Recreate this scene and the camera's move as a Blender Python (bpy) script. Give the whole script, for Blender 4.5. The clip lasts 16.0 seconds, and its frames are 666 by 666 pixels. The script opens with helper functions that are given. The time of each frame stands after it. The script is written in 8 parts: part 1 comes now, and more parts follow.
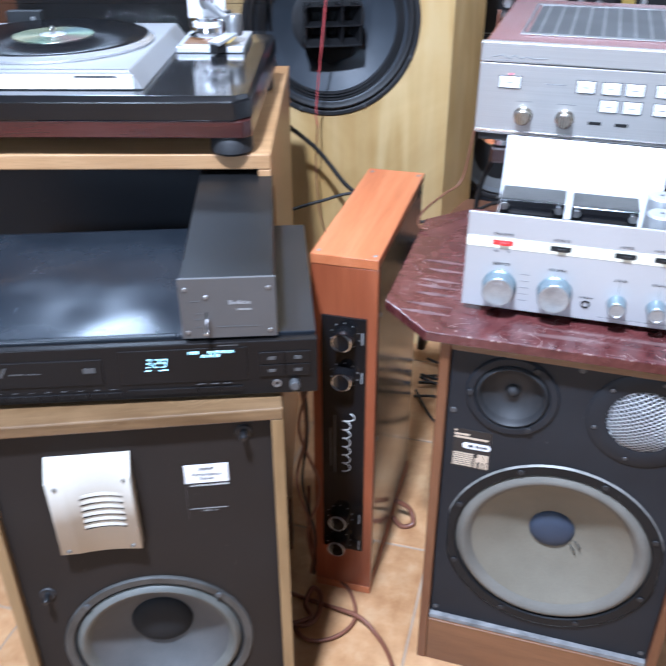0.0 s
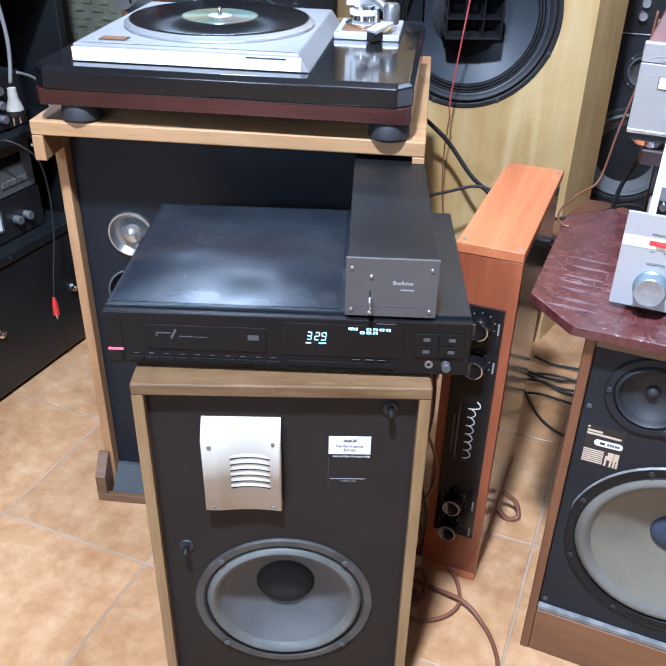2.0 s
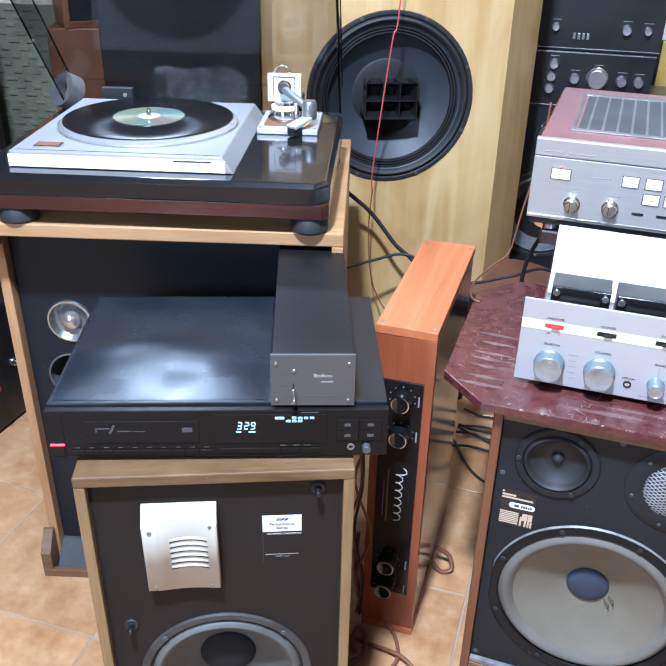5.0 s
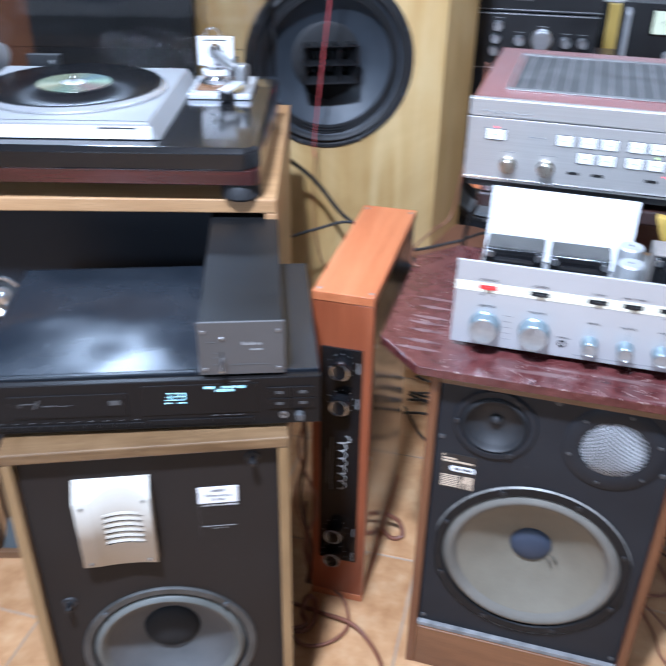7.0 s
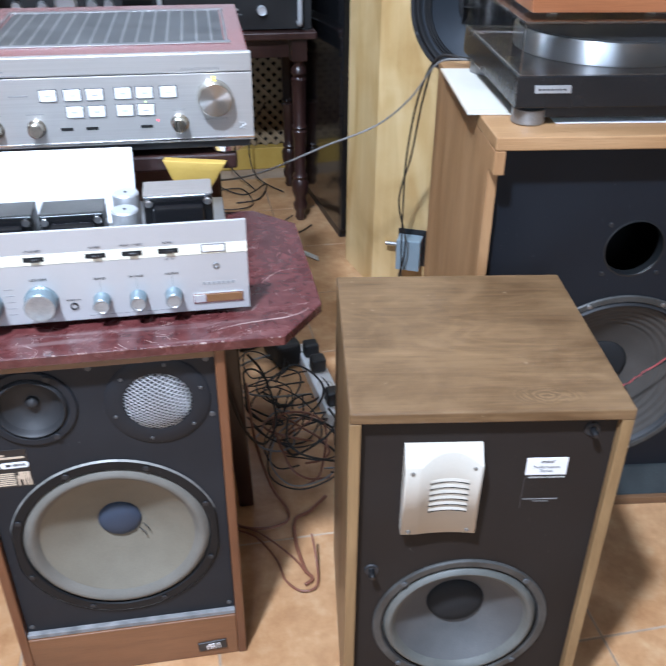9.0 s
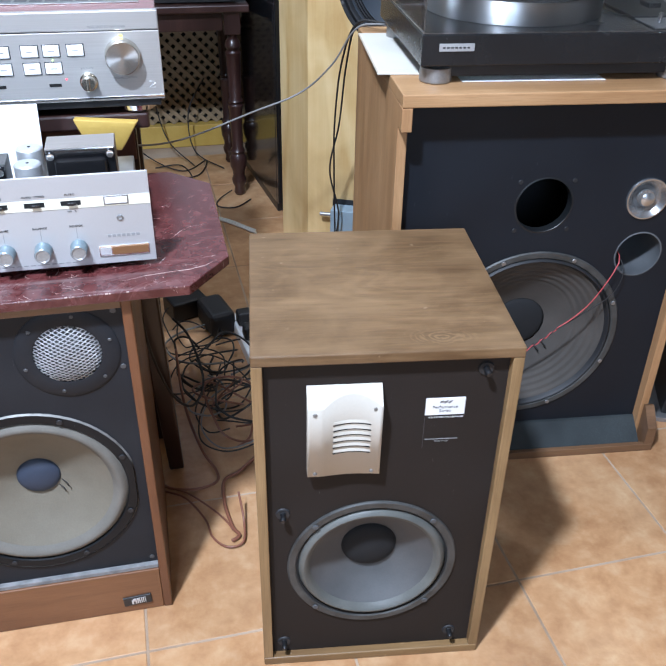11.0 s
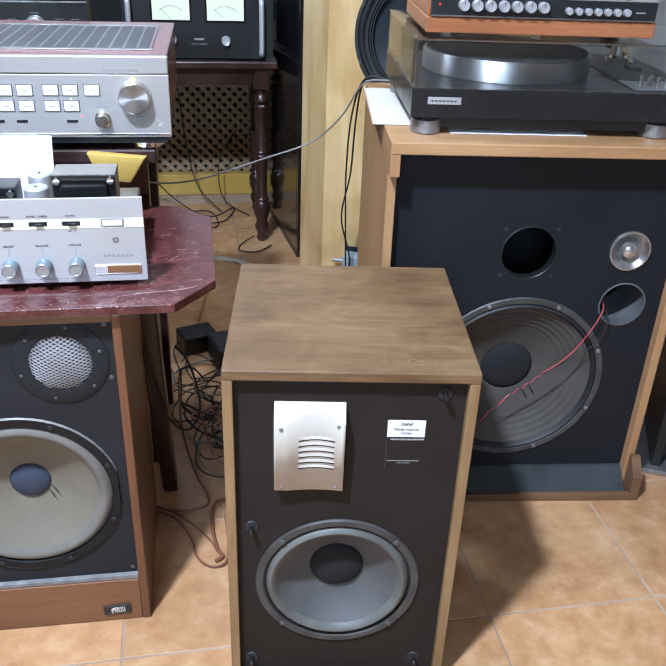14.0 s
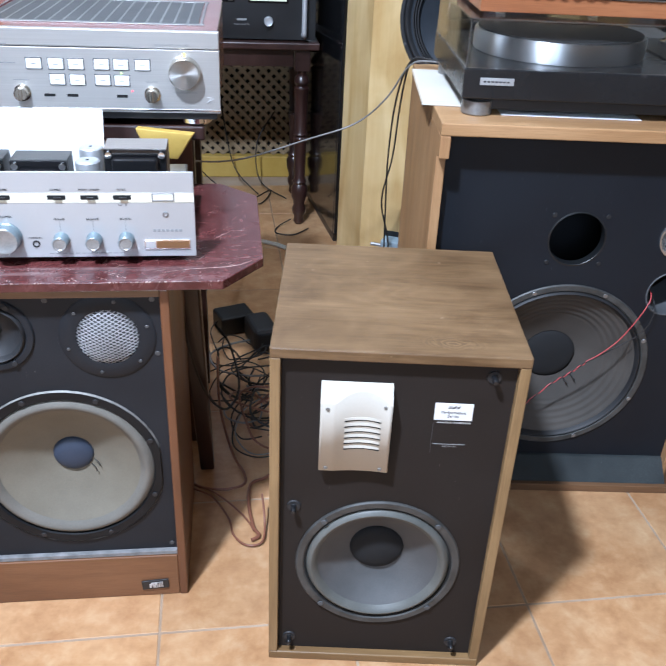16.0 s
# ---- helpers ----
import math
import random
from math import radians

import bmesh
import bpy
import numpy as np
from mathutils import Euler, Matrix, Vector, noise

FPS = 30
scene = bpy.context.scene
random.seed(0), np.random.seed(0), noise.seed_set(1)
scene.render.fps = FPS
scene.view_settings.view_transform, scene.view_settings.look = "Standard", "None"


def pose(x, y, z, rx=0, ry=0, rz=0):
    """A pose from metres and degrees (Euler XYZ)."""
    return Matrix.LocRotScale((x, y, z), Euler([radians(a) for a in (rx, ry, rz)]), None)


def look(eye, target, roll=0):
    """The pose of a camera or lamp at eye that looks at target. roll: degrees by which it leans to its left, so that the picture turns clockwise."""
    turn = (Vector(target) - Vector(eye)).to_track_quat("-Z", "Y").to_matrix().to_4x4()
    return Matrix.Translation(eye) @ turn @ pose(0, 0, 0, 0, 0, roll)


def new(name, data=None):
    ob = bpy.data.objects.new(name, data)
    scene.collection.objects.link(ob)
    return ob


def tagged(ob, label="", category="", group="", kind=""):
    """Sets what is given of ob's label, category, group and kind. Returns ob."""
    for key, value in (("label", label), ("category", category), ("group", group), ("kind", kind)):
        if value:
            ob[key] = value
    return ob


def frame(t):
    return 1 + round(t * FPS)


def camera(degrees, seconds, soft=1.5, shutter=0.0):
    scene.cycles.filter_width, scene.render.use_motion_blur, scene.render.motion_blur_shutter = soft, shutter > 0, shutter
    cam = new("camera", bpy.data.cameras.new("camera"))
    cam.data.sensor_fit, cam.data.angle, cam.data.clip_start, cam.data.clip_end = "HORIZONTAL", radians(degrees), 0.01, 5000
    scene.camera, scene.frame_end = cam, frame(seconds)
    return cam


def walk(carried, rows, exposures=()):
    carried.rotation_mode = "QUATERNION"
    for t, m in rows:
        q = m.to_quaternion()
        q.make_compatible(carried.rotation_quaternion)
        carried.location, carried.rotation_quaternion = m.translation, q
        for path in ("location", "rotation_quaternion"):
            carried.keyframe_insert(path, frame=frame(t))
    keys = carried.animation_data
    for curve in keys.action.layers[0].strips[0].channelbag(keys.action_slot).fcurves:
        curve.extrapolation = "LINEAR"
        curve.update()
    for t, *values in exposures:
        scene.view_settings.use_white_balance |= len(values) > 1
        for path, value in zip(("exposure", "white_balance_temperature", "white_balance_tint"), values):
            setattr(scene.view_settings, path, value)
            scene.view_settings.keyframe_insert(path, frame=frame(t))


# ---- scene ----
cam = camera(44.7, 16.0, shutter=0.5)
PATH = [
    (0, (0.11, 0.177, 1.148), (-0.378, 1.824, 0.123), -0.2),
    (0.5, (0.061, 0.15, 1.147), (-0.542, 1.748, 0.106), 0.4),
    (1, (0.041, 0.137, 1.15), (-0.583, 1.72, 0.099), 1.1),
    (1.5, (0.033, 0.124, 1.152), (-0.607, 1.7, 0.1), 1.3),
    (2, (0.029, 0.112, 1.156), (-0.62, 1.687, 0.108), 1.3),
    (2.5, (0.022, 0.104, 1.169), (-0.626, 1.686, 0.13), 1.3),
    (3, (-0.001, 0.104, 1.182), (-0.654, 1.693, 0.158), 1.2),
    (3.5, (-0.032, 0.099, 1.238), (-0.657, 1.714, 0.237), 0.2),
    (4, (-0.015, 0.064, 1.274), (-0.579, 1.72, 0.305), 0.7),
    (4.5, (0.037, 0.072, 1.27), (-0.512, 1.74, 0.312), 1.1),
    (4.7, (0.056, 0.079, 1.261), (-0.488, 1.746, 0.301), 1.2),
    (6.8, (0.094, 0.096, 1.248), (-0.457, 1.721, 0.221), 1.0),
    (7, (0.11, 0.109, 1.239), (-0.347, 1.767, 0.218), 0.9),
    (7.5, (0.184, 0.137, 1.232), (-0.027, 1.836, 0.199), -0.0),
    (8, (0.244, 0.154, 1.218), (0.276, 1.859, 0.173), 0.9),
    (8.5, (0.29, 0.152, 1.205), (0.469, 1.853, 0.168), 0.1),
    (9, (0.329, 0.155, 1.185), (0.63, 1.832, 0.138), 0.5),
    (9.5, (0.357, 0.157, 1.168), (0.758, 1.803, 0.104), 1.1),
    (10, (0.366, 0.146, 1.161), (0.78, 1.785, 0.092), 1.1),
    (10.2, (0.365, 0.14, 1.161), (0.78, 1.777, 0.089), 1.3),
    (12.3, (0.472, -0.009, 1.145), (0.791, 1.664, 0.096), 0.6),
    (12.5, (0.475, -0.014, 1.152), (0.79, 1.685, 0.146), 0.8),
    (13, (0.486, -0.013, 1.156), (0.8, 1.71, 0.191), 1.2),
    (13.5, (0.481, -0.013, 1.152), (0.788, 1.717, 0.197), 1.8),
    (14, (0.47, -0.015, 1.153), (0.776, 1.718, 0.204), 2.2),
    (14.5, (0.457, -0.016, 1.145), (0.754, 1.721, 0.198), 2.8),
    (15, (0.455, -0.014, 1.137), (0.749, 1.722, 0.187), 2.9),
    (15.5, (0.458, -0.013, 1.133), (0.741, 1.72, 0.176), 2.9),
    (16, (0.439, -0.008, 1.138), (0.682, 1.719, 0.16), 2.7),
]
walk(cam, [(t, look(eye, target, roll)) for t, eye, target, roll in PATH], [(0.0, 0.58, 5100, 10), (4.7, 0.55, 5100, 10), (7.0, 0.46, 5100, 10), (7.5, 0.24, 5150, 10), (8.0, 0.06, 5270, 9), (8.5, 0.32, 5270, 9), (9.0, 0.44, 5270, 9), (10.2, 0.46, 5270, 9), (16.0, 0.50, 5270, 9)])

# ---- light ----
world = bpy.data.worlds.new("shop_dim")
scene.world = world
world.use_nodes = True
world.node_tree.nodes["Background"].inputs[0].default_value = (0.75, 0.85, 1.0, 1)
world.node_tree.nodes["Background"].inputs[1].default_value = 0.01


def area(name, eye, target, size, watts, colour, shape="DISK", size_y=None):
    lamp = bpy.data.lights.new(name, "AREA")
    lamp.shape, lamp.size, lamp.energy, lamp.color = shape, size, watts, colour
    if size_y:
        lamp.size_y = size_y
    ob = new(name, lamp)
    ob.matrix_world = look(eye, target)
    return ob


area("ceiling_lamp_main", (-0.17, 0.08, 2.62), (0.05, 0.5, 0), 0.16, 100, (0.96, 0.97, 1.0))
area("ceiling_lamp_back", (-1.45, 2.5, 2.38), (-0.7, 1.5, 0), 0.25, 20, (0.84, 0.92, 1.0))
# Frontal fill, added to light the upright faces; the south wall has no window.
area("front_fill", (-0.45, -2.45, 1.95), (0.1, 1.0, 0.6), 0.6, 39, (0.86, 0.93, 1.0), "RECTANGLE", 0.8)
# Weak fill added for the right side; no tube is known there.
area("right_fill", (1.75, 2.1, 2.62), (1.1, 1.9, 0.8), 0.12, 4, (0.90, 0.95, 1.0), "RECTANGLE", 1.2)
# Fill added overhead to brighten the right plywood and the rear; its place is assumed.
area("rear_fill", (0.25, 1.95, 2.60), (0.5, 2.2, 0), 0.2, 14, (0.88, 0.94, 1.0))

# ---- materials ----


class Graph:
    """A node material under construction."""

    def __init__(self, name):
        self.mat = bpy.data.materials.new(name)
        self.mat.use_nodes = True
        self.tree = self.mat.node_tree
        self.bsdf = self.tree.nodes["Principled BSDF"]
        self.coord = self.tree.nodes.new("ShaderNodeTexCoord").outputs["Object"]

    def node(self, kind, **values):
        n = self.tree.nodes.new("ShaderNode" + kind)
        for key, value in values.items():
            n.inputs[key].default_value = value
        return n

    def link(self, a, b):
        self.tree.links.new(a, b)

    def scaled(self, factors):
        n = self.node("Mapping", Scale=factors)
        self.link(self.coord, n.inputs["Vector"])
        return n.outputs["Vector"]

    def noise(self, scale, detail=5.0, vector=None, rough=0.55, twist=0.0):
        n = self.node("TexNoise", Scale=scale, Detail=detail, Roughness=rough, Distortion=twist)
        self.link(vector or self.coord, n.inputs["Vector"])
        return n.outputs["Fac"]

    def ramp(self, fac, stops):
        n = self.node("ValToRGB")
        els = n.color_ramp.elements
        while len(els) < len(stops):
            els.new(0.5)
        for el, (at, colour) in zip(els, stops):
            el.position, el.color = at, (*colour, 1) if len(colour) == 3 else colour
        self.link(fac, n.inputs["Fac"])
        return n.outputs["Color"]

    def blend(self, fac, a, b, mode="MIX"):
        n = self.tree.nodes.new("ShaderNodeMix")
        n.data_type, n.blend_type = "RGBA", mode
        for socket, value in ((n.inputs[0], fac), (n.inputs[6], a), (n.inputs[7], b)):
            if isinstance(value, bpy.types.NodeSocket):
                self.link(value, socket)
            else:
                socket.default_value = value if isinstance(value, (int, float)) else (*value[:3], 1)
        return n.outputs[2]

    def span(self, fac, low, high):
        n = self.node("MapRange")
        n.inputs["To Min"].default_value, n.inputs["To Max"].default_value = low, high
        self.link(fac, n.inputs["Value"])
        return n.outputs["Result"]

    def contours(self, factors, turns, dark, light, detail=3.0):
        """Arched growth rings: the level lines of a stretched noise."""
        field = self.noise(1.0, detail, self.scaled(factors), 0.45, 0.4)
        many, wave = self.tree.nodes.new("ShaderNodeMath"), self.tree.nodes.new("ShaderNodeMath")
        many.operation, wave.operation = "MULTIPLY", "SINE"
        self.link(field, many.inputs[0])
        many.inputs[1].default_value = turns * 3.0
        self.link(many.outputs[0], wave.inputs[0])
        return self.ramp(wave.outputs[0], [(0.0, dark), (0.9, light)])

    def bump(self, height, strength, distance=0.001):
        n = self.node("Bump", Strength=strength, Distance=distance)
        self.link(height, n.inputs["Height"])
        self.link(n.outputs["Normal"], self.bsdf.inputs["Normal"])

    def set(self, **values):
        for key, value in values.items():
            socket = self.bsdf.inputs[key.replace("_", " ")]
            if isinstance(value, bpy.types.NodeSocket):
                self.link(value, socket)
            else:
                socket.default_value = value
        return self.mat


def painted(name, c1, c2, rough=0.5, metal=0.0, scale=6.0, stretch=(1, 1, 1), grain=0.15, bump=0.05, fine=350.0, spread=0.12, coat=0.0):
    """A coated, moulded or metal surface: blotches at a hand's scale, fine grain, uneven gloss."""
    g = Graph(name)
    v = g.scaled(stretch)
    blotch, speck = g.noise(scale, 6, v), g.noise(fine, 3, v)
    colour = g.ramp(blotch, [(0.3, c1), (0.7, c2)])
    colour = g.blend(grain, colour, g.ramp(speck, [(0.25, (0.35, 0.35, 0.35)), (0.75, (1, 1, 1))]), "MULTIPLY")
    g.bump(speck, bump)
    return g.set(Base_Color=colour, Metallic=metal, Roughness=g.span(blotch, max(0.03, rough - spread), min(1, rough + spread)), Coat_Weight=coat)


def wood(name, dark, mid, light, axis="x", rough=0.45, scale=1.0, contrast=1.0, coat=0.0, wear=None):
    """Wood veneer or board with the grain along one axis of its thing."""
    g = Graph(name)
    along, across = 1.6 * scale, 26.0 * scale
    v = g.scaled(tuple(along if a == axis else across for a in "xyz"))
    figure = g.noise(1.0, 8, v, 0.62, 1.2)
    broad = g.noise(1.0, 3, g.scaled(tuple((0.9 if a == axis else 5.0) * scale for a in "xyz")), 0.5, 2.0)
    pores = g.noise(1.0, 2, g.scaled(tuple((22.0 if a == axis else 900.0) * scale for a in "xyz")), 0.6)
    lo, hi = 0.5 - 0.2 / contrast, 0.5 + 0.2 / contrast
    colour = g.ramp(figure, [(lo, dark), (0.5, mid), (hi, light)])
    colour = g.blend(0.55, colour, g.ramp(broad, [(0.32, dark), (0.5, mid), (0.68, light)]))
    colour = g.blend(0.35, colour, g.ramp(pores, [(0.3, (0.45, 0.4, 0.36)), (0.55, (1, 1, 1))]), "MULTIPLY")
    if wear:
        spots = g.noise(60.0, 4)
        colour = g.blend(g.ramp(spots, [(0.70, (0, 0, 0)), (0.76, (1, 1, 1))]), colour, wear)
    g.bump(pores, 0.12, 0.0006)
    return g.set(Base_Color=colour, Roughness=g.span(broad, rough - 0.08, rough + 0.12), Coat_Weight=coat, Coat_Roughness=0.25)


def plywood(name, dark, mid, light):
    """Varnished pine plywood: broad arched figure along z, amber streaks and stains."""
    g = Graph(name)
    broad = g.noise(1.0, 5, g.scaled((7.0, 7.0, 1.2)), 0.55, 1.2)
    fine = g.noise(1.0, 5, g.scaled((60.0, 60.0, 2.2)), 0.6, 0.6)
    stain = g.noise(3.2, 5, None, 0.6, 0.8)
    colour = g.ramp(broad, [(0.34, dark), (0.48, mid), (0.62, light)])
    colour = g.blend(0.42, colour, g.contours((4.0, 4.0, 0.7), 11.0, tuple(c * 0.85 for c in dark), light))
    colour = g.blend(0.25, colour, g.ramp(fine, [(0.3, dark), (0.7, light)]))
    colour = g.blend(0.36, colour, g.ramp(stain, [(0.35, tuple(c * 0.8 for c in dark)), (0.55, mid), (0.75, light)]))
    g.bump(fine, 0.08, 0.0006)
    return g.set(Base_Color=colour, Roughness=g.span(stain, 0.26, 0.46), Coat_Weight=0.3, Coat_Roughness=0.2)


def dusty(name, base, dust, rough=0.5, amount=0.25, metal=0.0, gloss=0.5, dents=None):
    """A dark surface with pale dust and fine scratches."""
    g = Graph(name)
    cloud, speck = g.noise(7, 6), g.noise(420, 2)
    scratch = g.noise(1.0, 3, g.scaled((160, 9, 40)), 0.5, 2.5)
    fac = g.blend(1.0, g.ramp(cloud, [(0.35, (0, 0, 0)), (0.8, (amount,) * 3)]), g.ramp(speck, [(0.45, (0.5, 0.5, 0.5)), (0.8, (1, 1, 1))]), "MULTIPLY")
    colour = g.blend(fac, base, dust)
    colour = g.blend(g.ramp(scratch, [(0.74, (0, 0, 0)), (0.78, (0.35, 0.35, 0.35))]), colour, dust)
    if dents:
        g.bump(g.noise(dents[0], 1.0, None, 0.4, 0.0), 1.0, dents[1])
    else:
        g.bump(speck, 0.06)
    return g.set(Base_Color=colour, Metallic=metal, Roughness=g.span(cloud, rough - 0.1, rough + 0.15), Specular_IOR_Level=gloss)


def brushed(name, colour, rough=0.3, axis="x", metal=1.0):
    """Metal brushed along one axis."""
    g = Graph(name)
    lines = g.noise(1.0, 4, g.scaled(tuple(3.0 if a == axis else 700.0 for a in "xyz")))
    cloud = g.noise(5, 4)
    shade = g.ramp(lines, [(0.3, tuple(c * 0.86 for c in colour)), (0.7, colour)])
    g.bump(lines, 0.05, 0.0004)
    return g.set(Base_Color=shade, Metallic=metal, Roughness=g.span(cloud, rough - 0.05, rough + 0.08))


def plain_glow(name, colour, strength):
    g = Graph(name)
    return g.set(Base_Color=(*colour, 1), Emission_Color=(*colour, 1), Emission_Strength=strength)


def clear(name, tint, gloss=0.03, face=0.05):
    """Thin acrylic: light goes straight through, with more gloss at a slant."""
    g = Graph(name)
    out = g.tree.nodes["Material Output"]
    see, shine, mix, edge = g.node("BsdfTransparent"), g.node("BsdfGlossy", Roughness=gloss), g.node("MixShader"), g.node("LayerWeight", Blend=0.5)
    see.inputs[0].default_value = (*tint, 1)
    haze = g.noise(9, 5)
    g.link(g.span(haze, gloss * 0.6, gloss * 1.8), shine.inputs["Roughness"])
    steep = g.tree.nodes.new("ShaderNodeMath")
    steep.operation = "POWER"
    g.link(edge.outputs["Facing"], steep.inputs[0])
    steep.inputs[1].default_value = 4.5
    g.link(g.span(steep.outputs[0], face, 0.75), mix.inputs[0])
    g.link(see.outputs[0], mix.inputs[1])
    g.link(shine.outputs[0], mix.inputs[2])
    g.link(mix.outputs[0], out.inputs["Surface"])
    return g.mat


def turned(name, c1, c2, rough, metal, aniso=0.85, hue=False, twist=0.0):
    """A disc with fine circular grooves, which draw lamps out into streaks."""
    g = Graph(name)
    round_z = g.tree.nodes.new("ShaderNodeTangent")
    round_z.direction_type, round_z.axis = "RADIAL", "Z"
    cloud = g.noise(14, 4)
    colour = g.ramp(cloud, [(0.3, c1), (0.7, c2)])
    if hue:
        flat = g.tree.nodes.new("ShaderNodeTexGradient")
        flat.gradient_type = "RADIAL"
        g.link(g.coord, flat.inputs["Vector"])
        # Diffraction sheen painted into the base colour by angle round the disc.
        painted_rainbow = g.ramp(flat.outputs["Fac"], [(0.0, (0.30, 0.36, 0.24)), (0.12, (0.42, 0.38, 0.22)), (0.25, (0.26, 0.40, 0.30)), (0.38, (0.45, 0.30, 0.28)), (0.52, (0.28, 0.40, 0.26)), (0.66, (0.24, 0.36, 0.40)), (0.8, (0.40, 0.42, 0.24)), (1.0, (0.30, 0.36, 0.24))])
        colour = g.blend(0.8, colour, painted_rainbow)
    g.link(round_z.outputs[0], g.bsdf.inputs["Tangent"])
    return g.set(Base_Color=colour, Metallic=metal, Roughness=rough, Anisotropic=aniso, Anisotropic_Rotation=twist, Specular_IOR_Level=0.5 if metal else 0.22)


def burl(name, dark, mid, light):
    """Old walnut veneer on a top board: broad figure, streaks and a knot near the front edge."""
    g = Graph(name)
    streak = g.noise(1.0, 8, g.scaled((3.0, 34.0, 34.0)), 0.65, 1.6)
    broad = g.noise(1.0, 4, g.scaled((3.0, 9.0, 9.0)), 0.6, 3.2)
    blotch = g.noise(9.0, 5, None, 0.6, 1.0)
    colour = g.ramp(streak, [(0.30, dark), (0.5, mid), (0.72, light)])
    colour = g.blend(0.5, colour, g.ramp(broad, [(0.34, dark), (0.5, mid), (0.66, light)]))
    colour = g.blend(0.16, colour, g.contours((1.6, 5.5, 5.5), 42.0, tuple(c * 0.8 for c in dark), light))
    place = g.node("Mapping", Location=(-0.075, -0.080, 0), Scale=(1.0, 2.5, 0.0))
    g.link(g.coord, place.inputs["Vector"])
    far = g.tree.nodes.new("ShaderNodeVectorMath")
    far.operation = "LENGTH"
    g.link(place.outputs[0], far.inputs[0])
    rings = g.tree.nodes.new("ShaderNodeMath")
    rings.operation = "MULTIPLY_ADD"
    g.link(far.outputs["Value"], rings.inputs[0])
    rings.inputs[1].default_value = 420.0
    g.link(g.span(g.noise(26.0, 6, None, 0.65, 1.2), -16.0, 16.0), rings.inputs[2])
    wave = g.tree.nodes.new("ShaderNodeMath")
    wave.operation = "SINE"
    g.link(rings.outputs[0], wave.inputs[0])
    near = g.ramp(far.outputs["Value"], [(0.006, (0.75, 0.75, 0.75)), (0.06, (0, 0, 0))])
    colour = g.blend(near, colour, g.ramp(wave.outputs[0], [(0.1, tuple(c * 0.7 for c in dark)), (0.9, light)]))
    colour = g.blend(0.30, colour, g.ramp(blotch, [(0.35, dark), (0.7, tuple(min(1, c * 1.25) for c in light))]))
    pores = g.noise(1.0, 2, g.scaled((30.0, 800.0, 800.0)), 0.6)
    colour = g.blend(0.35, colour, g.ramp(pores, [(0.3, (0.5, 0.45, 0.4)), (0.55, (1, 1, 1))]), "MULTIPLY")
    fibre = g.noise(1.0, 6, g.scaled((6.0, 150.0, 150.0)), 0.7, 0.5)
    colour = g.blend(0.24, colour, g.ramp(fibre, [(0.30, dark), (0.5, mid), (0.70, light)]))
    scuff = g.noise(70.0, 3)
    colour = g.blend(g.ramp(scuff, [(0.70, (0, 0, 0)), (0.76, (0.5, 0.5, 0.5))]), colour, (0.36, 0.27, 0.17))
    g.bump(pores, 0.12, 0.0006)
    return g.set(Base_Color=colour, Roughness=g.span(blotch, 0.30, 0.52), Coat_Weight=0.08, Coat_Roughness=0.3)


def terracotta(name):
    g = Graph(name)
    info = g.tree.nodes.new("ShaderNodeObjectInfo")
    shift = g.tree.nodes.new("ShaderNodeVectorMath")
    shift.operation = "MULTIPLY_ADD"
    g.link(g.tree.nodes["Texture Coordinate"].outputs["Object"], shift.inputs[0])
    shift.inputs[1].default_value = (1, 1, 1)
    g.link(info.outputs["Location"], shift.inputs[2])
    g.coord = shift.outputs[0]
    cloud, patch, speck = g.noise(4.5, 8, None, 0.62, 0.2), g.noise(22, 6, None, 0.65, 0.15), g.noise(160, 3)
    colour = g.ramp(cloud, [(0.30, (0.34, 0.165, 0.066)), (0.5, (0.50, 0.275, 0.125)), (0.70, (0.64, 0.41, 0.215))])
    colour = g.blend(0.5, colour, g.ramp(patch, [(0.33, (0.34, 0.165, 0.070)), (0.52, (0.53, 0.305, 0.145)), (0.70, (0.68, 0.475, 0.275))]))
    tone = g.span(info.outputs["Random"], 0.78, 0.96)
    spread = g.tree.nodes.new("ShaderNodeCombineColor")
    for s in spread.inputs:
        g.link(tone, s)
    colour = g.blend(1.0, colour, spread.outputs[0], "MULTIPLY")
    pits = g.ramp(speck, [(0.72, (0, 0, 0)), (0.80, (0.5, 0.5, 0.5))])
    colour = g.blend(pits, colour, (0.20, 0.10, 0.06))
    g.bump(patch, 0.18, 0.0015)
    return g.set(Base_Color=colour, Roughness=g.span(cloud, 0.22, 0.42))


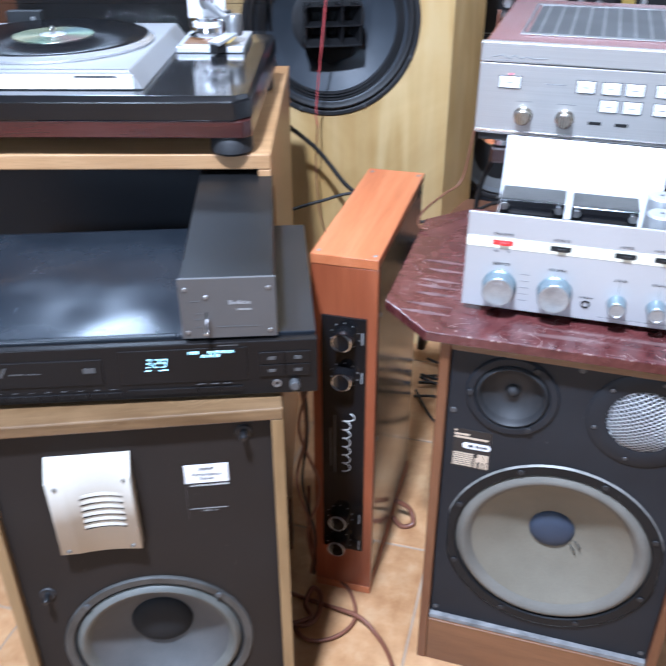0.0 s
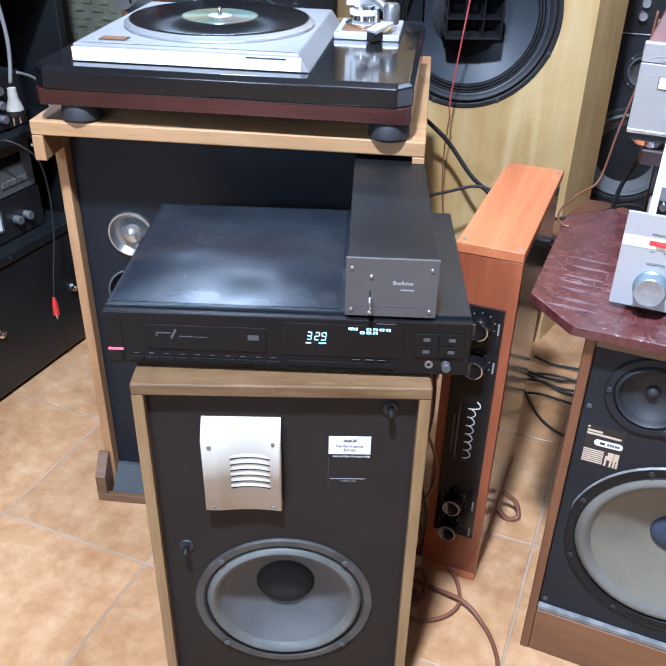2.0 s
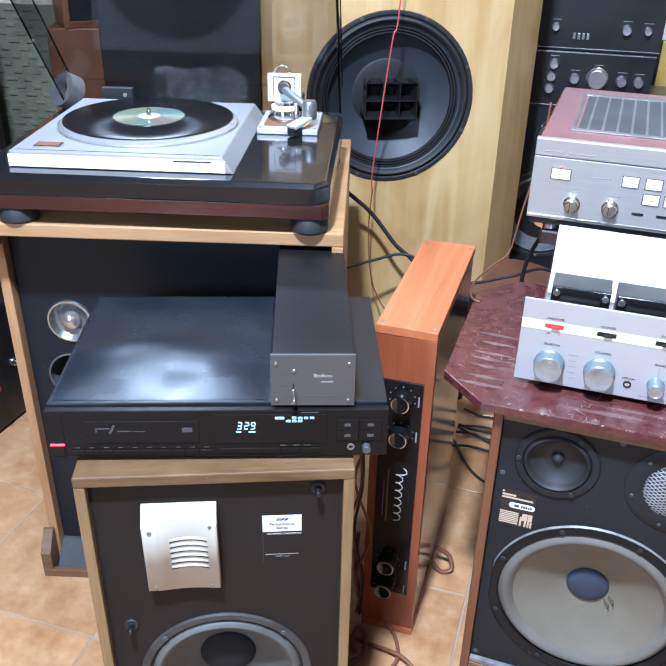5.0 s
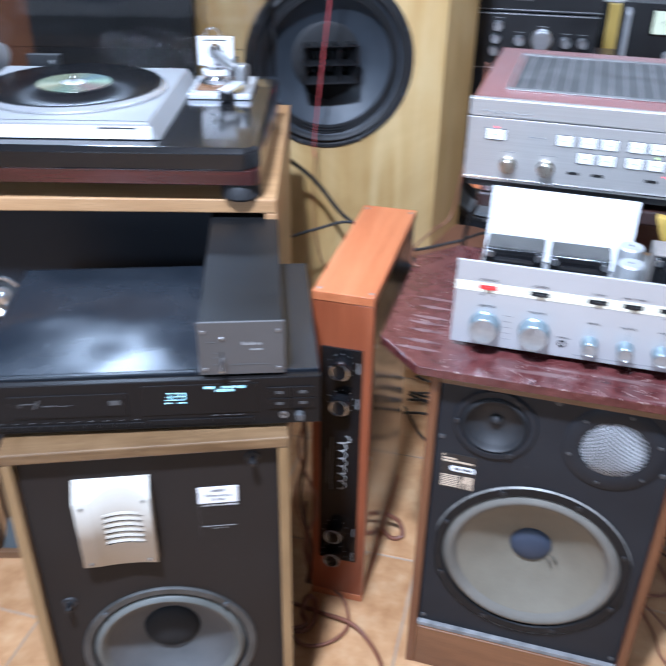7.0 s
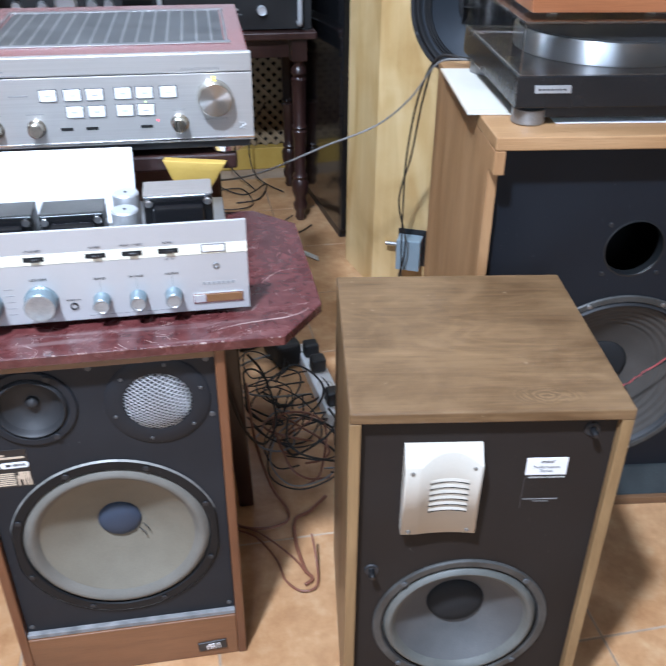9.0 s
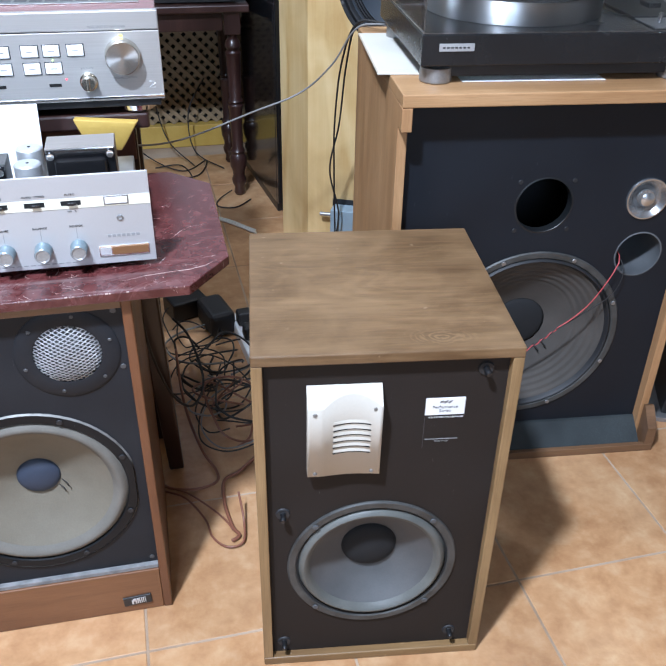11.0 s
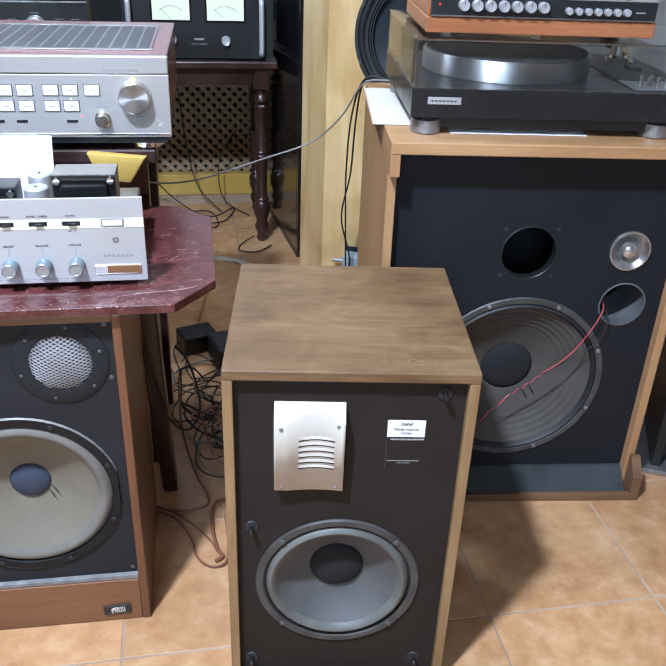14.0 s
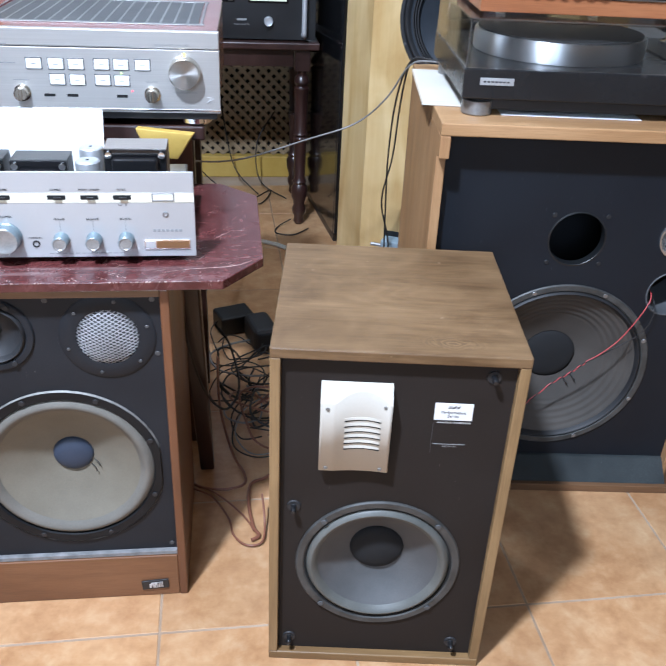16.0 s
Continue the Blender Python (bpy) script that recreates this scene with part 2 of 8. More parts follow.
def scratched_marble(name):
    """Dark red marbled laminate, worn, with pale scratches and chips."""
    g = Graph(name)
    cloud, fine = g.noise(9, 7, None, 0.65, 1.5), g.noise(60, 5, None, 0.6, 0.5)
    colour = g.ramp(cloud, [(0.3, (0.040, 0.008, 0.009)), (0.55, (0.075, 0.016, 0.016)), (0.75, (0.125, 0.036, 0.034))])
    colour = g.blend(0.35, colour, g.ramp(fine, [(0.35, (0.035, 0.008, 0.008)), (0.7, (0.19, 0.075, 0.068))]))
    line = g.noise(1.0, 6, g.scaled((30, 30, 5)), 0.7, 4.0)
    colour = g.blend(g.ramp(line, [(0.665, (0, 0, 0)), (0.69, (0.5, 0.5, 0.5))]), colour, (0.50, 0.36, 0.32))
    rub = g.noise(1.0, 3, g.scaled((3.0, 70.0, 5.0)), 0.5, 0.3)
    where = g.noise(4.0, 2)
    rubbed = g.blend(1.0, g.ramp(rub, [(0.58, (0, 0, 0)), (0.66, (0.35, 0.35, 0.35))]), g.ramp(where, [(0.55, (0, 0, 0)), (0.68, (1, 1, 1))]), "MULTIPLY")
    colour = g.blend(rubbed, colour, (0.27, 0.20, 0.19))
    g.bump(fine, 0.06)
    return g.set(Base_Color=colour, Roughness=g.span(cloud, 0.16, 0.36))


M = {
    "walnut_x": wood("walnut_x", (0.125, 0.069, 0.027), (0.22, 0.132, 0.053), (0.32, 0.205, 0.09), "x", 0.40, 0.8, 1.5, 0.1, (0.40, 0.27, 0.15)),
    "walnut_top": burl("walnut_top", (0.058, 0.030, 0.012), (0.138, 0.079, 0.034), (0.235, 0.148, 0.072)),
    "walnut_z": wood("walnut_z", (0.105, 0.058, 0.024), (0.20, 0.122, 0.052), (0.32, 0.208, 0.095), "z", 0.40, 0.8, 1.4, 0.1, (0.42, 0.30, 0.18)),
    "walnut_red": wood("walnut_red", (0.066, 0.023, 0.009), (0.135, 0.052, 0.021), (0.205, 0.088, 0.038), "z", 0.4, 1.0, 0.9, 0.15, (0.36, 0.24, 0.15)),
    "plinth_wood": wood("plinth_wood", (0.095, 0.038, 0.015), (0.185, 0.082, 0.034), (0.26, 0.125, 0.056), "x", 0.45, 1.0, 0.8, 0.1),
    "walnut_base": wood("walnut_base", (0.085, 0.043, 0.020), (0.160, 0.086, 0.042), (0.235, 0.135, 0.068), "x", 0.42, 1.0, 0.9, 0.15),
    "oak_x": wood("oak_x", (0.31, 0.165, 0.068), (0.41, 0.235, 0.105), (0.51, 0.315, 0.155), "x", 0.42, 1.2, 1.2, 0.15),
    "oak_z": wood("oak_z", (0.29, 0.15, 0.062), (0.39, 0.215, 0.095), (0.48, 0.285, 0.135), "z", 0.42, 1.2, 1.2, 0.15),
    "pine_z": plywood("pine_z", (0.44, 0.255, 0.075), (0.62, 0.43, 0.185), (0.74, 0.585, 0.315)),
    "pine_x": wood("pine_x", (0.42, 0.27, 0.09), (0.58, 0.40, 0.15), (0.68, 0.50, 0.22), "x", 0.45, 0.6, 1.0, 0.2),
    # One cherry wood in two tones: the upright panels have their shade painted in.
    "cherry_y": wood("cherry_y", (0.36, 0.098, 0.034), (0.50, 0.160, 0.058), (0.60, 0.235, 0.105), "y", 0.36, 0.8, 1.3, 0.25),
    "cherry_z_shaded": wood("cherry_z_shaded", (0.19, 0.045, 0.017), (0.285, 0.076, 0.029), (0.37, 0.120, 0.049), "z", 0.36, 0.8, 1.2, 0.25),
    "rosewood_x": wood("rosewood_x", (0.018, 0.005, 0.005), (0.050, 0.012, 0.010), (0.095, 0.028, 0.022), "x", 0.22, 1.2, 0.9, 0.6),
    "red_case": wood("red_case", (0.13, 0.020, 0.018), (0.21, 0.038, 0.032), (0.29, 0.065, 0.052), "x", 0.18, 0.7, 0.8, 0.8),
    "tuner_wood": wood("tuner_wood", (0.22, 0.075, 0.025), (0.34, 0.13, 0.05), (0.44, 0.19, 0.08), "x", 0.35, 1.0, 1.0, 0.3),
    "table_wood": wood("table_wood", (0.012, 0.005, 0.004), (0.03, 0.012, 0.010), (0.055, 0.025, 0.02), "z", 0.32, 1.0, 1.0, 0.4),
    "orange_wood": wood("orange_wood", (0.38, 0.13, 0.035), (0.50, 0.19, 0.055), (0.58, 0.25, 0.085), "z", 0.45, 0.6, 0.9, 0.1),
    "baffle_brown": dusty("baffle_brown", (0.0165, 0.0125, 0.0105), (0.20, 0.18, 0.16), 0.62, 0.05, 0.0, 0.22),
    "baffle_black": dusty("baffle_black", (0.012, 0.013, 0.016), (0.24, 0.24, 0.25), 0.55, 0.07, 0.0, 0.25),
    "baffle_blue": dusty("baffle_blue", (0.0080, 0.0102, 0.0145), (0.16, 0.19, 0.23), 0.48, 0.03, 0.0, 0.28),
    "ledge_dust": dusty("ledge_dust", (0.010, 0.014, 0.015), (0.22, 0.25, 0.25), 0.55, 0.22),
    "cone_grey": painted("cone_grey", (0.0619, 0.0630, 0.0640), (0.1118, 0.1100, 0.1088), 0.6, 0, 9, (1, 1, 1), 0.25, 0.12, 500),
    "cone_beige": painted("cone_beige", (0.142, 0.124, 0.090), (0.205, 0.183, 0.138), 0.75, 0, 7, (1, 1, 1), 0.2, 0.2, 400),
    "cone_dark": painted("cone_dark", (0.048, 0.042, 0.036), (0.088, 0.077, 0.066), 0.8, 0, 7, (1, 1, 1), 0.25, 0.25, 500),
    "cone_blue": painted("cone_blue", (0.030, 0.036, 0.045), (0.055, 0.065, 0.08), 0.5, 0, 5, (1, 1, 1), 0.2, 0.1, 500),
    "foam_grey": painted("foam_grey", (0.115, 0.106, 0.088), (0.180, 0.166, 0.140), 0.8, 0, 10, (1, 1, 1), 0.2, 0.25, 400),
    "rubber": painted("rubber", (0.060, 0.063, 0.066), (0.10, 0.105, 0.11), 0.55, 0, 12, (1, 1, 1), 0.2, 0.1, 400),
    "rubber_black": painted("rubber_black", (0.012, 0.012, 0.013), (0.024, 0.024, 0.026), 0.6, 0, 12, (1, 1, 1), 0.2, 0.15, 400),
    "basket": painted("basket", (0.060, 0.062, 0.065), (0.12, 0.122, 0.125), 0.45, 0.3, 20, (1, 1, 1), 0.25, 0.2, 300),
    "basket_black": painted("basket_black", (0.008, 0.008, 0.009), (0.022, 0.022, 0.024), 0.6, 0.0, 20, (1, 1, 1), 0.25, 0.2, 300),
    "cap_blue": painted("cap_blue", (0.024, 0.034, 0.058), (0.040, 0.054, 0.088), 0.65, 0, 14, (1, 1, 1), 0.25, 0.15, 600),
    "cap_black": painted("cap_black", (0.006, 0.006, 0.0065), (0.013, 0.013, 0.014), 0.9, 0, 14, (1, 1, 1), 0.4, 0.5, 700),
    "surround_grey": painted("surround_grey", (0.085, 0.088, 0.080), (0.13, 0.132, 0.12), 0.5, 0, 16, (1, 1, 1), 0.25, 0.15, 400),
    "deck_face": painted("deck_face", (0.085, 0.085, 0.082), (0.12, 0.12, 0.117), 0.42, 0.3, 10, (1, 1, 1), 0.2, 0.05, 400),
    "frame_black": dusty("frame_black", (0.006, 0.0065, 0.0075), (0.22, 0.23, 0.25), 0.42, 0.04, 0.0, 0.22),
    "strip_grey": painted("strip_grey", (0.13, 0.13, 0.13), (0.30, 0.295, 0.29), 0.75, 0.0, 40, (1, 1, 1), 0.3, 0.2, 300),
    "scratch_pale": painted("scratch_pale", (0.20, 0.11, 0.10), (0.55, 0.43, 0.39), 0.7, 0, 60, (1, 1, 1), 0.3, 0.2, 300),
    "rub_grey": painted("rub_grey", (0.060, 0.020, 0.020), (0.22, 0.135, 0.13), 0.6, 0, 70, (1, 1, 1), 0.3, 0.2, 300),
    "cover_dark": painted("cover_dark", (0.20, 0.195, 0.195), (0.28, 0.275, 0.27), 0.14, 0.95, 9, (1, 1, 1), 0.2, 0.05, 400),
    "lamination": painted("lamination", (0.20, 0.175, 0.155), (0.30, 0.27, 0.245), 0.5, 0.2, 5, (3, 260, 260), 0.3, 0.1, 300),
    "knob_cap": painted("knob_cap", (0.30, 0.30, 0.295), (0.42, 0.42, 0.415), 0.32, 0.45, 60, (1, 1, 1), 0.25, 0.05, 400),
    "plug_cream": painted("plug_cream", (0.34, 0.32, 0.26), (0.46, 0.43, 0.36), 0.5, 0, 40, (1, 1, 1), 0.2, 0.05, 300),
    "gasket": painted("gasket", (0.034, 0.034, 0.032), (0.085, 0.084, 0.080), 0.5, 0.1, 24, (1, 1, 1), 0.3, 0.2, 300),
    "port_grey": painted("port_grey", (0.07, 0.075, 0.08), (0.12, 0.125, 0.13), 0.6, 0, 14, (1, 1, 1), 0.2, 0.1, 400),
    "screw_grey": painted("screw_grey", (0.16, 0.155, 0.14), (0.30, 0.29, 0.27), 0.45, 0.2, 60, (1, 1, 1), 0.3, 0.1, 400),
    "cream": painted("cream", (0.47, 0.435, 0.37), (0.54, 0.505, 0.435), 0.46, 0.0, 9, (1, 1, 1), 0.06, 0.03, 300, 0.05),
    "deck_silver": painted("deck_silver", (0.275, 0.272, 0.270), (0.32, 0.317, 0.315), 0.45, 0.3, 5, (1, 1, 1), 0.08, 0.03, 500),
    "deck_black": painted("deck_black", (0.012, 0.012, 0.013), (0.018, 0.018, 0.019), 0.26, 0, 8, (1, 1, 1), 0.2, 0.03, 500, 0.08),
    "can_alu": painted("can_alu", (0.46, 0.47, 0.48), (0.56, 0.57, 0.58), 0.45, 0.6, 12, (1, 1, 1), 0.12, 0.05, 400),
    "front_silver": painted("front_silver", (0.50, 0.485, 0.465), (0.56, 0.545, 0.525), 0.34, 0.6, 1.0, (4, 4, 500), 0.12, 0.02, 400, 0.06),
    "flare": painted("flare", (0.50, 0.51, 0.52), (0.60, 0.61, 0.62), 0.24, 0.9, 16, (1, 1, 1), 0.1, 0.03, 400, 0.08),
    "white": painted("white", (0.74, 0.74, 0.74), (0.82, 0.82, 0.82), 0.5, 0, 6, (1, 1, 1), 0.06, 0.04, 300),
    "paper": painted("paper", (0.76, 0.77, 0.78), (0.84, 0.84, 0.84), 0.8, 0, 6, (1, 1, 1), 0.05, 0.1, 300),
    "tan_label": painted("tan_label", (0.48, 0.38, 0.27), (0.56, 0.45, 0.33), 0.6, 0, 20, (1, 1, 1), 0.1, 0.05, 300),
    "silver": brushed("silver", (0.66, 0.66, 0.67), 0.34, "x"),
    "silver_satin": painted("silver_satin", (0.60, 0.61, 0.63), (0.66, 0.67, 0.69), 0.36, 0.55, 5, (1, 1, 1), 0.08, 0.03, 500),
    "panel_grey": painted("panel_grey", (0.44, 0.435, 0.435), (0.50, 0.495, 0.495), 0.42, 0.35, 5, (1, 1, 1), 0.08, 0.03, 500),
    "knob_blue": painted("knob_blue", (0.21, 0.27, 0.30), (0.28, 0.34, 0.37), 0.35, 0.5, 8, (1, 1, 1), 0.1, 0.03, 500),
    "chrome": painted("chrome", (0.76, 0.76, 0.77), (0.84, 0.84, 0.85), 0.12, 1.0, 8, (1, 1, 1), 0.05, 0.02, 400, 0.05),
    "dull_metal": painted("dull_metal", (0.28, 0.28, 0.28), (0.40, 0.40, 0.40), 0.42, 0.8, 20, (1, 1, 1), 0.3, 0.1, 400),
    "gold_knob": painted("gold_knob", (0.66, 0.62, 0.53), (0.74, 0.70, 0.61), 0.24, 1.0, 12, (1, 1, 1), 0.1, 0.02, 400, 0.06),
    "platter": brushed("platter", (0.72, 0.73, 0.75), 0.22, "z", 0.7),
    "record": turned("record", (0.005, 0.005, 0.006), (0.009, 0.009, 0.010), 0.20, 0.0, 0.9),
    "gloss_black": painted("gloss_black", (0.006, 0.006, 0.007), (0.010, 0.010, 0.011), 0.14, 0, 6, (1, 1, 1), 0.1, 0.01, 300, 0.05, 0.3),
    "satin_black": dusty("satin_black", (0.007, 0.008, 0.009), (0.24, 0.25, 0.26), 0.40, 0.05),
    "steel_black": dusty("steel_black", (0.008, 0.010, 0.014), (0.30, 0.32, 0.34), 0.27, 0.04),
    "steel_dusty": dusty("steel_dusty", (0.011, 0.014, 0.019), (0.26, 0.29, 0.33), 0.22, 0.09, 0.0, 0.29, (9.0, 0.006)),
    "plastic_black": painted("plastic_black", (0.010, 0.010, 0.011), (0.016, 0.016, 0.017), 0.36, 0, 8, (1, 1, 1), 0.2, 0.06, 500),
    "fascia_black": dusty("fascia_black", (0.0085, 0.0075, 0.0075), (0.16, 0.15, 0.15), 0.30, 0.03, 0.0, 0.16),
    "case_black": dusty("case_black", (0.0075, 0.0075, 0.008), (0.24, 0.25, 0.26), 0.36, 0.05, 0.0, 0.20),
    "grey_panel": painted("grey_panel", (0.084, 0.080, 0.078), (0.105, 0.100, 0.098), 0.48, 0.25, 6, (1, 1, 1), 0.12, 0.05, 500),
    "print_grey": painted("print_grey", (0.24, 0.24, 0.24), (0.28, 0.28, 0.28), 0.6, 0, 8, (1, 1, 1), 0.05, 0.0, 300),
    "print_dim": painted("print_dim", (0.060, 0.060, 0.060), (0.075, 0.075, 0.075), 0.6, 0, 8, (1, 1, 1), 0.05, 0.0, 300),
    "print_white": painted("print_white", (0.62, 0.61, 0.58), (0.68, 0.67, 0.64), 0.6, 0, 8, (1, 1, 1), 0.05, 0.0, 300),
    "print_black": painted("print_black", (0.03, 0.03, 0.032), (0.045, 0.045, 0.048), 0.6, 0, 8, (1, 1, 1), 0.05, 0.0, 300),
    "cream_strip": painted("cream_strip", (0.76, 0.74, 0.60), (0.80, 0.78, 0.65), 0.4, 0, 6, (1, 1, 1), 0.05, 0.02, 300),
    "red_plastic": painted("red_plastic", (0.55, 0.03, 0.03), (0.65, 0.05, 0.045), 0.3, 0, 8, (1, 1, 1), 0.05, 0.02, 300),
    "brown_plate": painted("brown_plate", (0.16, 0.075, 0.03), (0.22, 0.11, 0.045), 0.4, 0.1, 8, (1, 1, 1), 0.1, 0.02, 300),
    "marble": scratched_marble("marble"),
    "tile": terracotta("tile"),
    "grout": painted("grout", (0.25, 0.16, 0.09), (0.52, 0.41, 0.30), 0.9, 0, 2.6, (1, 1, 1), 0.25, 0.4, 250),
    # Greyed well below white to hold back bounced light; the ceiling tone likewise.
    "wall_dimmed": painted("wall_dimmed", (0.26, 0.26, 0.25), (0.31, 0.31, 0.30), 0.8, 0, 2, (1, 1, 1), 0.08, 0.2, 150),
    "wall_paint": painted("wall_paint", (0.60, 0.60, 0.59), (0.66, 0.66, 0.65), 0.85, 0, 2, (1, 1, 1), 0.1, 0.2, 150),
    "ceiling_paint": painted("ceiling_paint", (0.36, 0.355, 0.34), (0.42, 0.41, 0.40), 0.9, 0, 2, (1, 1, 1), 0.1, 0.2, 150),
    "lattice": painted("lattice", (0.26, 0.19, 0.105), (0.36, 0.275, 0.165), 0.7, 0, 12, (1, 1, 1), 0.2, 0.2, 200),
    "cloth_green": painted("cloth_green", (0.085, 0.092, 0.058), (0.16, 0.165, 0.115), 0.95, 0, 14, (1, 1, 1), 0.4, 0.6, 260),
    "tape": painted("tape", (0.36, 0.32, 0.24), (0.60, 0.55, 0.45), 0.8, 0, 60, (1, 1, 1), 0.4, 0.5, 300),
    "yellow": painted("yellow", (0.50, 0.33, 0.06), (0.62, 0.44, 0.11), 0.55, 0, 9, (1, 1, 1), 0.1, 0.1, 200),
    "leather_brown": painted("leather_brown", (0.11, 0.045, 0.022), (0.19, 0.085, 0.045), 0.45, 0, 10, (1, 1, 1), 0.2, 0.3, 220),
    "box_blue": painted("box_blue", (0.24, 0.31, 0.36), (0.30, 0.37, 0.42), 0.5, 0, 8, (1, 1, 1), 0.1, 0.05, 300),
    "wire_red": painted("wire_red", (0.42, 0.055, 0.06), (0.52, 0.10, 0.10), 0.35, 0, 8, (1, 1, 1), 0.05, 0.02, 300),
    "wire_black": painted("wire_black", (0.010, 0.009, 0.009), (0.020, 0.018, 0.018), 0.6, 0, 8, (1, 1, 1), 0.1, 0.02, 300),
    "wire_brown": painted("wire_brown", (0.15, 0.055, 0.03), (0.22, 0.09, 0.055), 0.4, 0, 8, (1, 1, 1), 0.1, 0.02, 300),
    "wire_grey": painted("wire_grey", (0.17, 0.165, 0.16), (0.24, 0.235, 0.23), 0.45, 0, 8, (1, 1, 1), 0.1, 0.02, 300),
    "wire_white": painted("wire_white", (0.60, 0.57, 0.50), (0.68, 0.65, 0.58), 0.45, 0, 8, (1, 1, 1), 0.1, 0.02, 300),
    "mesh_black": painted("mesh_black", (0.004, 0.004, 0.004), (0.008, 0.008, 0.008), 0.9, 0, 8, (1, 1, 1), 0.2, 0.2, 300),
    "disc": turned("disc", (0.30, 0.34, 0.26), (0.42, 0.42, 0.34), 0.22, 0.55, 0.7, True),
    "lid_smoke": clear("lid_smoke", (0.70, 0.69, 0.69), 0.03, 0.028),
    "spun": turned("spun", (0.66, 0.65, 0.63), (0.72, 0.71, 0.69), 0.26, 1.0, 0.8),
    "spun_side": turned("spun_side", (0.62, 0.63, 0.65), (0.70, 0.71, 0.73), 0.46, 1.0, 0.95, False, 0.25),
    "lid_line": clear("lid_line", (0.80, 0.81, 0.81), 0.10, 0.50),
    "lid_edge": clear("lid_edge", (0.16, 0.16, 0.17)),
    "lid_clear": clear("lid_clear", (0.95, 0.955, 0.95), 0.035, 0.09),
    "glow_cyan": plain_glow("glow_cyan", (0.50, 0.90, 1.0), 1.1),
    "glow_red": plain_glow("glow_red", (1.0, 0.05, 0.08), 2.0),
    "glow_yellow": plain_glow("glow_yellow", (1.0, 0.85, 0.05), 2.2),
    "glow_green": plain_glow("glow_green", (0.55, 1.0, 0.15), 2.0),
    "meter_face": plain_glow("meter_face", (0.66, 0.70, 0.50), 0.20),
}

# ---- mesh tools ----
UP, FRONT, SIDE = Matrix.Identity(4), Matrix.Rotation(math.pi / 2, 4, "X"), Matrix.Rotation(math.pi / 2, 4, "Y")


def box(x0, x1, y0, y1, z0, z1, bev=0.0015, seg=2, bm=None, m=None):
    """A box with rounded edges, added to bm."""
    bm = bm or bmesh.new()
    verts = bmesh.ops.create_cube(bm, size=1)["verts"]
    bmesh.ops.transform(bm, verts=verts, matrix=Matrix.LocRotScale(((x0 + x1) / 2, (y0 + y1) / 2, (z0 + z1) / 2), None, (abs(x1 - x0), abs(y1 - y0), abs(z1 - z0))))
    if m is not None:
        bmesh.ops.transform(bm, verts=verts, matrix=m)
    if bev:
        edges = {e for v in verts for e in v.link_edges}
        bmesh.ops.bevel(bm, geom=list(edges), offset=bev, segments=seg, profile=0.5, affect="EDGES", clamp_overlap=True)
    return bm


def lathe(profile, m=UP, n=40, bm=None):
    """Turns (radius, height) pairs round z, then places them by m. FRONT turns the height towards the viewer."""
    bm = bm or bmesh.new()
    rings = []
    for r, h in profile:
        if r < 1e-6:
            rings.append([bm.verts.new(m @ Vector((0, 0, h)))])
        else:
            rings.append([bm.verts.new(m @ Vector((r * math.cos(a), r * math.sin(a), h))) for a in (2 * math.pi * k / n for k in range(n))])
    for a, b in zip(rings, rings[1:]):
        for k in range(n):
            j = (k + 1) % n
            corners = [a[k % len(a)], a[j % len(a)], b[j % len(b)], b[k % len(b)]]
            corners = [v for i, v in enumerate(corners) if v not in corners[:i]]
            if len(corners) > 2:
                bm.faces.new(corners).smooth = True
    bmesh.ops.recalc_face_normals(bm, faces=bm.faces[:])
    for e in bm.edges:
        if len(e.link_faces) == 2 and e.calc_face_angle(0) > 0.6:
            e.smooth = False
    return bm


def at(x, y, z, turn=UP):
    return Matrix.Translation((x, y, z)) @ turn


def rod(r, h, m=UP, n=20, b=0.0006, bm=None):
    b = min(b, r * 0.4, h * 0.4)
    return lathe([(0, 0), (r - b, 0), (r, b), (r, h - b), (r - b, h), (0, h)], m, n, bm)


def spline(points, steps=8):
    pts = [Vector(p) for p in points]
    pts = [pts[0]] + pts + [pts[-1]]
    out = []
    for a, b, c, d in zip(pts, pts[1:], pts[2:], pts[3:]):
        for k in range(steps):
            t = k / steps
            out.append(0.5 * ((2 * b) + (c - a) * t + (2 * a - 5 * b + 4 * c - d) * t * t + (3 * b - a - 3 * c + d) * t ** 3))
    return out + [pts[-1]]


def tube(points, r, n=8, steps=8, bm=None, straight=False):
    """A cable along a smooth line through the points."""
    bm = bm or bmesh.new()
    line = [Vector(p) for p in points] if straight else spline(points, steps)
    side, rings = None, []
    for i, p in enumerate(line):
        ahead = (line[min(i + 1, len(line) - 1)] - line[max(i - 1, 0)]).normalized()
        side = ahead.orthogonal() if side is None else side - ahead * side.dot(ahead)
        side = side.normalized() if side.length > 1e-6 else ahead.orthogonal().normalized()
        other = ahead.cross(side)
        rings.append([bm.verts.new(p + r * (math.cos(a) * side + math.sin(a) * other)) for a in (2 * math.pi * k / n for k in range(n))])
    for a, b in zip(rings, rings[1:]):
        for k in range(n):
            bm.faces.new((a[k], a[(k + 1) % n], b[(k + 1) % n], b[k])).smooth = True
    for ring in (rings[0][::-1], rings[-1]):
        bm.faces.new(ring)
    bmesh.ops.recalc_face_normals(bm, faces=bm.faces[:])
    return bm


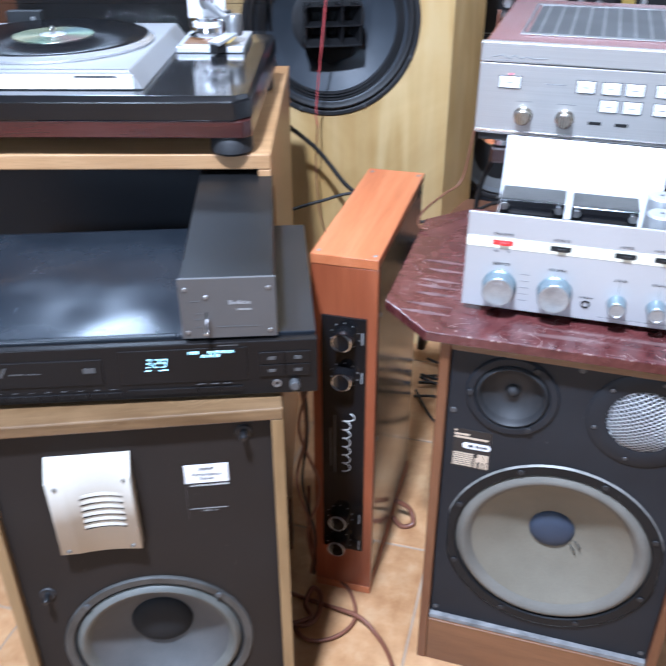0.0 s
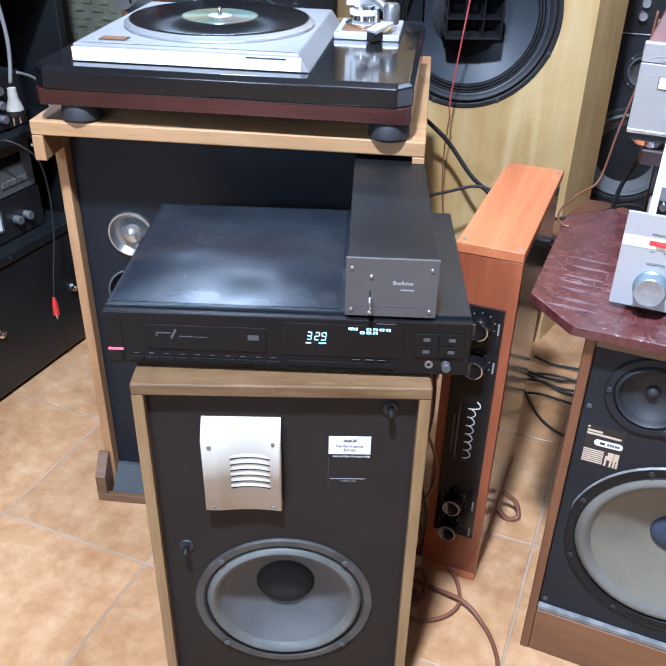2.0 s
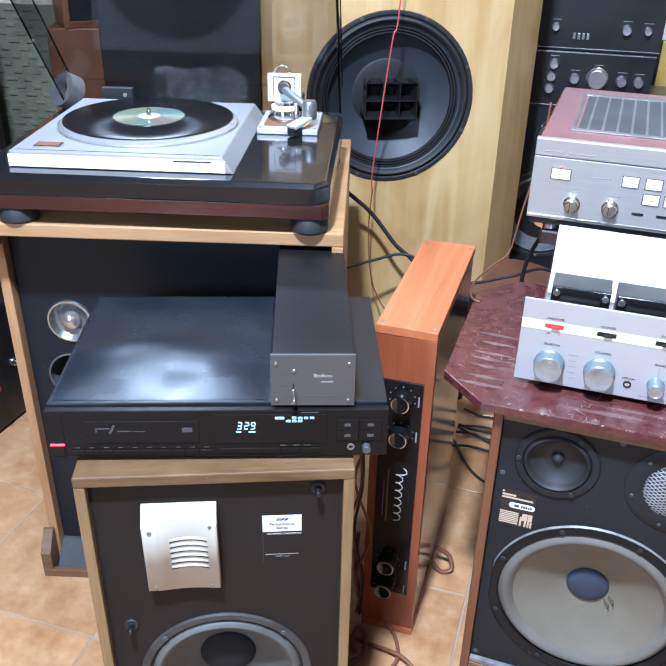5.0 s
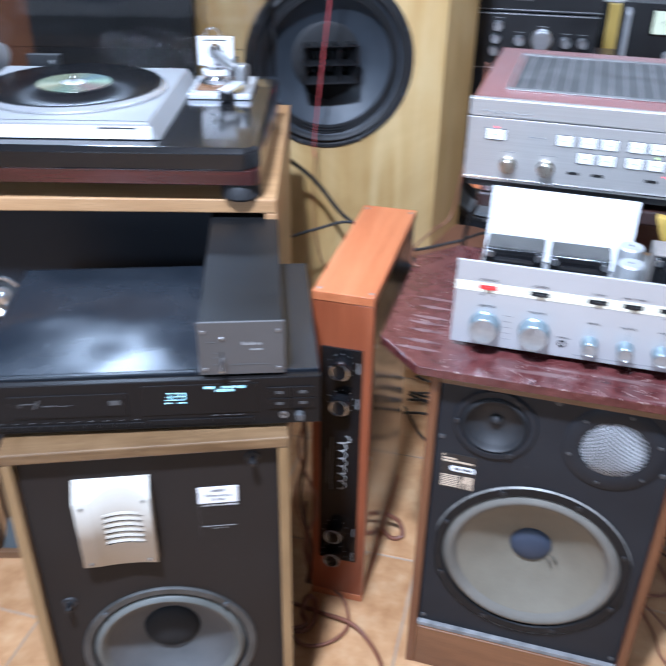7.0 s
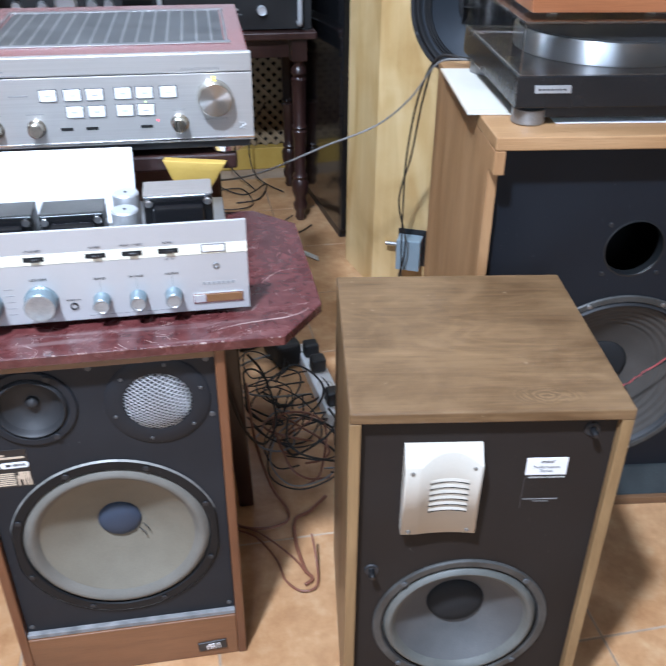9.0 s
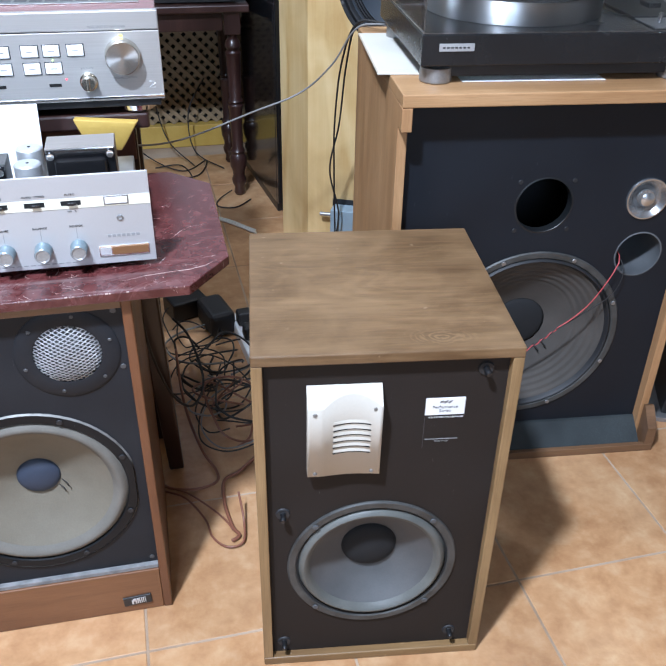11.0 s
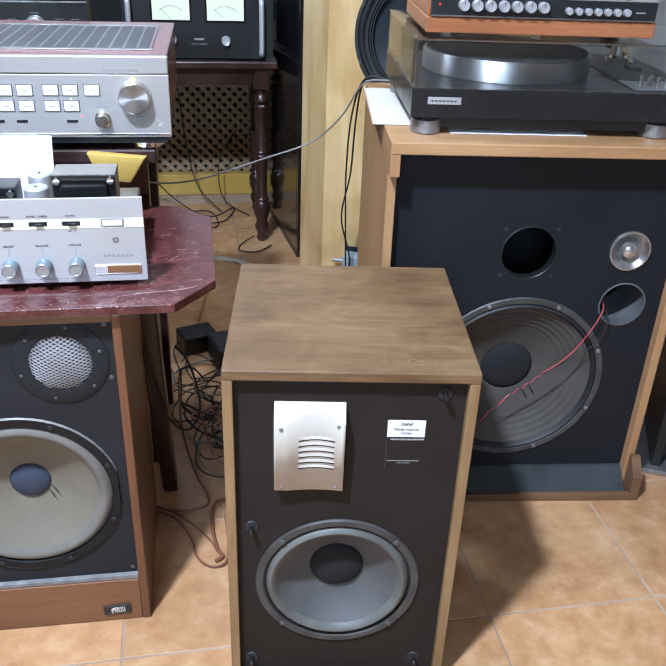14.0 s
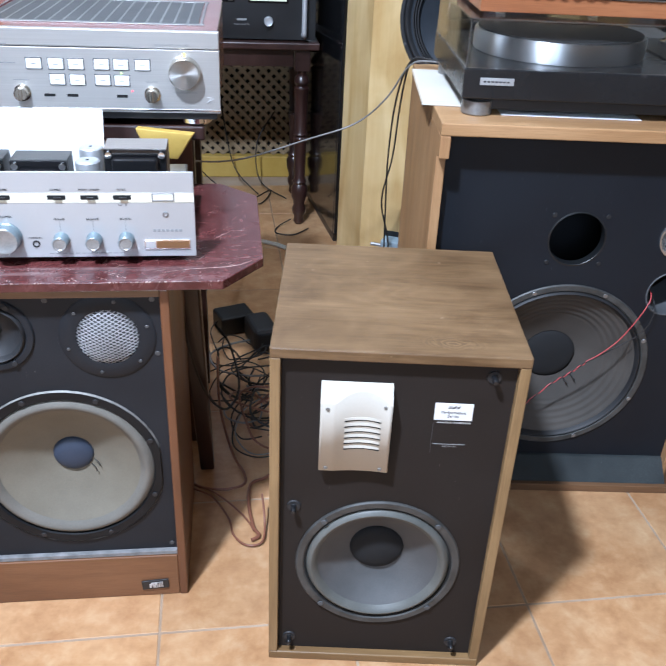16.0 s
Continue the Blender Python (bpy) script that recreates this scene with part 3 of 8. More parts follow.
def board(x0, x1, z0, z1, y, t, holes=(), n=40):
    """An upright board with round holes through it: (x, z, radius) each."""
    bm = bmesh.new()
    loops = [[(x0, z0), (x1, z0), (x1, z1), (x0, z1)]]
    for hx, hz, r in holes:
        loops.append([(hx + r * math.cos(2 * math.pi * k / n), hz + r * math.sin(2 * math.pi * k / n)) for k in range(n)])
    edges = []
    for loop in loops:
        vs = [bm.verts.new((px, y, pz)) for px, pz in loop]
        edges += [bm.edges.new((a, b)) for a, b in zip(vs, vs[1:] + vs[:1])]
    faces = [f for f in bmesh.ops.triangle_fill(bm, edges=edges, use_beauty=True, use_dissolve=False, normal=(0, -1, 0))["geom"] if isinstance(f, bmesh.types.BMFace)]
    out = bmesh.ops.extrude_face_region(bm, geom=faces)["geom"]
    bmesh.ops.translate(bm, vec=(0, t, 0), verts=[v for v in out if isinstance(v, bmesh.types.BMVert)])
    bmesh.ops.recalc_face_normals(bm, faces=bm.faces[:])
    return bm


def prism(outline, z0, z1, bev=0.0015):
    """An upright prism over a plan."""
    bm = bmesh.new()
    low = [bm.verts.new((x, y, z0)) for x, y in outline]
    high = [bm.verts.new((x, y, z1)) for x, y in outline]
    bm.faces.new(low[::-1]), bm.faces.new(high)
    for a, b, c, d in zip(low, low[1:] + low[:1], high[1:] + high[:1], high):
        bm.faces.new((a, b, c, d))
    bmesh.ops.recalc_face_normals(bm, faces=bm.faces[:])
    if bev:
        bmesh.ops.bevel(bm, geom=bm.edges[:], offset=bev, segments=2, profile=0.5, affect="EDGES", clamp_overlap=True)
    return bm


def letters(body, size, x, y, z, turn=FRONT, align="CENTER", bm=None):
    """Writing in the built-in font, lying on a face."""
    bm = bm or bmesh.new()
    curve = bpy.data.curves.new("writing", "FONT")
    curve.body, curve.size, curve.align_x, curve.align_y, curve.extrude, curve.resolution_u = body, size, align, "CENTER", 0.0002, 2
    ob = new("writing", curve)
    mesh = bpy.data.meshes.new_from_object(ob.evaluated_get(bpy.context.evaluated_depsgraph_get()))
    bpy.data.objects.remove(ob)
    bpy.data.curves.remove(curve)
    mesh.transform(at(x, y, z, turn))
    bm.from_mesh(mesh)
    bpy.data.meshes.remove(mesh)
    return bm


def thing(name, label, category, m, group="", kind=""):
    ob = new(name)
    ob.empty_display_size = 0.05
    ob.matrix_world = m
    return tagged(ob, label, category, group, kind)


def part(name, bm, material, parent, label=""):
    """Links a bmesh as one mesh under a thing or a part, and frees it."""
    mesh = bpy.data.meshes.new(name)
    bm.to_mesh(mesh)
    bm.free()
    mesh.materials.append(M[material])
    ob = new(name, mesh)
    ob.parent = parent
    return tagged(ob, label)


def solo(name, bm, material, label, category, m=UP, group="", kind=""):
    """A thing that is one mesh."""
    ob = part(name, bm, material, None)
    ob.matrix_world = m
    return tagged(ob, label, category, group, kind)

# ---- the room ----
floor = solo("floor", box(-3.0, 3.2, -2.6, 3.45, -0.12, -0.0011, 0), "grout", "pale grout bed under terracotta floor tiles", "floor", kind="structure")
# Ceiling and walls are added out of view to close the room and bounce light.
ceiling = solo("ceiling", box(-3.0, 3.2, -2.6, 3.45, 2.7, 2.8, 0), "ceiling_paint", "plain shop ceiling, unseen, greyed to limit bounce light", "ceiling", kind="structure")
for wall_name, (x0, x1, y0, y1) in (("wall_west", (-3.12, -3.0, -2.6, 3.57)), ("wall_east", (3.2, 3.32, -2.6, 3.57)), ("wall_north", (-3.0, 3.2, 3.45, 3.57)), ("wall_south", (-3.12, 3.32, -2.72, -2.6))):
    solo(wall_name, box(x0, x1, y0, y1, -0.12, 2.8, 0), "wall_paint" if wall_name == "wall_north" else "wall_dimmed", "plain shop wall, added to close the room and bounce light", "wall", kind="structure")


# ---- loudspeaker drivers ----
def driver(parent, name, x, y, z, r, ring, roll, cone, depth, cap, mats, screws=0, dome=0.3, label="", ribs=0, flat=None, deep_cap=0.0, gap=False, heads="dull_metal", edge=None):
    """A driver in a baffle at (x, y, z). Radii as shares of r: ring, roll, cone, cap. mats: basket, roll, cone, cap."""
    m = at(x, y, z, FRONT)
    lip = 0.004
    frame_bm = lathe([(r * ring, -0.012), (r * ring, lip * 0.6), (r * ring + 0.002, lip), (r - 0.002, lip), (r, lip * 0.5), (r, -0.001)], m, 64)
    if flat:
        for v in frame_bm.verts:
            v.co.x = x + max(-flat, min(flat, v.co.x - x))
    body = part(name, frame_bm, mats[0], parent, label)
    if edge:
        rim = lathe([(r - 0.0004, -0.001), (r + 0.0006, lip * 0.3), (r - 0.0012, lip + 0.0003)], m, 64)
        if flat:
            for v in rim.verts:
                v.co.x = x + max(-flat - 0.0007, min(flat + 0.0007, v.co.x - x))
        part("chipped_rim", rim, edge, body)
    a, b = r * ring, r * roll
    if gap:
        # Flat black ring drawn in for the shade between frame and surround.
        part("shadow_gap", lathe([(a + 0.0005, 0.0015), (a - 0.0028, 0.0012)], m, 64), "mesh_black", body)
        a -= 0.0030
    part("surround", lathe([(a + 0.001, -0.004), (a - (a - b) * 0.15, 0.002), (a - (a - b) * 0.35, 0.0055), (a - (a - b) * 0.5, 0.0065), (a - (a - b) * 0.65, 0.0055), (a - (a - b) * 0.85, 0.002), (b - 0.001, -0.003)], m, 64), mats[1], body)
    c = r * cap
    steps, prof = 40 if ribs else 10, []
    for k in range(steps + 1):
        s = k / steps
        bow = math.sin(s * math.pi) * 0.004
        rib = 0.0009 * math.sin(2 * math.pi * ribs * s) if ribs and s < 0.55 else 0
        prof.append((b + (c - b) * s, -0.003 - depth * s - bow + rib))
    part("cone", lathe(prof, m, 64), mats[2], body)
    h = -0.003 - depth - deep_cap
    prof = [(c + 0.0015, h - 0.004)] + [(c * math.cos(q), h + c * dome * math.sin(q)) for q in (math.pi / 2 * k / 8 for k in range(8))] + [(0, h + c * dome)]
    part("dust_cap", lathe(prof, m, 40), mats[3], body)
    for k in range(screws):
        q = 2 * math.pi * (k + 0.5) / screws
        rr = (r + r * ring) / 2
        sx = max(-flat + 0.004, min(flat - 0.004, rr * math.cos(q))) if flat else rr * math.cos(q)
        part("screw", rod(min(0.0045, (r - r * ring) * 0.4), 0.0025, at(x + sx, y - lip, z + rr * math.sin(q), FRONT), 10), heads, body)
    return body


def screw(parent, x, y, z, r=0.003, turn=FRONT, mat="dull_metal", name="screw"):
    return part(name, rod(r, 0.0016, at(x, y, z, turn), 12), mat, parent)


# ---- two-way walnut speakers with a louvred treble plate ----
def walnut_speaker(m, label, left, right, d):
    t = thing("bookshelf_speaker", label, "speaker", m, "pair of walnut speakers")
    h = 0.600
    part("top_panel", box(left, right, 0, d, h - 0.016, h, 0.002), "walnut_top", t)
    part("bottom_panel", box(left, right, 0, d, 0, 0.016, 0.002), "walnut_x", t)
    part("side_panel", box(left, left + 0.0145, 0.0008, d - 0.0008, 0.0161, h - 0.0161, 0.0012), "walnut_z", t)
    part("side_panel", box(right - 0.0145, right, 0.0008, d - 0.0008, 0.0161, h - 0.0161, 0.0012), "walnut_z", t)
    part("back_panel", box(left + 0.015, right - 0.015, d - 0.02, d - 0.004, 0.017, h - 0.017, 0), "baffle_brown", t)
    wx, wz, r = -0.002, 0.2105, 0.1275
    part("baffle", board(left + 0.0147, right - 0.0147, 0.0162, h - 0.0162, 0.013, 0.016, [(wx, wz, r - 0.006)]), "baffle_brown", t, "dark brown flat front baffle")
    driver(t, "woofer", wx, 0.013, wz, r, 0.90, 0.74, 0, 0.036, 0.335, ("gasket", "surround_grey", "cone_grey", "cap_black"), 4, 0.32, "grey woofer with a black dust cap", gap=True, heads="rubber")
    # treble plate: a channel runs down its face, the top is cut on a slant
    x0, x1, z0, z1, n = -0.100, -0.002, 0.4035, 0.5450, 28
    bm, cols = bmesh.new(), []
    for k in range(n + 1):
        s = k / n
        dip = 0.0
        if 0.22 < s < 0.985:
            dip = 1 - ((s - 0.60) / 0.385) ** 2 if s > 0.26 else (s - 0.22) * 5.5
        p, low = 0.021 - 0.0125 * max(0, dip), 0.016 - 0.0030 * max(0, dip)
        x = x0 + (x1 - x0) * s
        cols.append([bm.verts.new(v) for v in ((x, 0.013, z0), (x, 0.013 - low, z0), (x, 0.013 - p, z1 - 0.0005 - p * 1.12), (x, 0.013 - 0.002, z1), (x, 0.013, z1))])
    for a, b in zip(cols, cols[1:]):
        for i in range(4):
            bm.faces.new((a[i], b[i], b[i + 1], a[i + 1])).smooth = i == 1
    bm.faces.new(cols[0]), bm.faces.new(cols[-1][::-1])
    bmesh.ops.recalc_face_normals(bm, faces=bm.faces[:])
    plate = part("treble_plate", bm, "cream", t, "cream metal tweeter plate with louvres")
    def face(x, z):
        share = (x - x0) / (x1 - x0)
        sink = max(0.0, 1 - ((share - 0.60) / 0.385) ** 2)
        p, low = 0.021 - 0.0125 * sink, 0.016 - 0.0030 * sink
        up = (z - z0) / (z1 - 0.0005 - p * 1.12 - z0)
        return 0.013 - low - (p - low) * up

    for k in range(6):
        z = 0.4905 - k * 0.0094
        lou, slot = bmesh.new(), bmesh.new()
        blades, gaps = [], []
        for i in range(11):
            x = -0.066 + 0.050 * i / 10
            arch = 0.0012 * math.sin(math.pi * i / 10)
            f, out = face(x, z), 0.0003 + 0.0012 * math.sin(math.pi * i / 10) ** 0.6
            zz = z + arch
            blades.append([lou.verts.new(v) for v in ((x, f + 0.003, zz + 0.0030), (x, f - 0.0002, zz + 0.0026), (x, f - out, zz - 0.0010), (x, f - out + 0.0008, zz - 0.0018), (x, f + 0.003, zz - 0.0016))])
            gaps.append([slot.verts.new(v) for v in ((x, f + 0.002, zz - 0.0014), (x, f - 0.0003, zz - 0.0015), (x, f - 0.0003, zz - 0.0036), (x, f + 0.002, zz - 0.0037))])
        for shape, rows in ((lou, blades), (slot, gaps)):
            n = len(rows[0])
            for a, b in zip(rows, rows[1:]):
                for i in range(n):
                    shape.faces.new((a[i], b[i], b[(i + 1) % n], a[(i + 1) % n]))
            shape.faces.new(rows[0]), shape.faces.new(rows[-1][::-1])
            bmesh.ops.recalc_face_normals(shape, faces=shape.faces[:])
        part("louvre", lou, "cream", plate)
        part("slot", slot, "mesh_black", plate)
    for sx, sz in ((-0.090, 0.512), (-0.011, 0.515), (-0.090, 0.4085), (-0.013, 0.4085)):
        share = (sx - x0) / (x1 - x0)
        hollow = max(0, 1 - ((share - 0.60) / 0.385) ** 2) if share > 0.26 else 0
        up = (sz - z0) / (z1 - 0.025 - z0)
        screw(plate, sx, 0.013 - (0.016 - 0.003 * hollow) * (1 - up) - (0.021 - 0.0125 * hollow) * up + 0.0006, sz, 0.0030, FRONT, "screw_grey")
    lab = part("name_label", box(0.0575, 0.1105, 0.0122, 0.0132, 0.4885, 0.5165, 0.0002), "white", t, "white paper label")
    # three slanted double strokes
    mark = bmesh.new()
    for k in range(3):
        for up in (0.0, 0.0021):
            box(-0.0026, 0.0026, -0.0002, 0.0002, -0.00055, 0.00055, 0, bm=mark, m=at(0.0785 + k * 0.0056 + up * 0.4, 0.0121, 0.5090 + up) @ Matrix.Rotation(radians(-24 if k else 0), 4, "Y"))
    part("logo", mark, "print_black", lab)
    wr = letters("Performance", 0.0066, 0.084, 0.0121, 0.5015)
    letters("Series", 0.0066, 0.084, 0.0121, 0.4953, bm=wr)
    part("writing", wr, "print_black", lab)
    part("small_print", letters("AIR-MOTION TRANSFORMER", 0.0036, 0.0865, 0.0128, 0.4840), "print_white", t)
    part("maker_print", letters("MADE IN U.S.A.", 0.0030, 0.084, 0.0128, 0.4430), "print_grey", t)
    part("address_bar", box(0.0605, 0.1055, 0.0126, 0.0130, 0.4464, 0.4474, 0), "print_grey", t)
    part("print_line", box(0.0575, 0.0579, 0.0126, 0.0130, 0.432, 0.4840, 0), "print_dim", t)
    for px, pz in ((0.132, 0.562), (-0.134, 0.322), (-0.137, 0.041), (0.130, 0.043)):
        peg = part("grille_peg", lathe([(0, 0.003), (0.0035, 0.003), (0.0045, 0.002), (0.0095, 0.0025), (0.0105, 0), ], at(px, 0.013, pz, FRONT), 20), "rubber_black", t)
        part("pin", lathe([(0.0042, 0.002), (0.0036, 0.009), (0.0046, 0.011), (0.0046, 0.013), (0.003, 0.0165), (0, 0.017)], at(px, 0.013, pz, FRONT), 16), "plastic_black", peg)
    return t


walnut_speaker(pose(-0.3233, 0.8105, 0, 0, 0, 23.0), "walnut speaker with cream tweeter plate, carrying the disc player", -0.1795, 0.1795, 0.340)
walnut_speaker(pose(0.6533, 0.8840, 0, 0, 0, -7.6), "walnut speaker with cream tweeter plate on terracotta tiles", -0.1700, 0.1775, 0.352)


# ---- walnut three-way speaker under the marbled board ----
def three_way(m):
    t = thing("floor_speaker", "three-way walnut speaker with beige woofer under the marbled table", "speaker", m)
    w, h, d = 0.178, 0.612, 0.30
    part("side_panel", box(-w, -w + 0.014, 0, d, 0, h, 0.002), "walnut_red", t)
    part("side_panel", box(w - 0.014, w, 0, d, 0, h, 0.002), "walnut_red", t)
    part("top_panel", box(-w + 0.0143, w - 0.0143, 0.001, d, h - 0.012, h - 0.0005, 0.001), "walnut_base", t)
    part("plinth", box(-w + 0.0143, w - 0.0143, 0.001, d, 0.0005, 0.094, 0.0015), "plinth_wood", t)
    part("back_panel", box(-w + 0.015, w - 0.015, d - 0.02, d - 0.003, 0.094, h - 0.012, 0), "baffle_black", t)
    part("trim_strip", box(-w + 0.0147, w - 0.0147, 0.004, 0.014, 0.0945, 0.1030, 0.001), "strip_grey", t, "grey metal strip")
    wz = 0.284
    part("baffle", board(-w + 0.0147, w - 0.0147, 0.1035, h - 0.013, 0.012, 0.016, [(0, wz, 0.140), (-0.081, 0.536, 0.050), (0.084, 0.530, 0.046)]), "baffle_black", t, "black flat front baffle")
    driver(t, "woofer", 0, 0.012, wz, 0.153, 0.890, 0.745, 0, 0.041, 0.215, ("frame_black", "foam_grey", "cone_beige", "cap_blue"), 8, 0.35, "beige woofer with a grey surround and blue cap", 0, 0.147, heads="rubber_black", edge="screw_grey")
    for sx, sz in ((0.034, -0.009), (0.028, -0.018)):
        part("cone_lead", tube([(sx, 0.049, wz + sz), (sx + 0.008, 0.042, wz + sz - 0.004), (sx + 0.009, 0.043, wz + sz - 0.012)], 0.0008, 6, 4), "wire_black", t, "fine cone lead")
    driver(t, "midrange", -0.081, 0.012, 0.536, 0.060, 0.80, 0.66, 0, 0.012, 0.16, ("baffle_black", "rubber_black", "rubber_black", "rubber_black"), 3, 0.9, "black cone midrange", heads="rubber_black")
    flange = part("tweeter", lathe([(0.046, -0.008), (0.046, 0.0025), (0.048, 0.003), (0.068, 0.003), (0.071, 0.001), (0.071, -0.001)], at(0.084, 0.012, 0.530, FRONT), 48), "baffle_black", t, "dome tweeter behind white mesh")
    part("dome", lathe([(0.046, -0.010), (0.030, -0.006), (0.022, 0.001), (0.012, 0.004), (0, 0.005)], at(0.084, 0.012, 0.530, FRONT), 32), "cone_grey", flange)
    # perforated metal: diagonal strands bulging over the dome
    net = bmesh.new()
    step, rr = 0.0050, 0.0455
    for turn in (60, -60):
        c, s = math.cos(radians(turn / 2 + 0)), math.sin(radians(turn / 2))
        for k in range(-10, 11):
            o = k * step
            half = math.sqrt(max(0, rr * rr - o * o))
            if half < 0.006:
                continue
            pts = []
            for i in range(9):
                a = -half + 2 * half * i / 8
                px, pz = a * c - o * s, a * s + o * c
                bulge = 0.012 * (1 - (px * px + pz * pz) / (rr * rr))
                pts.append((0.084 + px, 0.012 - 0.0015 - bulge, 0.530 + pz))
            tube(pts, 0.00070, 5, 1, net, True)
    part("mesh_guard", net, "can_alu", flange)
    for k in range(6):
        q = 2 * math.pi * k / 6 + 0.3
        screw(flange, 0.084 + 0.061 * math.cos(q), 0.009, 0.530 + 0.061 * math.sin(q), 0.0028, FRONT, "basket")
    lab = part("rating_label", box(-0.151, -0.1, 0.0112, 0.0122, 0.405, 0.471, 0.0002), "plastic_black", t, "black label with tan print")
    pr = box(-0.1505, -0.1475, 0.0106, 0.0113, 0.4665, 0.4690, 0)
    for k, length in enumerate((0.020, 0.046)):
        box(-0.150, -0.150 + length, 0.0106, 0.0113, 0.4605 - k * 0.0050, 0.4635 - k * 0.0050, 0, bm=pr)
    for k in range(7):
        box(-0.150, -0.122, 0.0106, 0.0113, 0.4085 + k * 0.0034, 0.4103 + k * 0.0034, 0, bm=pr)
    box(-0.1195, -0.1165, 0.0106, 0.0113, 0.4075, 0.425, 0, bm=pr), box(-0.1165, -0.1085, 0.0106, 0.0113, 0.4185, 0.4315, 0, bm=pr)
    box(-0.1125, -0.1095, 0.0106, 0.0113, 0.4075, 0.4185, 0, bm=pr), box(-0.1078, -0.1015, 0.0106, 0.0113, 0.4190, 0.4315, 0, bm=pr)
    box(-0.1078, -0.1050, 0.0106, 0.0113, 0.4075, 0.4190, 0, bm=pr), box(-0.1038, -0.1010, 0.0106, 0.0113, 0.4075, 0.4180, 0, bm=pr)
    part("print", pr, "tan_label", lab)
    num = part("number_plate", lathe([(0, 0), (0.0052, 0), (0.0052, 0.0006), (0, 0.0006)], at(0, 0, 0, FRONT), 16), "paper", lab)
    for v in num.data.vertices:
        v.co.x = (v.co.x + (0.014 if v.co.x > 0 else -0.014)) - 0.119
        v.co.y += 0.0108
        v.co.z += 0.4445
    bars = box(-0.1305, -0.1235, 0.0098, 0.0103, 0.4425, 0.4465, 0)
    for k in range(5):
        box(-0.1205 + k * 0.0034, -0.1180 + k * 0.0034, 0.0098, 0.0103, 0.4425, 0.4465, 0, bm=bars)
    part("number_bars", bars, "print_black", lab)
    badge = part("badge", box(-0.0235, 0.0235, -0.0025, 0.001, -0.010, 0.010, 0.001, m=at(0.122, 0, 0.029) @ Matrix.Rotation(radians(-4), 4, "Y")), "plastic_black", t, "small black badge")
    mk = box(-0.010, -0.007, -0.0035, -0.002, -0.006, 0.003, 0.0002, m=at(0.122, 0, 0.029) @ Matrix.Rotation(radians(-4), 4, "Y"))
    for a, b, c, d in ((-0.007, -0.002, 0.0, 0.006), (-0.004, -0.002, -0.006, 0), (-0.001, 0.004, 0.0, 0.006), (-0.001, 0.001, -0.006, 0), (0.0025, 0.0045, -0.006, -0.001), (0.0060, 0.0075, -0.006, 0.006), (0.0090, 0.0105, -0.006, 0.006), (0.012, 0.0135, -0.006, 0.006)):
        box(a, b, -0.0035, -0.002, c, d, 0.0002, bm=mk, m=at(0.122, 0, 0.029) @ Matrix.Rotation(radians(-4), 4, "Y"))
    part("logo", mk, "silver_satin", badge)
    for sx, sz in ((-0.155, 0.115), (0.155, 0.115), (-0.155, 0.50), (0.155, 0.50), (0.0, 0.592), (0.152, 0.592)):
        screw(t, sx, 0.012, sz, 0.0042, FRONT, "basket")
    return t


three_way(pose(0.169, 1.058, 0, 0, 0, -0.4))


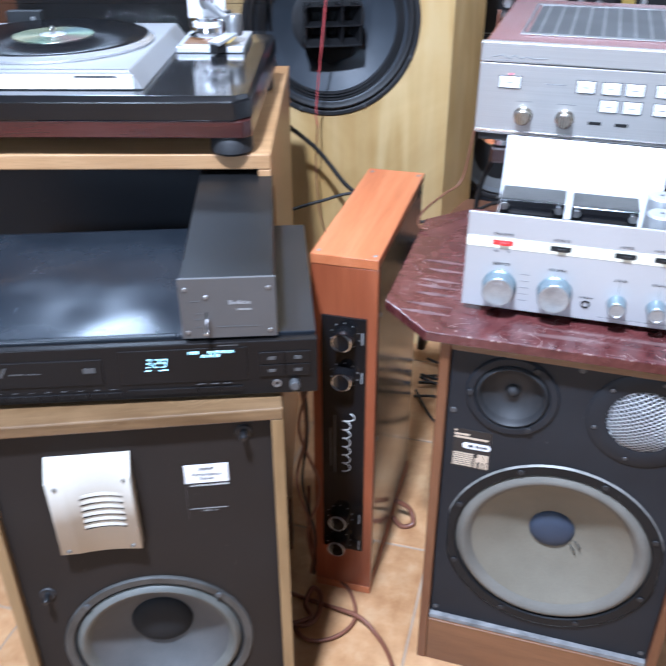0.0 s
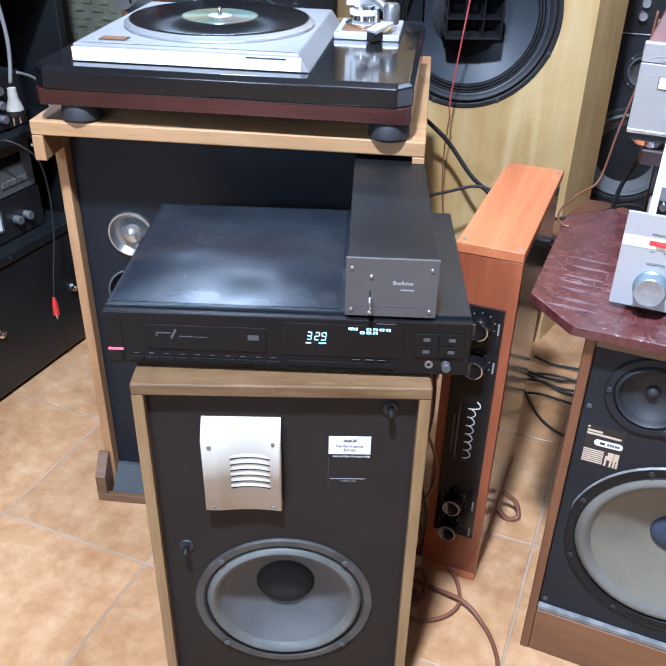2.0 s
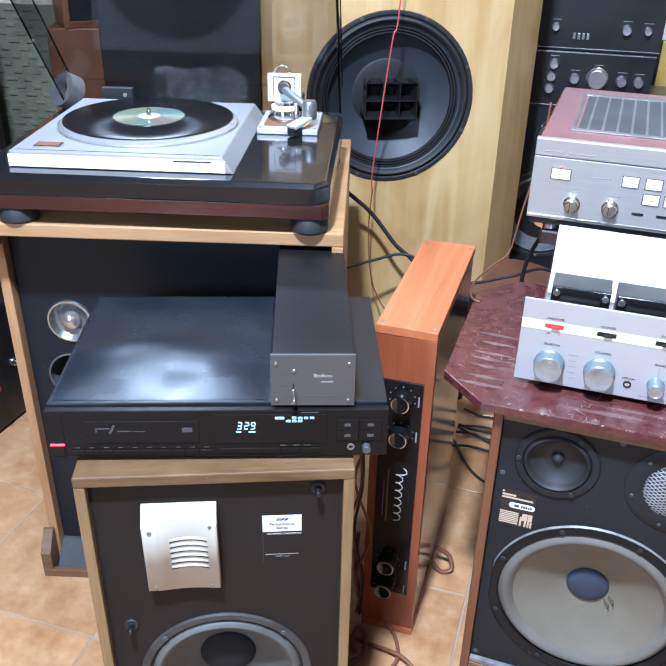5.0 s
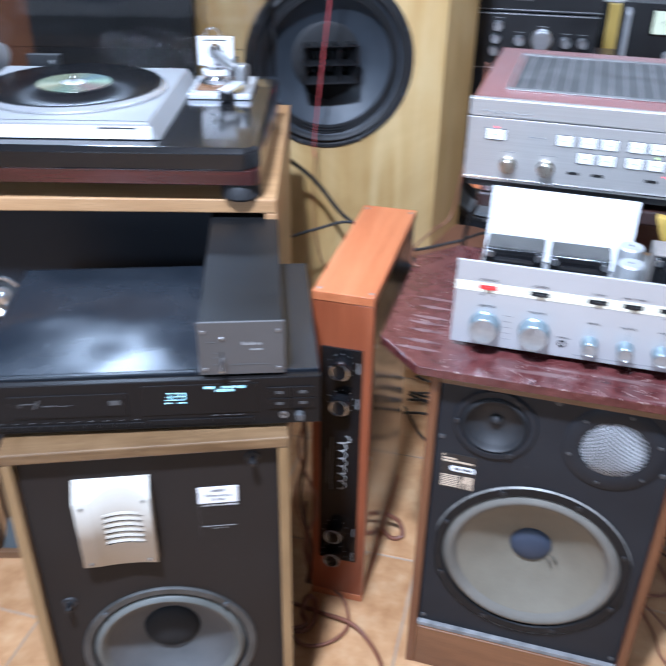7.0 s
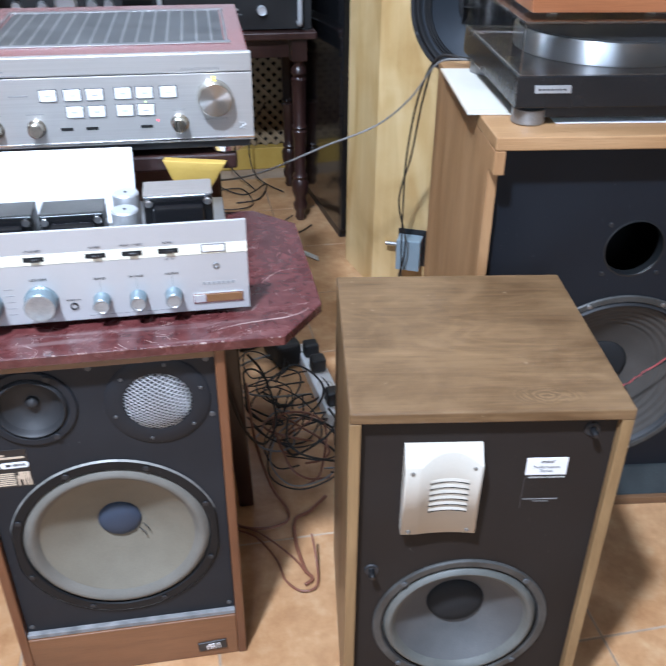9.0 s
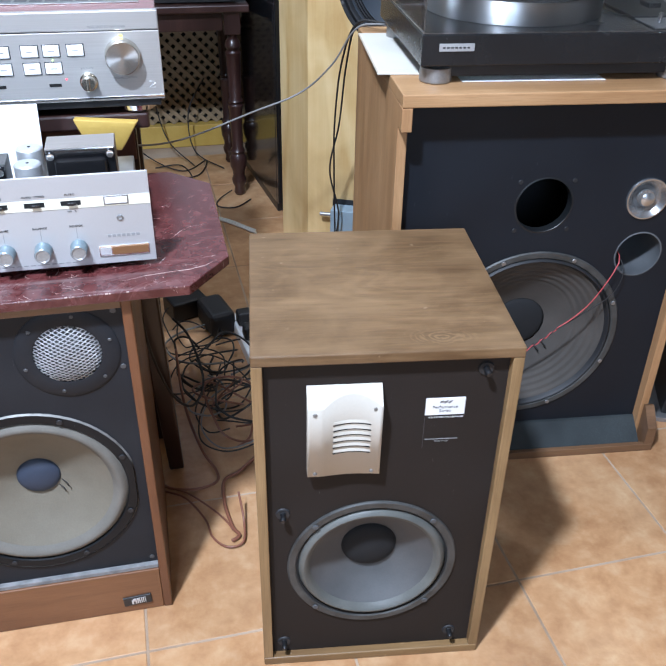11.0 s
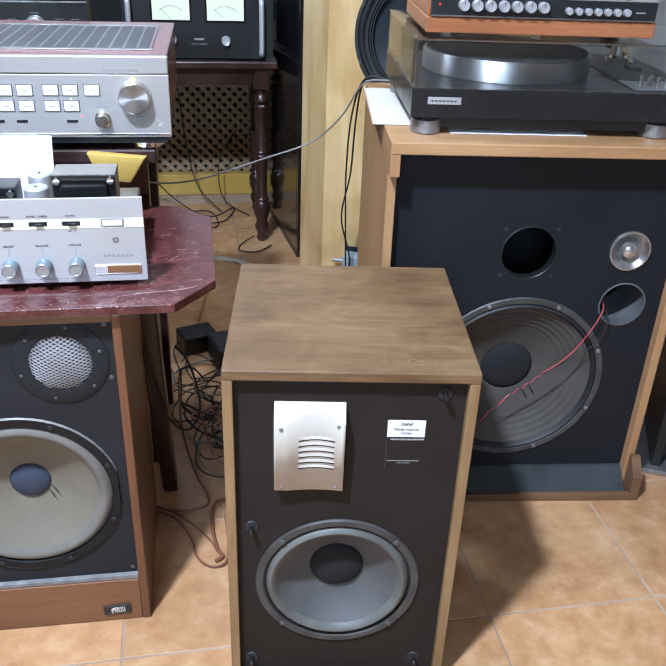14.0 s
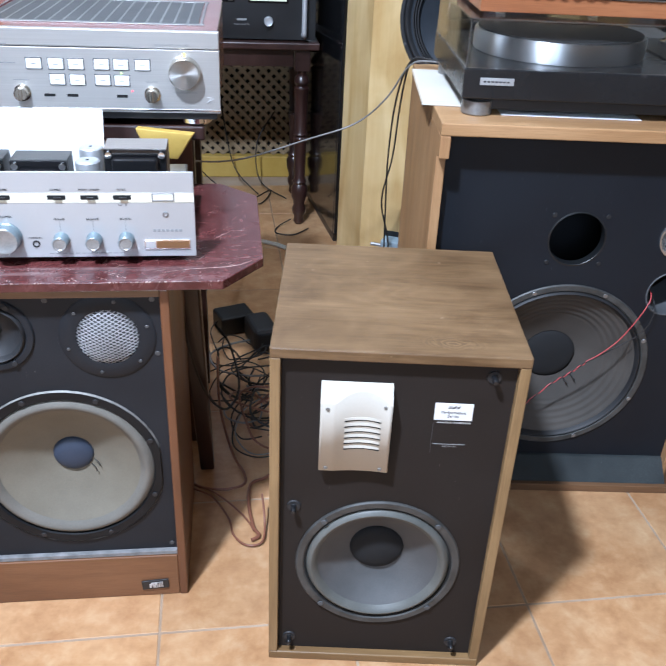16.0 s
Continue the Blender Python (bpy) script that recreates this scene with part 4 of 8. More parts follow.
# ---- large oak cabinets with deep front hoods ----
def big_cabinet(m, mirror, hood, label, full):
    t = thing("large_speaker", label, "speaker", m, "pair of large oak speakers")
    k = -1 if mirror else 1
    w, h, d, bz = 0.295, 0.785, 0.50, 0.050
    top = box(-w, w, -hood, d, h - 0.022, h, 0.002)
    part("hood", top, "oak_x", t, "light oak top board")
    for sx in (-1, 1):
        part("hood_end", box(sx * w, sx * (w - 0.018), -hood, bz - 0.0222, h - 0.062, h - 0.0225, 0.0015), "oak_z", t)
        part("side_panel", box(sx * (w - 0.001), sx * (w - 0.018), bz - 0.022, d, 0.0, h - 0.0225, 0.0012), "oak_z", t)
    for sx in (-1, 1):
        foot = bmesh.new()
        outline = [(bz - 0.024, 0.0), (-0.012, 0.0), (-0.012, 0.060), (bz - 0.030, 0.098), (bz - 0.024, 0.098)]
        a = [foot.verts.new((sx * (w - 0.012), y, z)) for y, z in outline]
        b = [foot.verts.new((sx * (w + 0.008), y, z)) for y, z in outline]
        foot.faces.new(a), foot.faces.new(b[::-1])
        for i in range(5):
            j = (i + 1) % 5
            foot.faces.new((a[i], b[i], b[j], a[j]))
        bmesh.ops.recalc_face_normals(foot, faces=foot.faces[:])
        part("base_end", foot, "walnut_base", t)
    part("base_rail", box(-w - 0.007, w + 0.007, -0.013, -0.002, 0.0, 0.018, 0.0012), "walnut_base", t, "brown base rail")
    slope = bmesh.new()
    outline = [(-0.0018, 0.0), (bz - 0.0004, 0.0), (bz - 0.0004, 0.054), (bz - 0.006, 0.052), (-0.0018, 0.0145)]
    a, b = ([slope.verts.new((x, y, z)) for y, z in outline] for x in (-w + 0.0185, w - 0.0185))
    slope.faces.new(a), slope.faces.new(b[::-1])
    for i in range(5):
        j = (i + 1) % 5
        slope.faces.new((a[i], b[i], b[j], a[j]))
    bmesh.ops.recalc_face_normals(slope, faces=slope.faces[:])
    part("base_ledge", slope, "ledge_dust", t, "dusty grey sloping ledge")
    wz, wr = 0.276, 0.190
    holes = [(0, wz, wr - 0.010), (-0.007 * k, 0.560, 0.053), (0.191 * k, 0.567, 0.036), (0.199 * k, 0.451, 0.046)]
    part("baffle", board(-w + 0.0185, w - 0.0185, 0.0225, h - 0.0225, bz, 0.020, holes), "baffle_blue", t, "black painted front baffle")
    part("back_panel", box(-w + 0.019, w - 0.019, d - 0.025, d - 0.005, 0.0, h - 0.023, 0), "baffle_black", t)
    part("base_panel", box(-w + 0.019, w - 0.019, bz + 0.022, d - 0.026, 0.002, 0.02, 0), "baffle_black", t)
    part("hole_rim", lathe([(0.0520, -0.019), (0.0520, 0.0), (0.053, 0.001), (0.056, 0.0)], at(-0.007 * k, bz, 0.560, FRONT), 48), "satin_black", t)
    for sx, sz in ((-0.047, 0.047), (0.047, 0.047), (-0.047, -0.047), (0.047, -0.047)):
        part("bolt", rod(0.0046, 0.002, at(-0.007 * k + sx * 1.08, bz, 0.560 + sz * 1.02, FRONT), 14), "rubber_black", t)
    horn = part("horn_tweeter", lathe([(0.0205, -0.016), (0.022, -0.012), (0.028, -0.006), (0.034, 0.001), (0.0375, 0.004), (0.0400, 0.004), (0.0412, 0.002), (0.0412, -0.001)], at(0.191 * k, bz, 0.567, FRONT), 48), "flare", t, "polished bullet tweeter")
    part("bullet", lathe([(0.0165, -0.015), (0.0165, -0.002), (0.0135, 0.005), (0.007, 0.009), (0, 0.010)], at(0.191 * k, bz, 0.567, FRONT), 32), "flare", horn)
    part("throat", lathe([(0.0225, -0.0125), (0, -0.0125)], at(0.191 * k, bz, 0.567, FRONT), 32), "port_grey", horn)
    part("port_tube", lathe([(0.0446, -0.12), (0.0446, 0.0005), (0.0460, 0.001), (0.0478, 0.0)], at(0.199 * k, bz, 0.451, FRONT), 48), "port_grey", t, "open grey bass port")
    driver(t, "woofer", 0, bz, wz, wr, 0.925, 0.87, 0, 0.052, 0.295, ("gasket", "rubber_black", "cone_dark", "cap_black"), 8, 0.25, "brown paper woofer with concentric ribs", 9, None, 0.004)
    if full:
        # loose twisted pair from the port across the cone
        spine = spline([(0.060, bz - 0.014, 0.300), (0.030, bz - 0.010, 0.268), (-0.010, bz - 0.010, 0.235), (-0.075, bz - 0.016, 0.165)], 14)
        twist = [[p + Vector((0, 0.0013 * math.cos(i * 0.95 + q), 0.0013 * math.sin(i * 0.95 + q))) for i, p in enumerate(spine)] for q in (0.0, math.pi)]
        run = [(0.165, bz + 0.03, 0.452), (0.158, bz - 0.012, 0.440), (0.120, bz - 0.018, 0.365), (0.085, bz - 0.016, 0.322)] + twist[0]
        part("red_wire", tube(run, 0.0011, 8, 3), "wire_red", t, "red wire hanging from the port")
        dark = [(0.165, bz + 0.028, 0.448), (0.172, bz - 0.010, 0.425), (0.160, bz - 0.014, 0.375), (0.115, bz - 0.012, 0.335)] + twist[1]
        part("black_wire", tube(dark, 0.0010, 8, 3), "wire_black", t)
        for sx, sz in ((0.038, -0.052), (0.052, -0.042)):
            part("cone_lead", tube([(sx, bz + 0.046, wz + sz), (sx + 0.006, bz + 0.034, wz + sz - 0.006), (sx + 0.010, bz + 0.036, wz + sz - 0.012)], 0.0013, 8, 4), "wire_black", t, "short braided cone lead")
    return t


big_cabinet(pose(-0.577, 1.154, 0, 0, 0, 16.3), True, 0.038, "large oak speaker with black baffle, under the silver turntable", False)
big_cabinet(pose(1.0905, 1.302, 0, 0, 0, -6.0), False, 0.006, "large oak speaker with black baffle and open ports", True)


# ---- tall plywood corner cabinets ----
def ply_cabinet(m, sign, label):
    """Local origin: the middle of the front, at the floor. sign: the side on which the box on the panel hangs."""
    t = thing("plywood_speaker", label, "speaker", m, "pair of plywood speakers")
    w, c, z0, z1 = 0.27, radians(52), 0.0, 1.62
    dx, dy = 0.20 * math.cos(c), 0.20 * math.sin(c)
    part("front_panel", board(-w, w, z0, z1, 0, 0.018, [(0, 0.825, 0.186)]), "pine_z", t, "varnished pine plywood front")
    for sx in (-1, 1):
        outline = [(sx * w, 0.0), (sx * (w + dx), dy), (sx * (w + dx - 0.014), dy + 0.012), (sx * (w - 0.004), 0.0185)]
        part("chamfer_panel", prism(outline[::-sx], z0, z1, 0.001), "pine_z", t)
    part("back_box", prism([(-w - dx + 0.018, dy + 0.01), (w + dx - 0.018, dy + 0.01), (w + dx - 0.05, dy + 0.22), (-w - dx + 0.05, dy + 0.22)], z0, z1, 0), "pine_z", t)
    dr = driver(t, "woofer", 0, 0, 0.825, 0.195, 0.945, 0.86, 0, 0.055, 0.42, ("rubber_black", "rubber_black", "cone_blue", "rubber_black"), 8, 0.05, "blue-black coaxial woofer", heads="basket")
    for rr in (0.147, 0.1535, 0.160):
        part("surround_rib", lathe([(rr - 0.0032, -0.0115), (rr - 0.0014, -0.0030), (rr + 0.0014, -0.0028), (rr + 0.0032, -0.0110)], at(0, 0, 0.825, FRONT), 72), "rubber_black", dr)
    # small horn in the middle of the cone
    cells = part("horn_cell", box(-0.060, 0.060, 0.022, 0.028, 0.782, 0.868, 0.0005), "mesh_black", dr, "black plastic horn with flared cells")
    for zz, lean in ((0.784, 0.012), (0.825, 0.0), (0.866, -0.012)):
        fin = bmesh.new()
        for yy, shift, half in ((-0.020, 0.0, 0.0012), (0.0215, lean, 0.0055)):
            for xx in (-0.060, 0.060):
                for up in (-half, half):
                    fin.verts.new((xx, yy, zz + shift + up))
        fin.verts.ensure_lookup_table()
        for f in ((0, 1, 3, 2), (4, 6, 7, 5), (0, 4, 5, 1), (2, 3, 7, 6), (1, 5, 7, 3), (0, 2, 6, 4)):
            fin.faces.new([fin.verts[q] for q in f])
        bmesh.ops.recalc_face_normals(fin, faces=fin.faces[:])
        part("horn_fin", fin, "plastic_black", dr)
    for xx, lean in ((-0.060, 0.010), (-0.020, 0.003), (0.020, -0.003), (0.060, -0.010)):
        wall = bmesh.new()
        for yy, shift, half in ((-0.018, 0.0, 0.0012), (0.0215, lean, 0.0060)):
            for zz in (0.783, 0.867):
                for over in (-half, half):
                    wall.verts.new((xx + shift + over, yy, zz))
        wall.verts.ensure_lookup_table()
        for f in ((0, 1, 3, 2), (4, 6, 7, 5), (0, 4, 5, 1), (2, 3, 7, 6), (1, 5, 7, 3), (0, 2, 6, 4)):
            wall.faces.new([wall.verts[q] for q in f])
        bmesh.ops.recalc_face_normals(wall, faces=wall.faces[:])
        part("horn_wall", wall, "plastic_black", dr)
    part("horn_throat", lathe([(0, -0.055), (0.062, -0.055), (0.066, -0.034), (0, -0.032)], at(0.0, 0, 0.800, FRONT), 8), "mesh_black", dr)
    return t


ply_cabinet(pose(-0.410, 1.935, 0, 0, 0, 25), 1, "tall varnished plywood speaker with a coaxial woofer")
ply_cabinet(pose(1.080, 2.195, 0, 0, 0, -25), -1, "tall pale plywood speaker behind the oak speaker")


# ---- disc player on the walnut speaker ----
def disc_player(m):
    t = thing("disc_player", "black disc player with a cyan display on the walnut speaker", "disc player", m)
    w, z0, z1, d = 0.216, 0.607, 0.682, 0.315
    part("case", box(-w + 0.001, w - 0.001, 0.012, d, z0 + 0.006, z1, 0.0015), "steel_black", t, "black painted steel cover, dusty and scratched")
    # Dusty area of the flat top; its crown is added to place the lamp's glare.
    sheet = bmesh.new()
    nx, ny, xa, xb, ya, yb = 18, 18, -w + 0.006, 0.062, 0.018, d - 0.006
    grid = [[sheet.verts.new((xa + (xb - xa) * i / nx, ya + (yb - ya) * j / ny, z1 + 0.0006 + 0.0052 * (1 - (2 * i / nx - 1) ** 4) * (1 - (2 * j / ny - 1) ** 2))) for i in range(nx + 1)] for j in range(ny + 1)]
    for j in range(ny):
        for i in range(nx):
            sheet.faces.new((grid[j][i], grid[j][i + 1], grid[j + 1][i + 1], grid[j + 1][i])).smooth = True
    part("dusty_glare_sheet", sheet, "steel_dusty", t, "dusty sheet of the cover, crowned to catch lamp glare")
    part("fascia", box(-w, w, 0, 0.0118, z0, z1 - 0.004, 0.0012), "fascia_black", t)
    for sx in (-1, 1):
        for sy in (0.03, 0.27):
            part("foot", rod(0.012, 0.0065, at(sx * 0.14, sy, 0.6008), 20), "rubber_black", t)
    part("tray_door", box(-0.167, -0.0245, -0.0015, 0.002, 0.630, 0.663, 0.0006), "fascia_black", t)
    mk = box(-0.155, -0.137, -0.0020, -0.0012, 0.6515, 0.6530, 0)
    box(-0.155, -0.153, -0.0020, -0.0012, 0.647, 0.653, 0, bm=mk), box(-0.127, -0.111, -0.0020, -0.0012, 0.6475, 0.6490, 0, bm=mk)
    box(-0.0015, 0.0015, -0.0004, 0.0004, -0.007, 0.007, 0, bm=mk, m=at(-0.134, -0.0016, 0.651) @ Matrix.Rotation(radians(28), 4, "Y"))
    box(-0.109, -0.093, -0.0020, -0.0012, 0.6475, 0.6483, 0, bm=mk)
    box(-0.046, -0.033, -0.0020, -0.0012, 0.6465, 0.6530, 0, bm=mk)
    part("logo", mk, "print_dim", t)
    part("window", box(-0.006, 0.137, -0.0012, 0.002, 0.628, 0.672, 0.0006), "fascia_black", t, "dark display window")
    digits = bmesh.new()
    bars = {"a": (0, 1, 2, 2), "b": (1, 1, 1, 2), "c": (1, 1, 0, 1), "d": (0, 1, 0, 0), "e": (0, 0, 0, 1), "f": (0, 0, 1, 2), "g": (0, 1, 1, 1)}
    for x, lit in ((0.0235, "abcdg"), (0.0325, "abdeg"), (0.0405, "abcdfg")):
        for name in lit:
            xa, xb, za, zb = bars[name]
            flat = za == zb
            slant = 0.0008 * (za + zb) / 2
            box(x + slant + xa * 0.0048 - (-0.0003 if flat else 0.0004), x + slant + xb * 0.0048 + (-0.0003 if flat else 0.0004), -0.0017, -0.0012, 0.6505 + za * 0.0050 + (-0.0004 if flat else 0.0005), 0.6505 + zb * 0.0050 + (0.0004 if flat else -0.0005), 0, bm=digits)
    part("time_digits", digits, "glow_cyan", t, "cyan digits")
    ind = bmesh.new()
    for k, (x, zz) in enumerate(((0.072, 0.6672), (0.0935, 0.6672), (0.1010, 0.6672), (0.1085, 0.6672), (0.1160, 0.6672), (0.0860, 0.6625), (0.0935, 0.6625), (0.1010, 0.6625))):
        wide = 0.011 if k == 0 else 0.0052
        box(x, x + wide, -0.0017, -0.0011, zz - 0.0015, zz + 0.0015, 0, bm=ind)
    for x0, x1 in ((0.0225, 0.0285), (0.038, 0.0465)):
        box(x0, x1, -0.0017, -0.0011, 0.6454, 0.6466, 0, bm=ind)
    part("indicators", ind, "glow_cyan", t)
    gaps = bmesh.new()
    for x, zz in ((0.0735, 0.6672), (0.0765, 0.6672), (0.0795, 0.6672)):
        box(x, x + 0.0014, -0.0020, -0.0016, zz - 0.0010, zz + 0.0010, 0, bm=gaps)
    for x, zz in ((0.0948, 0.6672), (0.1023, 0.6672), (0.1098, 0.6672), (0.1173, 0.6672), (0.0873, 0.6625), (0.0948, 0.6625), (0.1023, 0.6625)):
        box(x, x + 0.0026, -0.0020, -0.0016, zz - 0.0009, zz + 0.0009, 0, bm=gaps)
    part("indicator_numbers", gaps, "gloss_black", t)
    for k in range(10):
        x = -0.190 + k * 0.0183
        part("track_key", box(x, x + 0.0177, -0.0022, 0.002, 0.6125, 0.6185, 0.0006), "fascia_black", t)
    dash = bmesh.new()
    for k in range(10):
        x = -0.184 + k * 0.0183
        box(x, x + 0.006, -0.0006, 0.0002, 0.6215, 0.6224, 0, bm=dash)
    for x in (0.078, 0.094, 0.108):
        box(x, x + 0.009, -0.0018, -0.0011, 0.6245, 0.6255, 0, bm=dash)
    box(0.105, 0.127, -0.0006, 0.0002, 0.6740, 0.6752, 0, bm=dash), box(-0.207, -0.197, -0.0006, 0.0002, 0.6600, 0.6625, 0, bm=dash)
    part("print", dash, "print_dim", t)
    for x0, x1 in ((0.0, 0.078), (0.080, 0.104), (0.106, 0.130)):
        part("long_key", box(x0, x1, -0.0022, 0.002, 0.6135, 0.6205, 0.0006), "fascia_black", t)
    for i in range(2):
        for j in range(2):
            x, zz = 0.150 + i * 0.0295, 0.632 + j * 0.0165
            key = part("transport_key", box(x, x + 0.0285, -0.0020, 0.002, zz, zz + 0.0155, 0.0007), "fascia_black", t)
            part("symbol", box(x + 0.010, x + 0.018, -0.0026, -0.0019, zz + 0.006, zz + 0.010, 0), "print_dim", key)
    part("headphone_socket", lathe([(0.0022, -0.004), (0.0024, 0.001), (0.0048, 0.0015), (0.0052, 0)], at(0.169, 0, 0.621, FRONT), 20), "dull_metal", t)
    part("level_knob", rod(0.0055, 0.011, at(0.189, 0.001, 0.6215, FRONT), 20), "basket", t)
    part("power_key", box(-0.2135, -0.1975, -0.0020, 0.002, 0.6105, 0.6245, 0.0006), "fascia_black", t)
    part("power_lamp", box(-0.2140, -0.1960, -0.0025, 0.0, 0.6262, 0.6286, 0.0004), "glow_red", t, "lit red power bar")
    part("disc_corner_frame", box(-0.217, -0.1955, -0.0008, 0.001, 0.6055, 0.675, 0.0003), "fascia_black", t)
    return t


disc_player(pose(-0.329, 0.8385, 0, 0, 0, 20.7))


# ---- small grey unit on the disc player ----
def preamp(m):
    t = thing("small_preamplifier", "slim black preamplifier with grey front on the disc player", "preamplifier", m)
    z0, z1 = 0.6825, 0.756
    part("case", box(-0.0510, 0.0510, 0.004, 0.372, z0 + 0.002, z1 - 0.0025, 0.0012), "case_black", t, "black steel case")
    front = part("front_plate", box(-0.0525, 0.0525, 0, 0.0038, z0 - 0.0005, z1, 0.0006), "grey_panel", t, "flat grey front plate")
    for sx in (-0.0455, 0.0445):
        for sz in (z0 + 0.008, z1 - 0.0125):
            screw(front, sx, 0.0002, sz, 0.0024)
    part("power_led", lathe([(0.0024, 0), (0.0024, 0.001), (0.0015, 0.0022), (0, 0.0025)], at(-0.0235, 0.0003, 0.7335, FRONT), 14), "dull_metal", front)
    part("lever_slot", box(-0.0252, -0.0232, -0.0004, 0.001, 0.693, 0.715, 0.0002), "mesh_black", front)
    part("lever", tube([(-0.0242, 0.001, 0.706), (-0.0242, -0.010, 0.7005), (-0.0242, -0.017, 0.6965)], 0.0027, 10, 4), "chrome", front, "chrome toggle lever")
    pr = bmesh.new()
    x = 0.001
    for k, (dx, hh) in enumerate(((0.004, 0.0046), (0.003, 0.0028), (0.003, 0.0028), (0.0032, 0.0046), (0.003, 0.0028), (0.0012, 0.0042), (0.003, 0.0028), (0.003, 0.0028))):
        box(x, x + dx - 0.0006, -0.0004, 0.0004, 0.7240, 0.7240 + hh, 0, bm=pr)
        x += dx
    box(0.010, 0.025, -0.0004, 0.0004, 0.7165, 0.7183, 0, bm=pr)
    part("logo", pr, "print_grey", front)
    pr = box(-0.041, -0.031, -0.0004, 0.0004, 0.7280, 0.7292, 0)
    for zz in (0.7125, 0.7055, 0.6955):
        box(-0.0365, -0.030, -0.0004, 0.0004, zz, zz + 0.0012, 0, bm=pr)
    box(-0.014, 0.032, -0.0004, 0.0004, 0.6955, 0.6967, 0, bm=pr)
    part("print", pr, "print_dim", front)
    return t


preamp(pose(-0.2188, 0.8850, 0, 0, 0, 20.4))


# ---- slim cherry unit standing on end ----
def tall_unit(m):
    t = thing("cherry_amplifier", "cherry-cased amplifier standing on end beside the walnut speaker", "amplifier", m)
    w, h, d = 0.0495, 0.662, 0.365
    part("top_panel", box(-w, w, 0.0, d, h - 0.016, h, 0.0015), "cherry_y", t, "orange cherry end panel, lighter than the shaded front")
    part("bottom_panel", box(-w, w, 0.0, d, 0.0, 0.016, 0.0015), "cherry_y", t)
    part("front_panel", box(-w, w, 0.001, 0.016, 0.0163, h - 0.0163, 0.001), "cherry_z_shaded", t)
    part("left_cover", box(-w + 0.001, -w + 0.004, 0.0165, d - 0.002, 0.0165, h - 0.0165, 0), "cherry_z_shaded", t)
    part("right_cover", box(w - 0.006, w - 0.002, 0.0165, d - 0.002, 0.0165, h - 0.0165, 0.0005), "cover_dark", t, "dark metal side cover")
    part("back_cover", box(-w + 0.004, w - 0.006, d - 0.012, d - 0.004, 0.0165, h - 0.0165, 0), "satin_black", t)
    for sx in (-0.040, 0.042):
        for sy in (0.012, d - 0.018):
            screw(t, sx, sy, h - 0.0003, 0.0034, UP)
    for sz in (0.10, 0.33, 0.56):
        part("cover_screw", rod(0.0035, 0.0015, at(w - 0.0022, 0.03, sz, SIDE), 12), "dull_metal", t)
    face = part("control_panel", box(-0.034, 0.035, -0.0022, 0.002, 0.104, 0.566, 0.0006), "gloss_black", t, "glossy black control panel")
    for kz, kx in ((0.535, 0.002), (0.466, 0.002), (0.180, -0.004), (0.120, -0.006)):
        k = part("knob", lathe([(0, 0), (0.0165, 0), (0.0165, 0.010), (0.0150, 0.020), (0.0140, 0.0225)], at(kx, -0.0020, kz, FRONT), 28), "gloss_black", face)
        part("knob_cap", lathe([(0.0152, 0.0195), (0.0152, 0.0222), (0.0138, 0.0230), (0.0132, 0.0226), (0, 0.0224)], at(kx, -0.0020, kz, FRONT), 28), "gloss_black", k)
        part("knob_ring", lathe([(0.0153, 0.0205), (0.0153, 0.0226), (0.0139, 0.0234), (0.0132, 0.0230)], at(kx, -0.0020, kz, FRONT), 28), "dull_metal" if kz < 0.3 else "chrome", k)
        marks = bmesh.new()
        for i in range(9):
            q = radians(-140 + i * 35)
            box(kx + 0.0215 * math.sin(q) - 0.0008, kx + 0.0215 * math.sin(q) + 0.0008, -0.0027, -0.0020, kz + 0.0215 * math.cos(q) - 0.0008, kz + 0.0215 * math.cos(q) + 0.0008, 0, bm=marks)
        box(0.0275, 0.0300, -0.0027, -0.0020, kz - 0.012, kz + 0.008, 0, bm=marks)
        part("scale_marks", marks, "print_grey", k)
    # flowing word mark, run down the panel
    wave = []
    for k in range(57):
        q = k / 56
        wave.append((0.006 + 0.0062 * math.sin(q * 44) + (0.006 if k < 4 else 0), -0.0026, 0.392 - 0.118 * q + 0.0035 * math.cos(q * 44)))
    part("word_mark", tube(wave, 0.0008, 5, 2), "print_white", face, "white flowing script mark")
    bars = box(-0.0150, -0.0120, -0.0026, -0.0020, 0.272, 0.388, 0)
    box(-0.0215, -0.0195, -0.0026, -0.0020, 0.285, 0.362, 0, bm=bars)
    part("small_print", bars, "print_dim", face)
    return t


tall_unit(pose(-0.1650, 1.161, 0, 0, 0, 1.0))


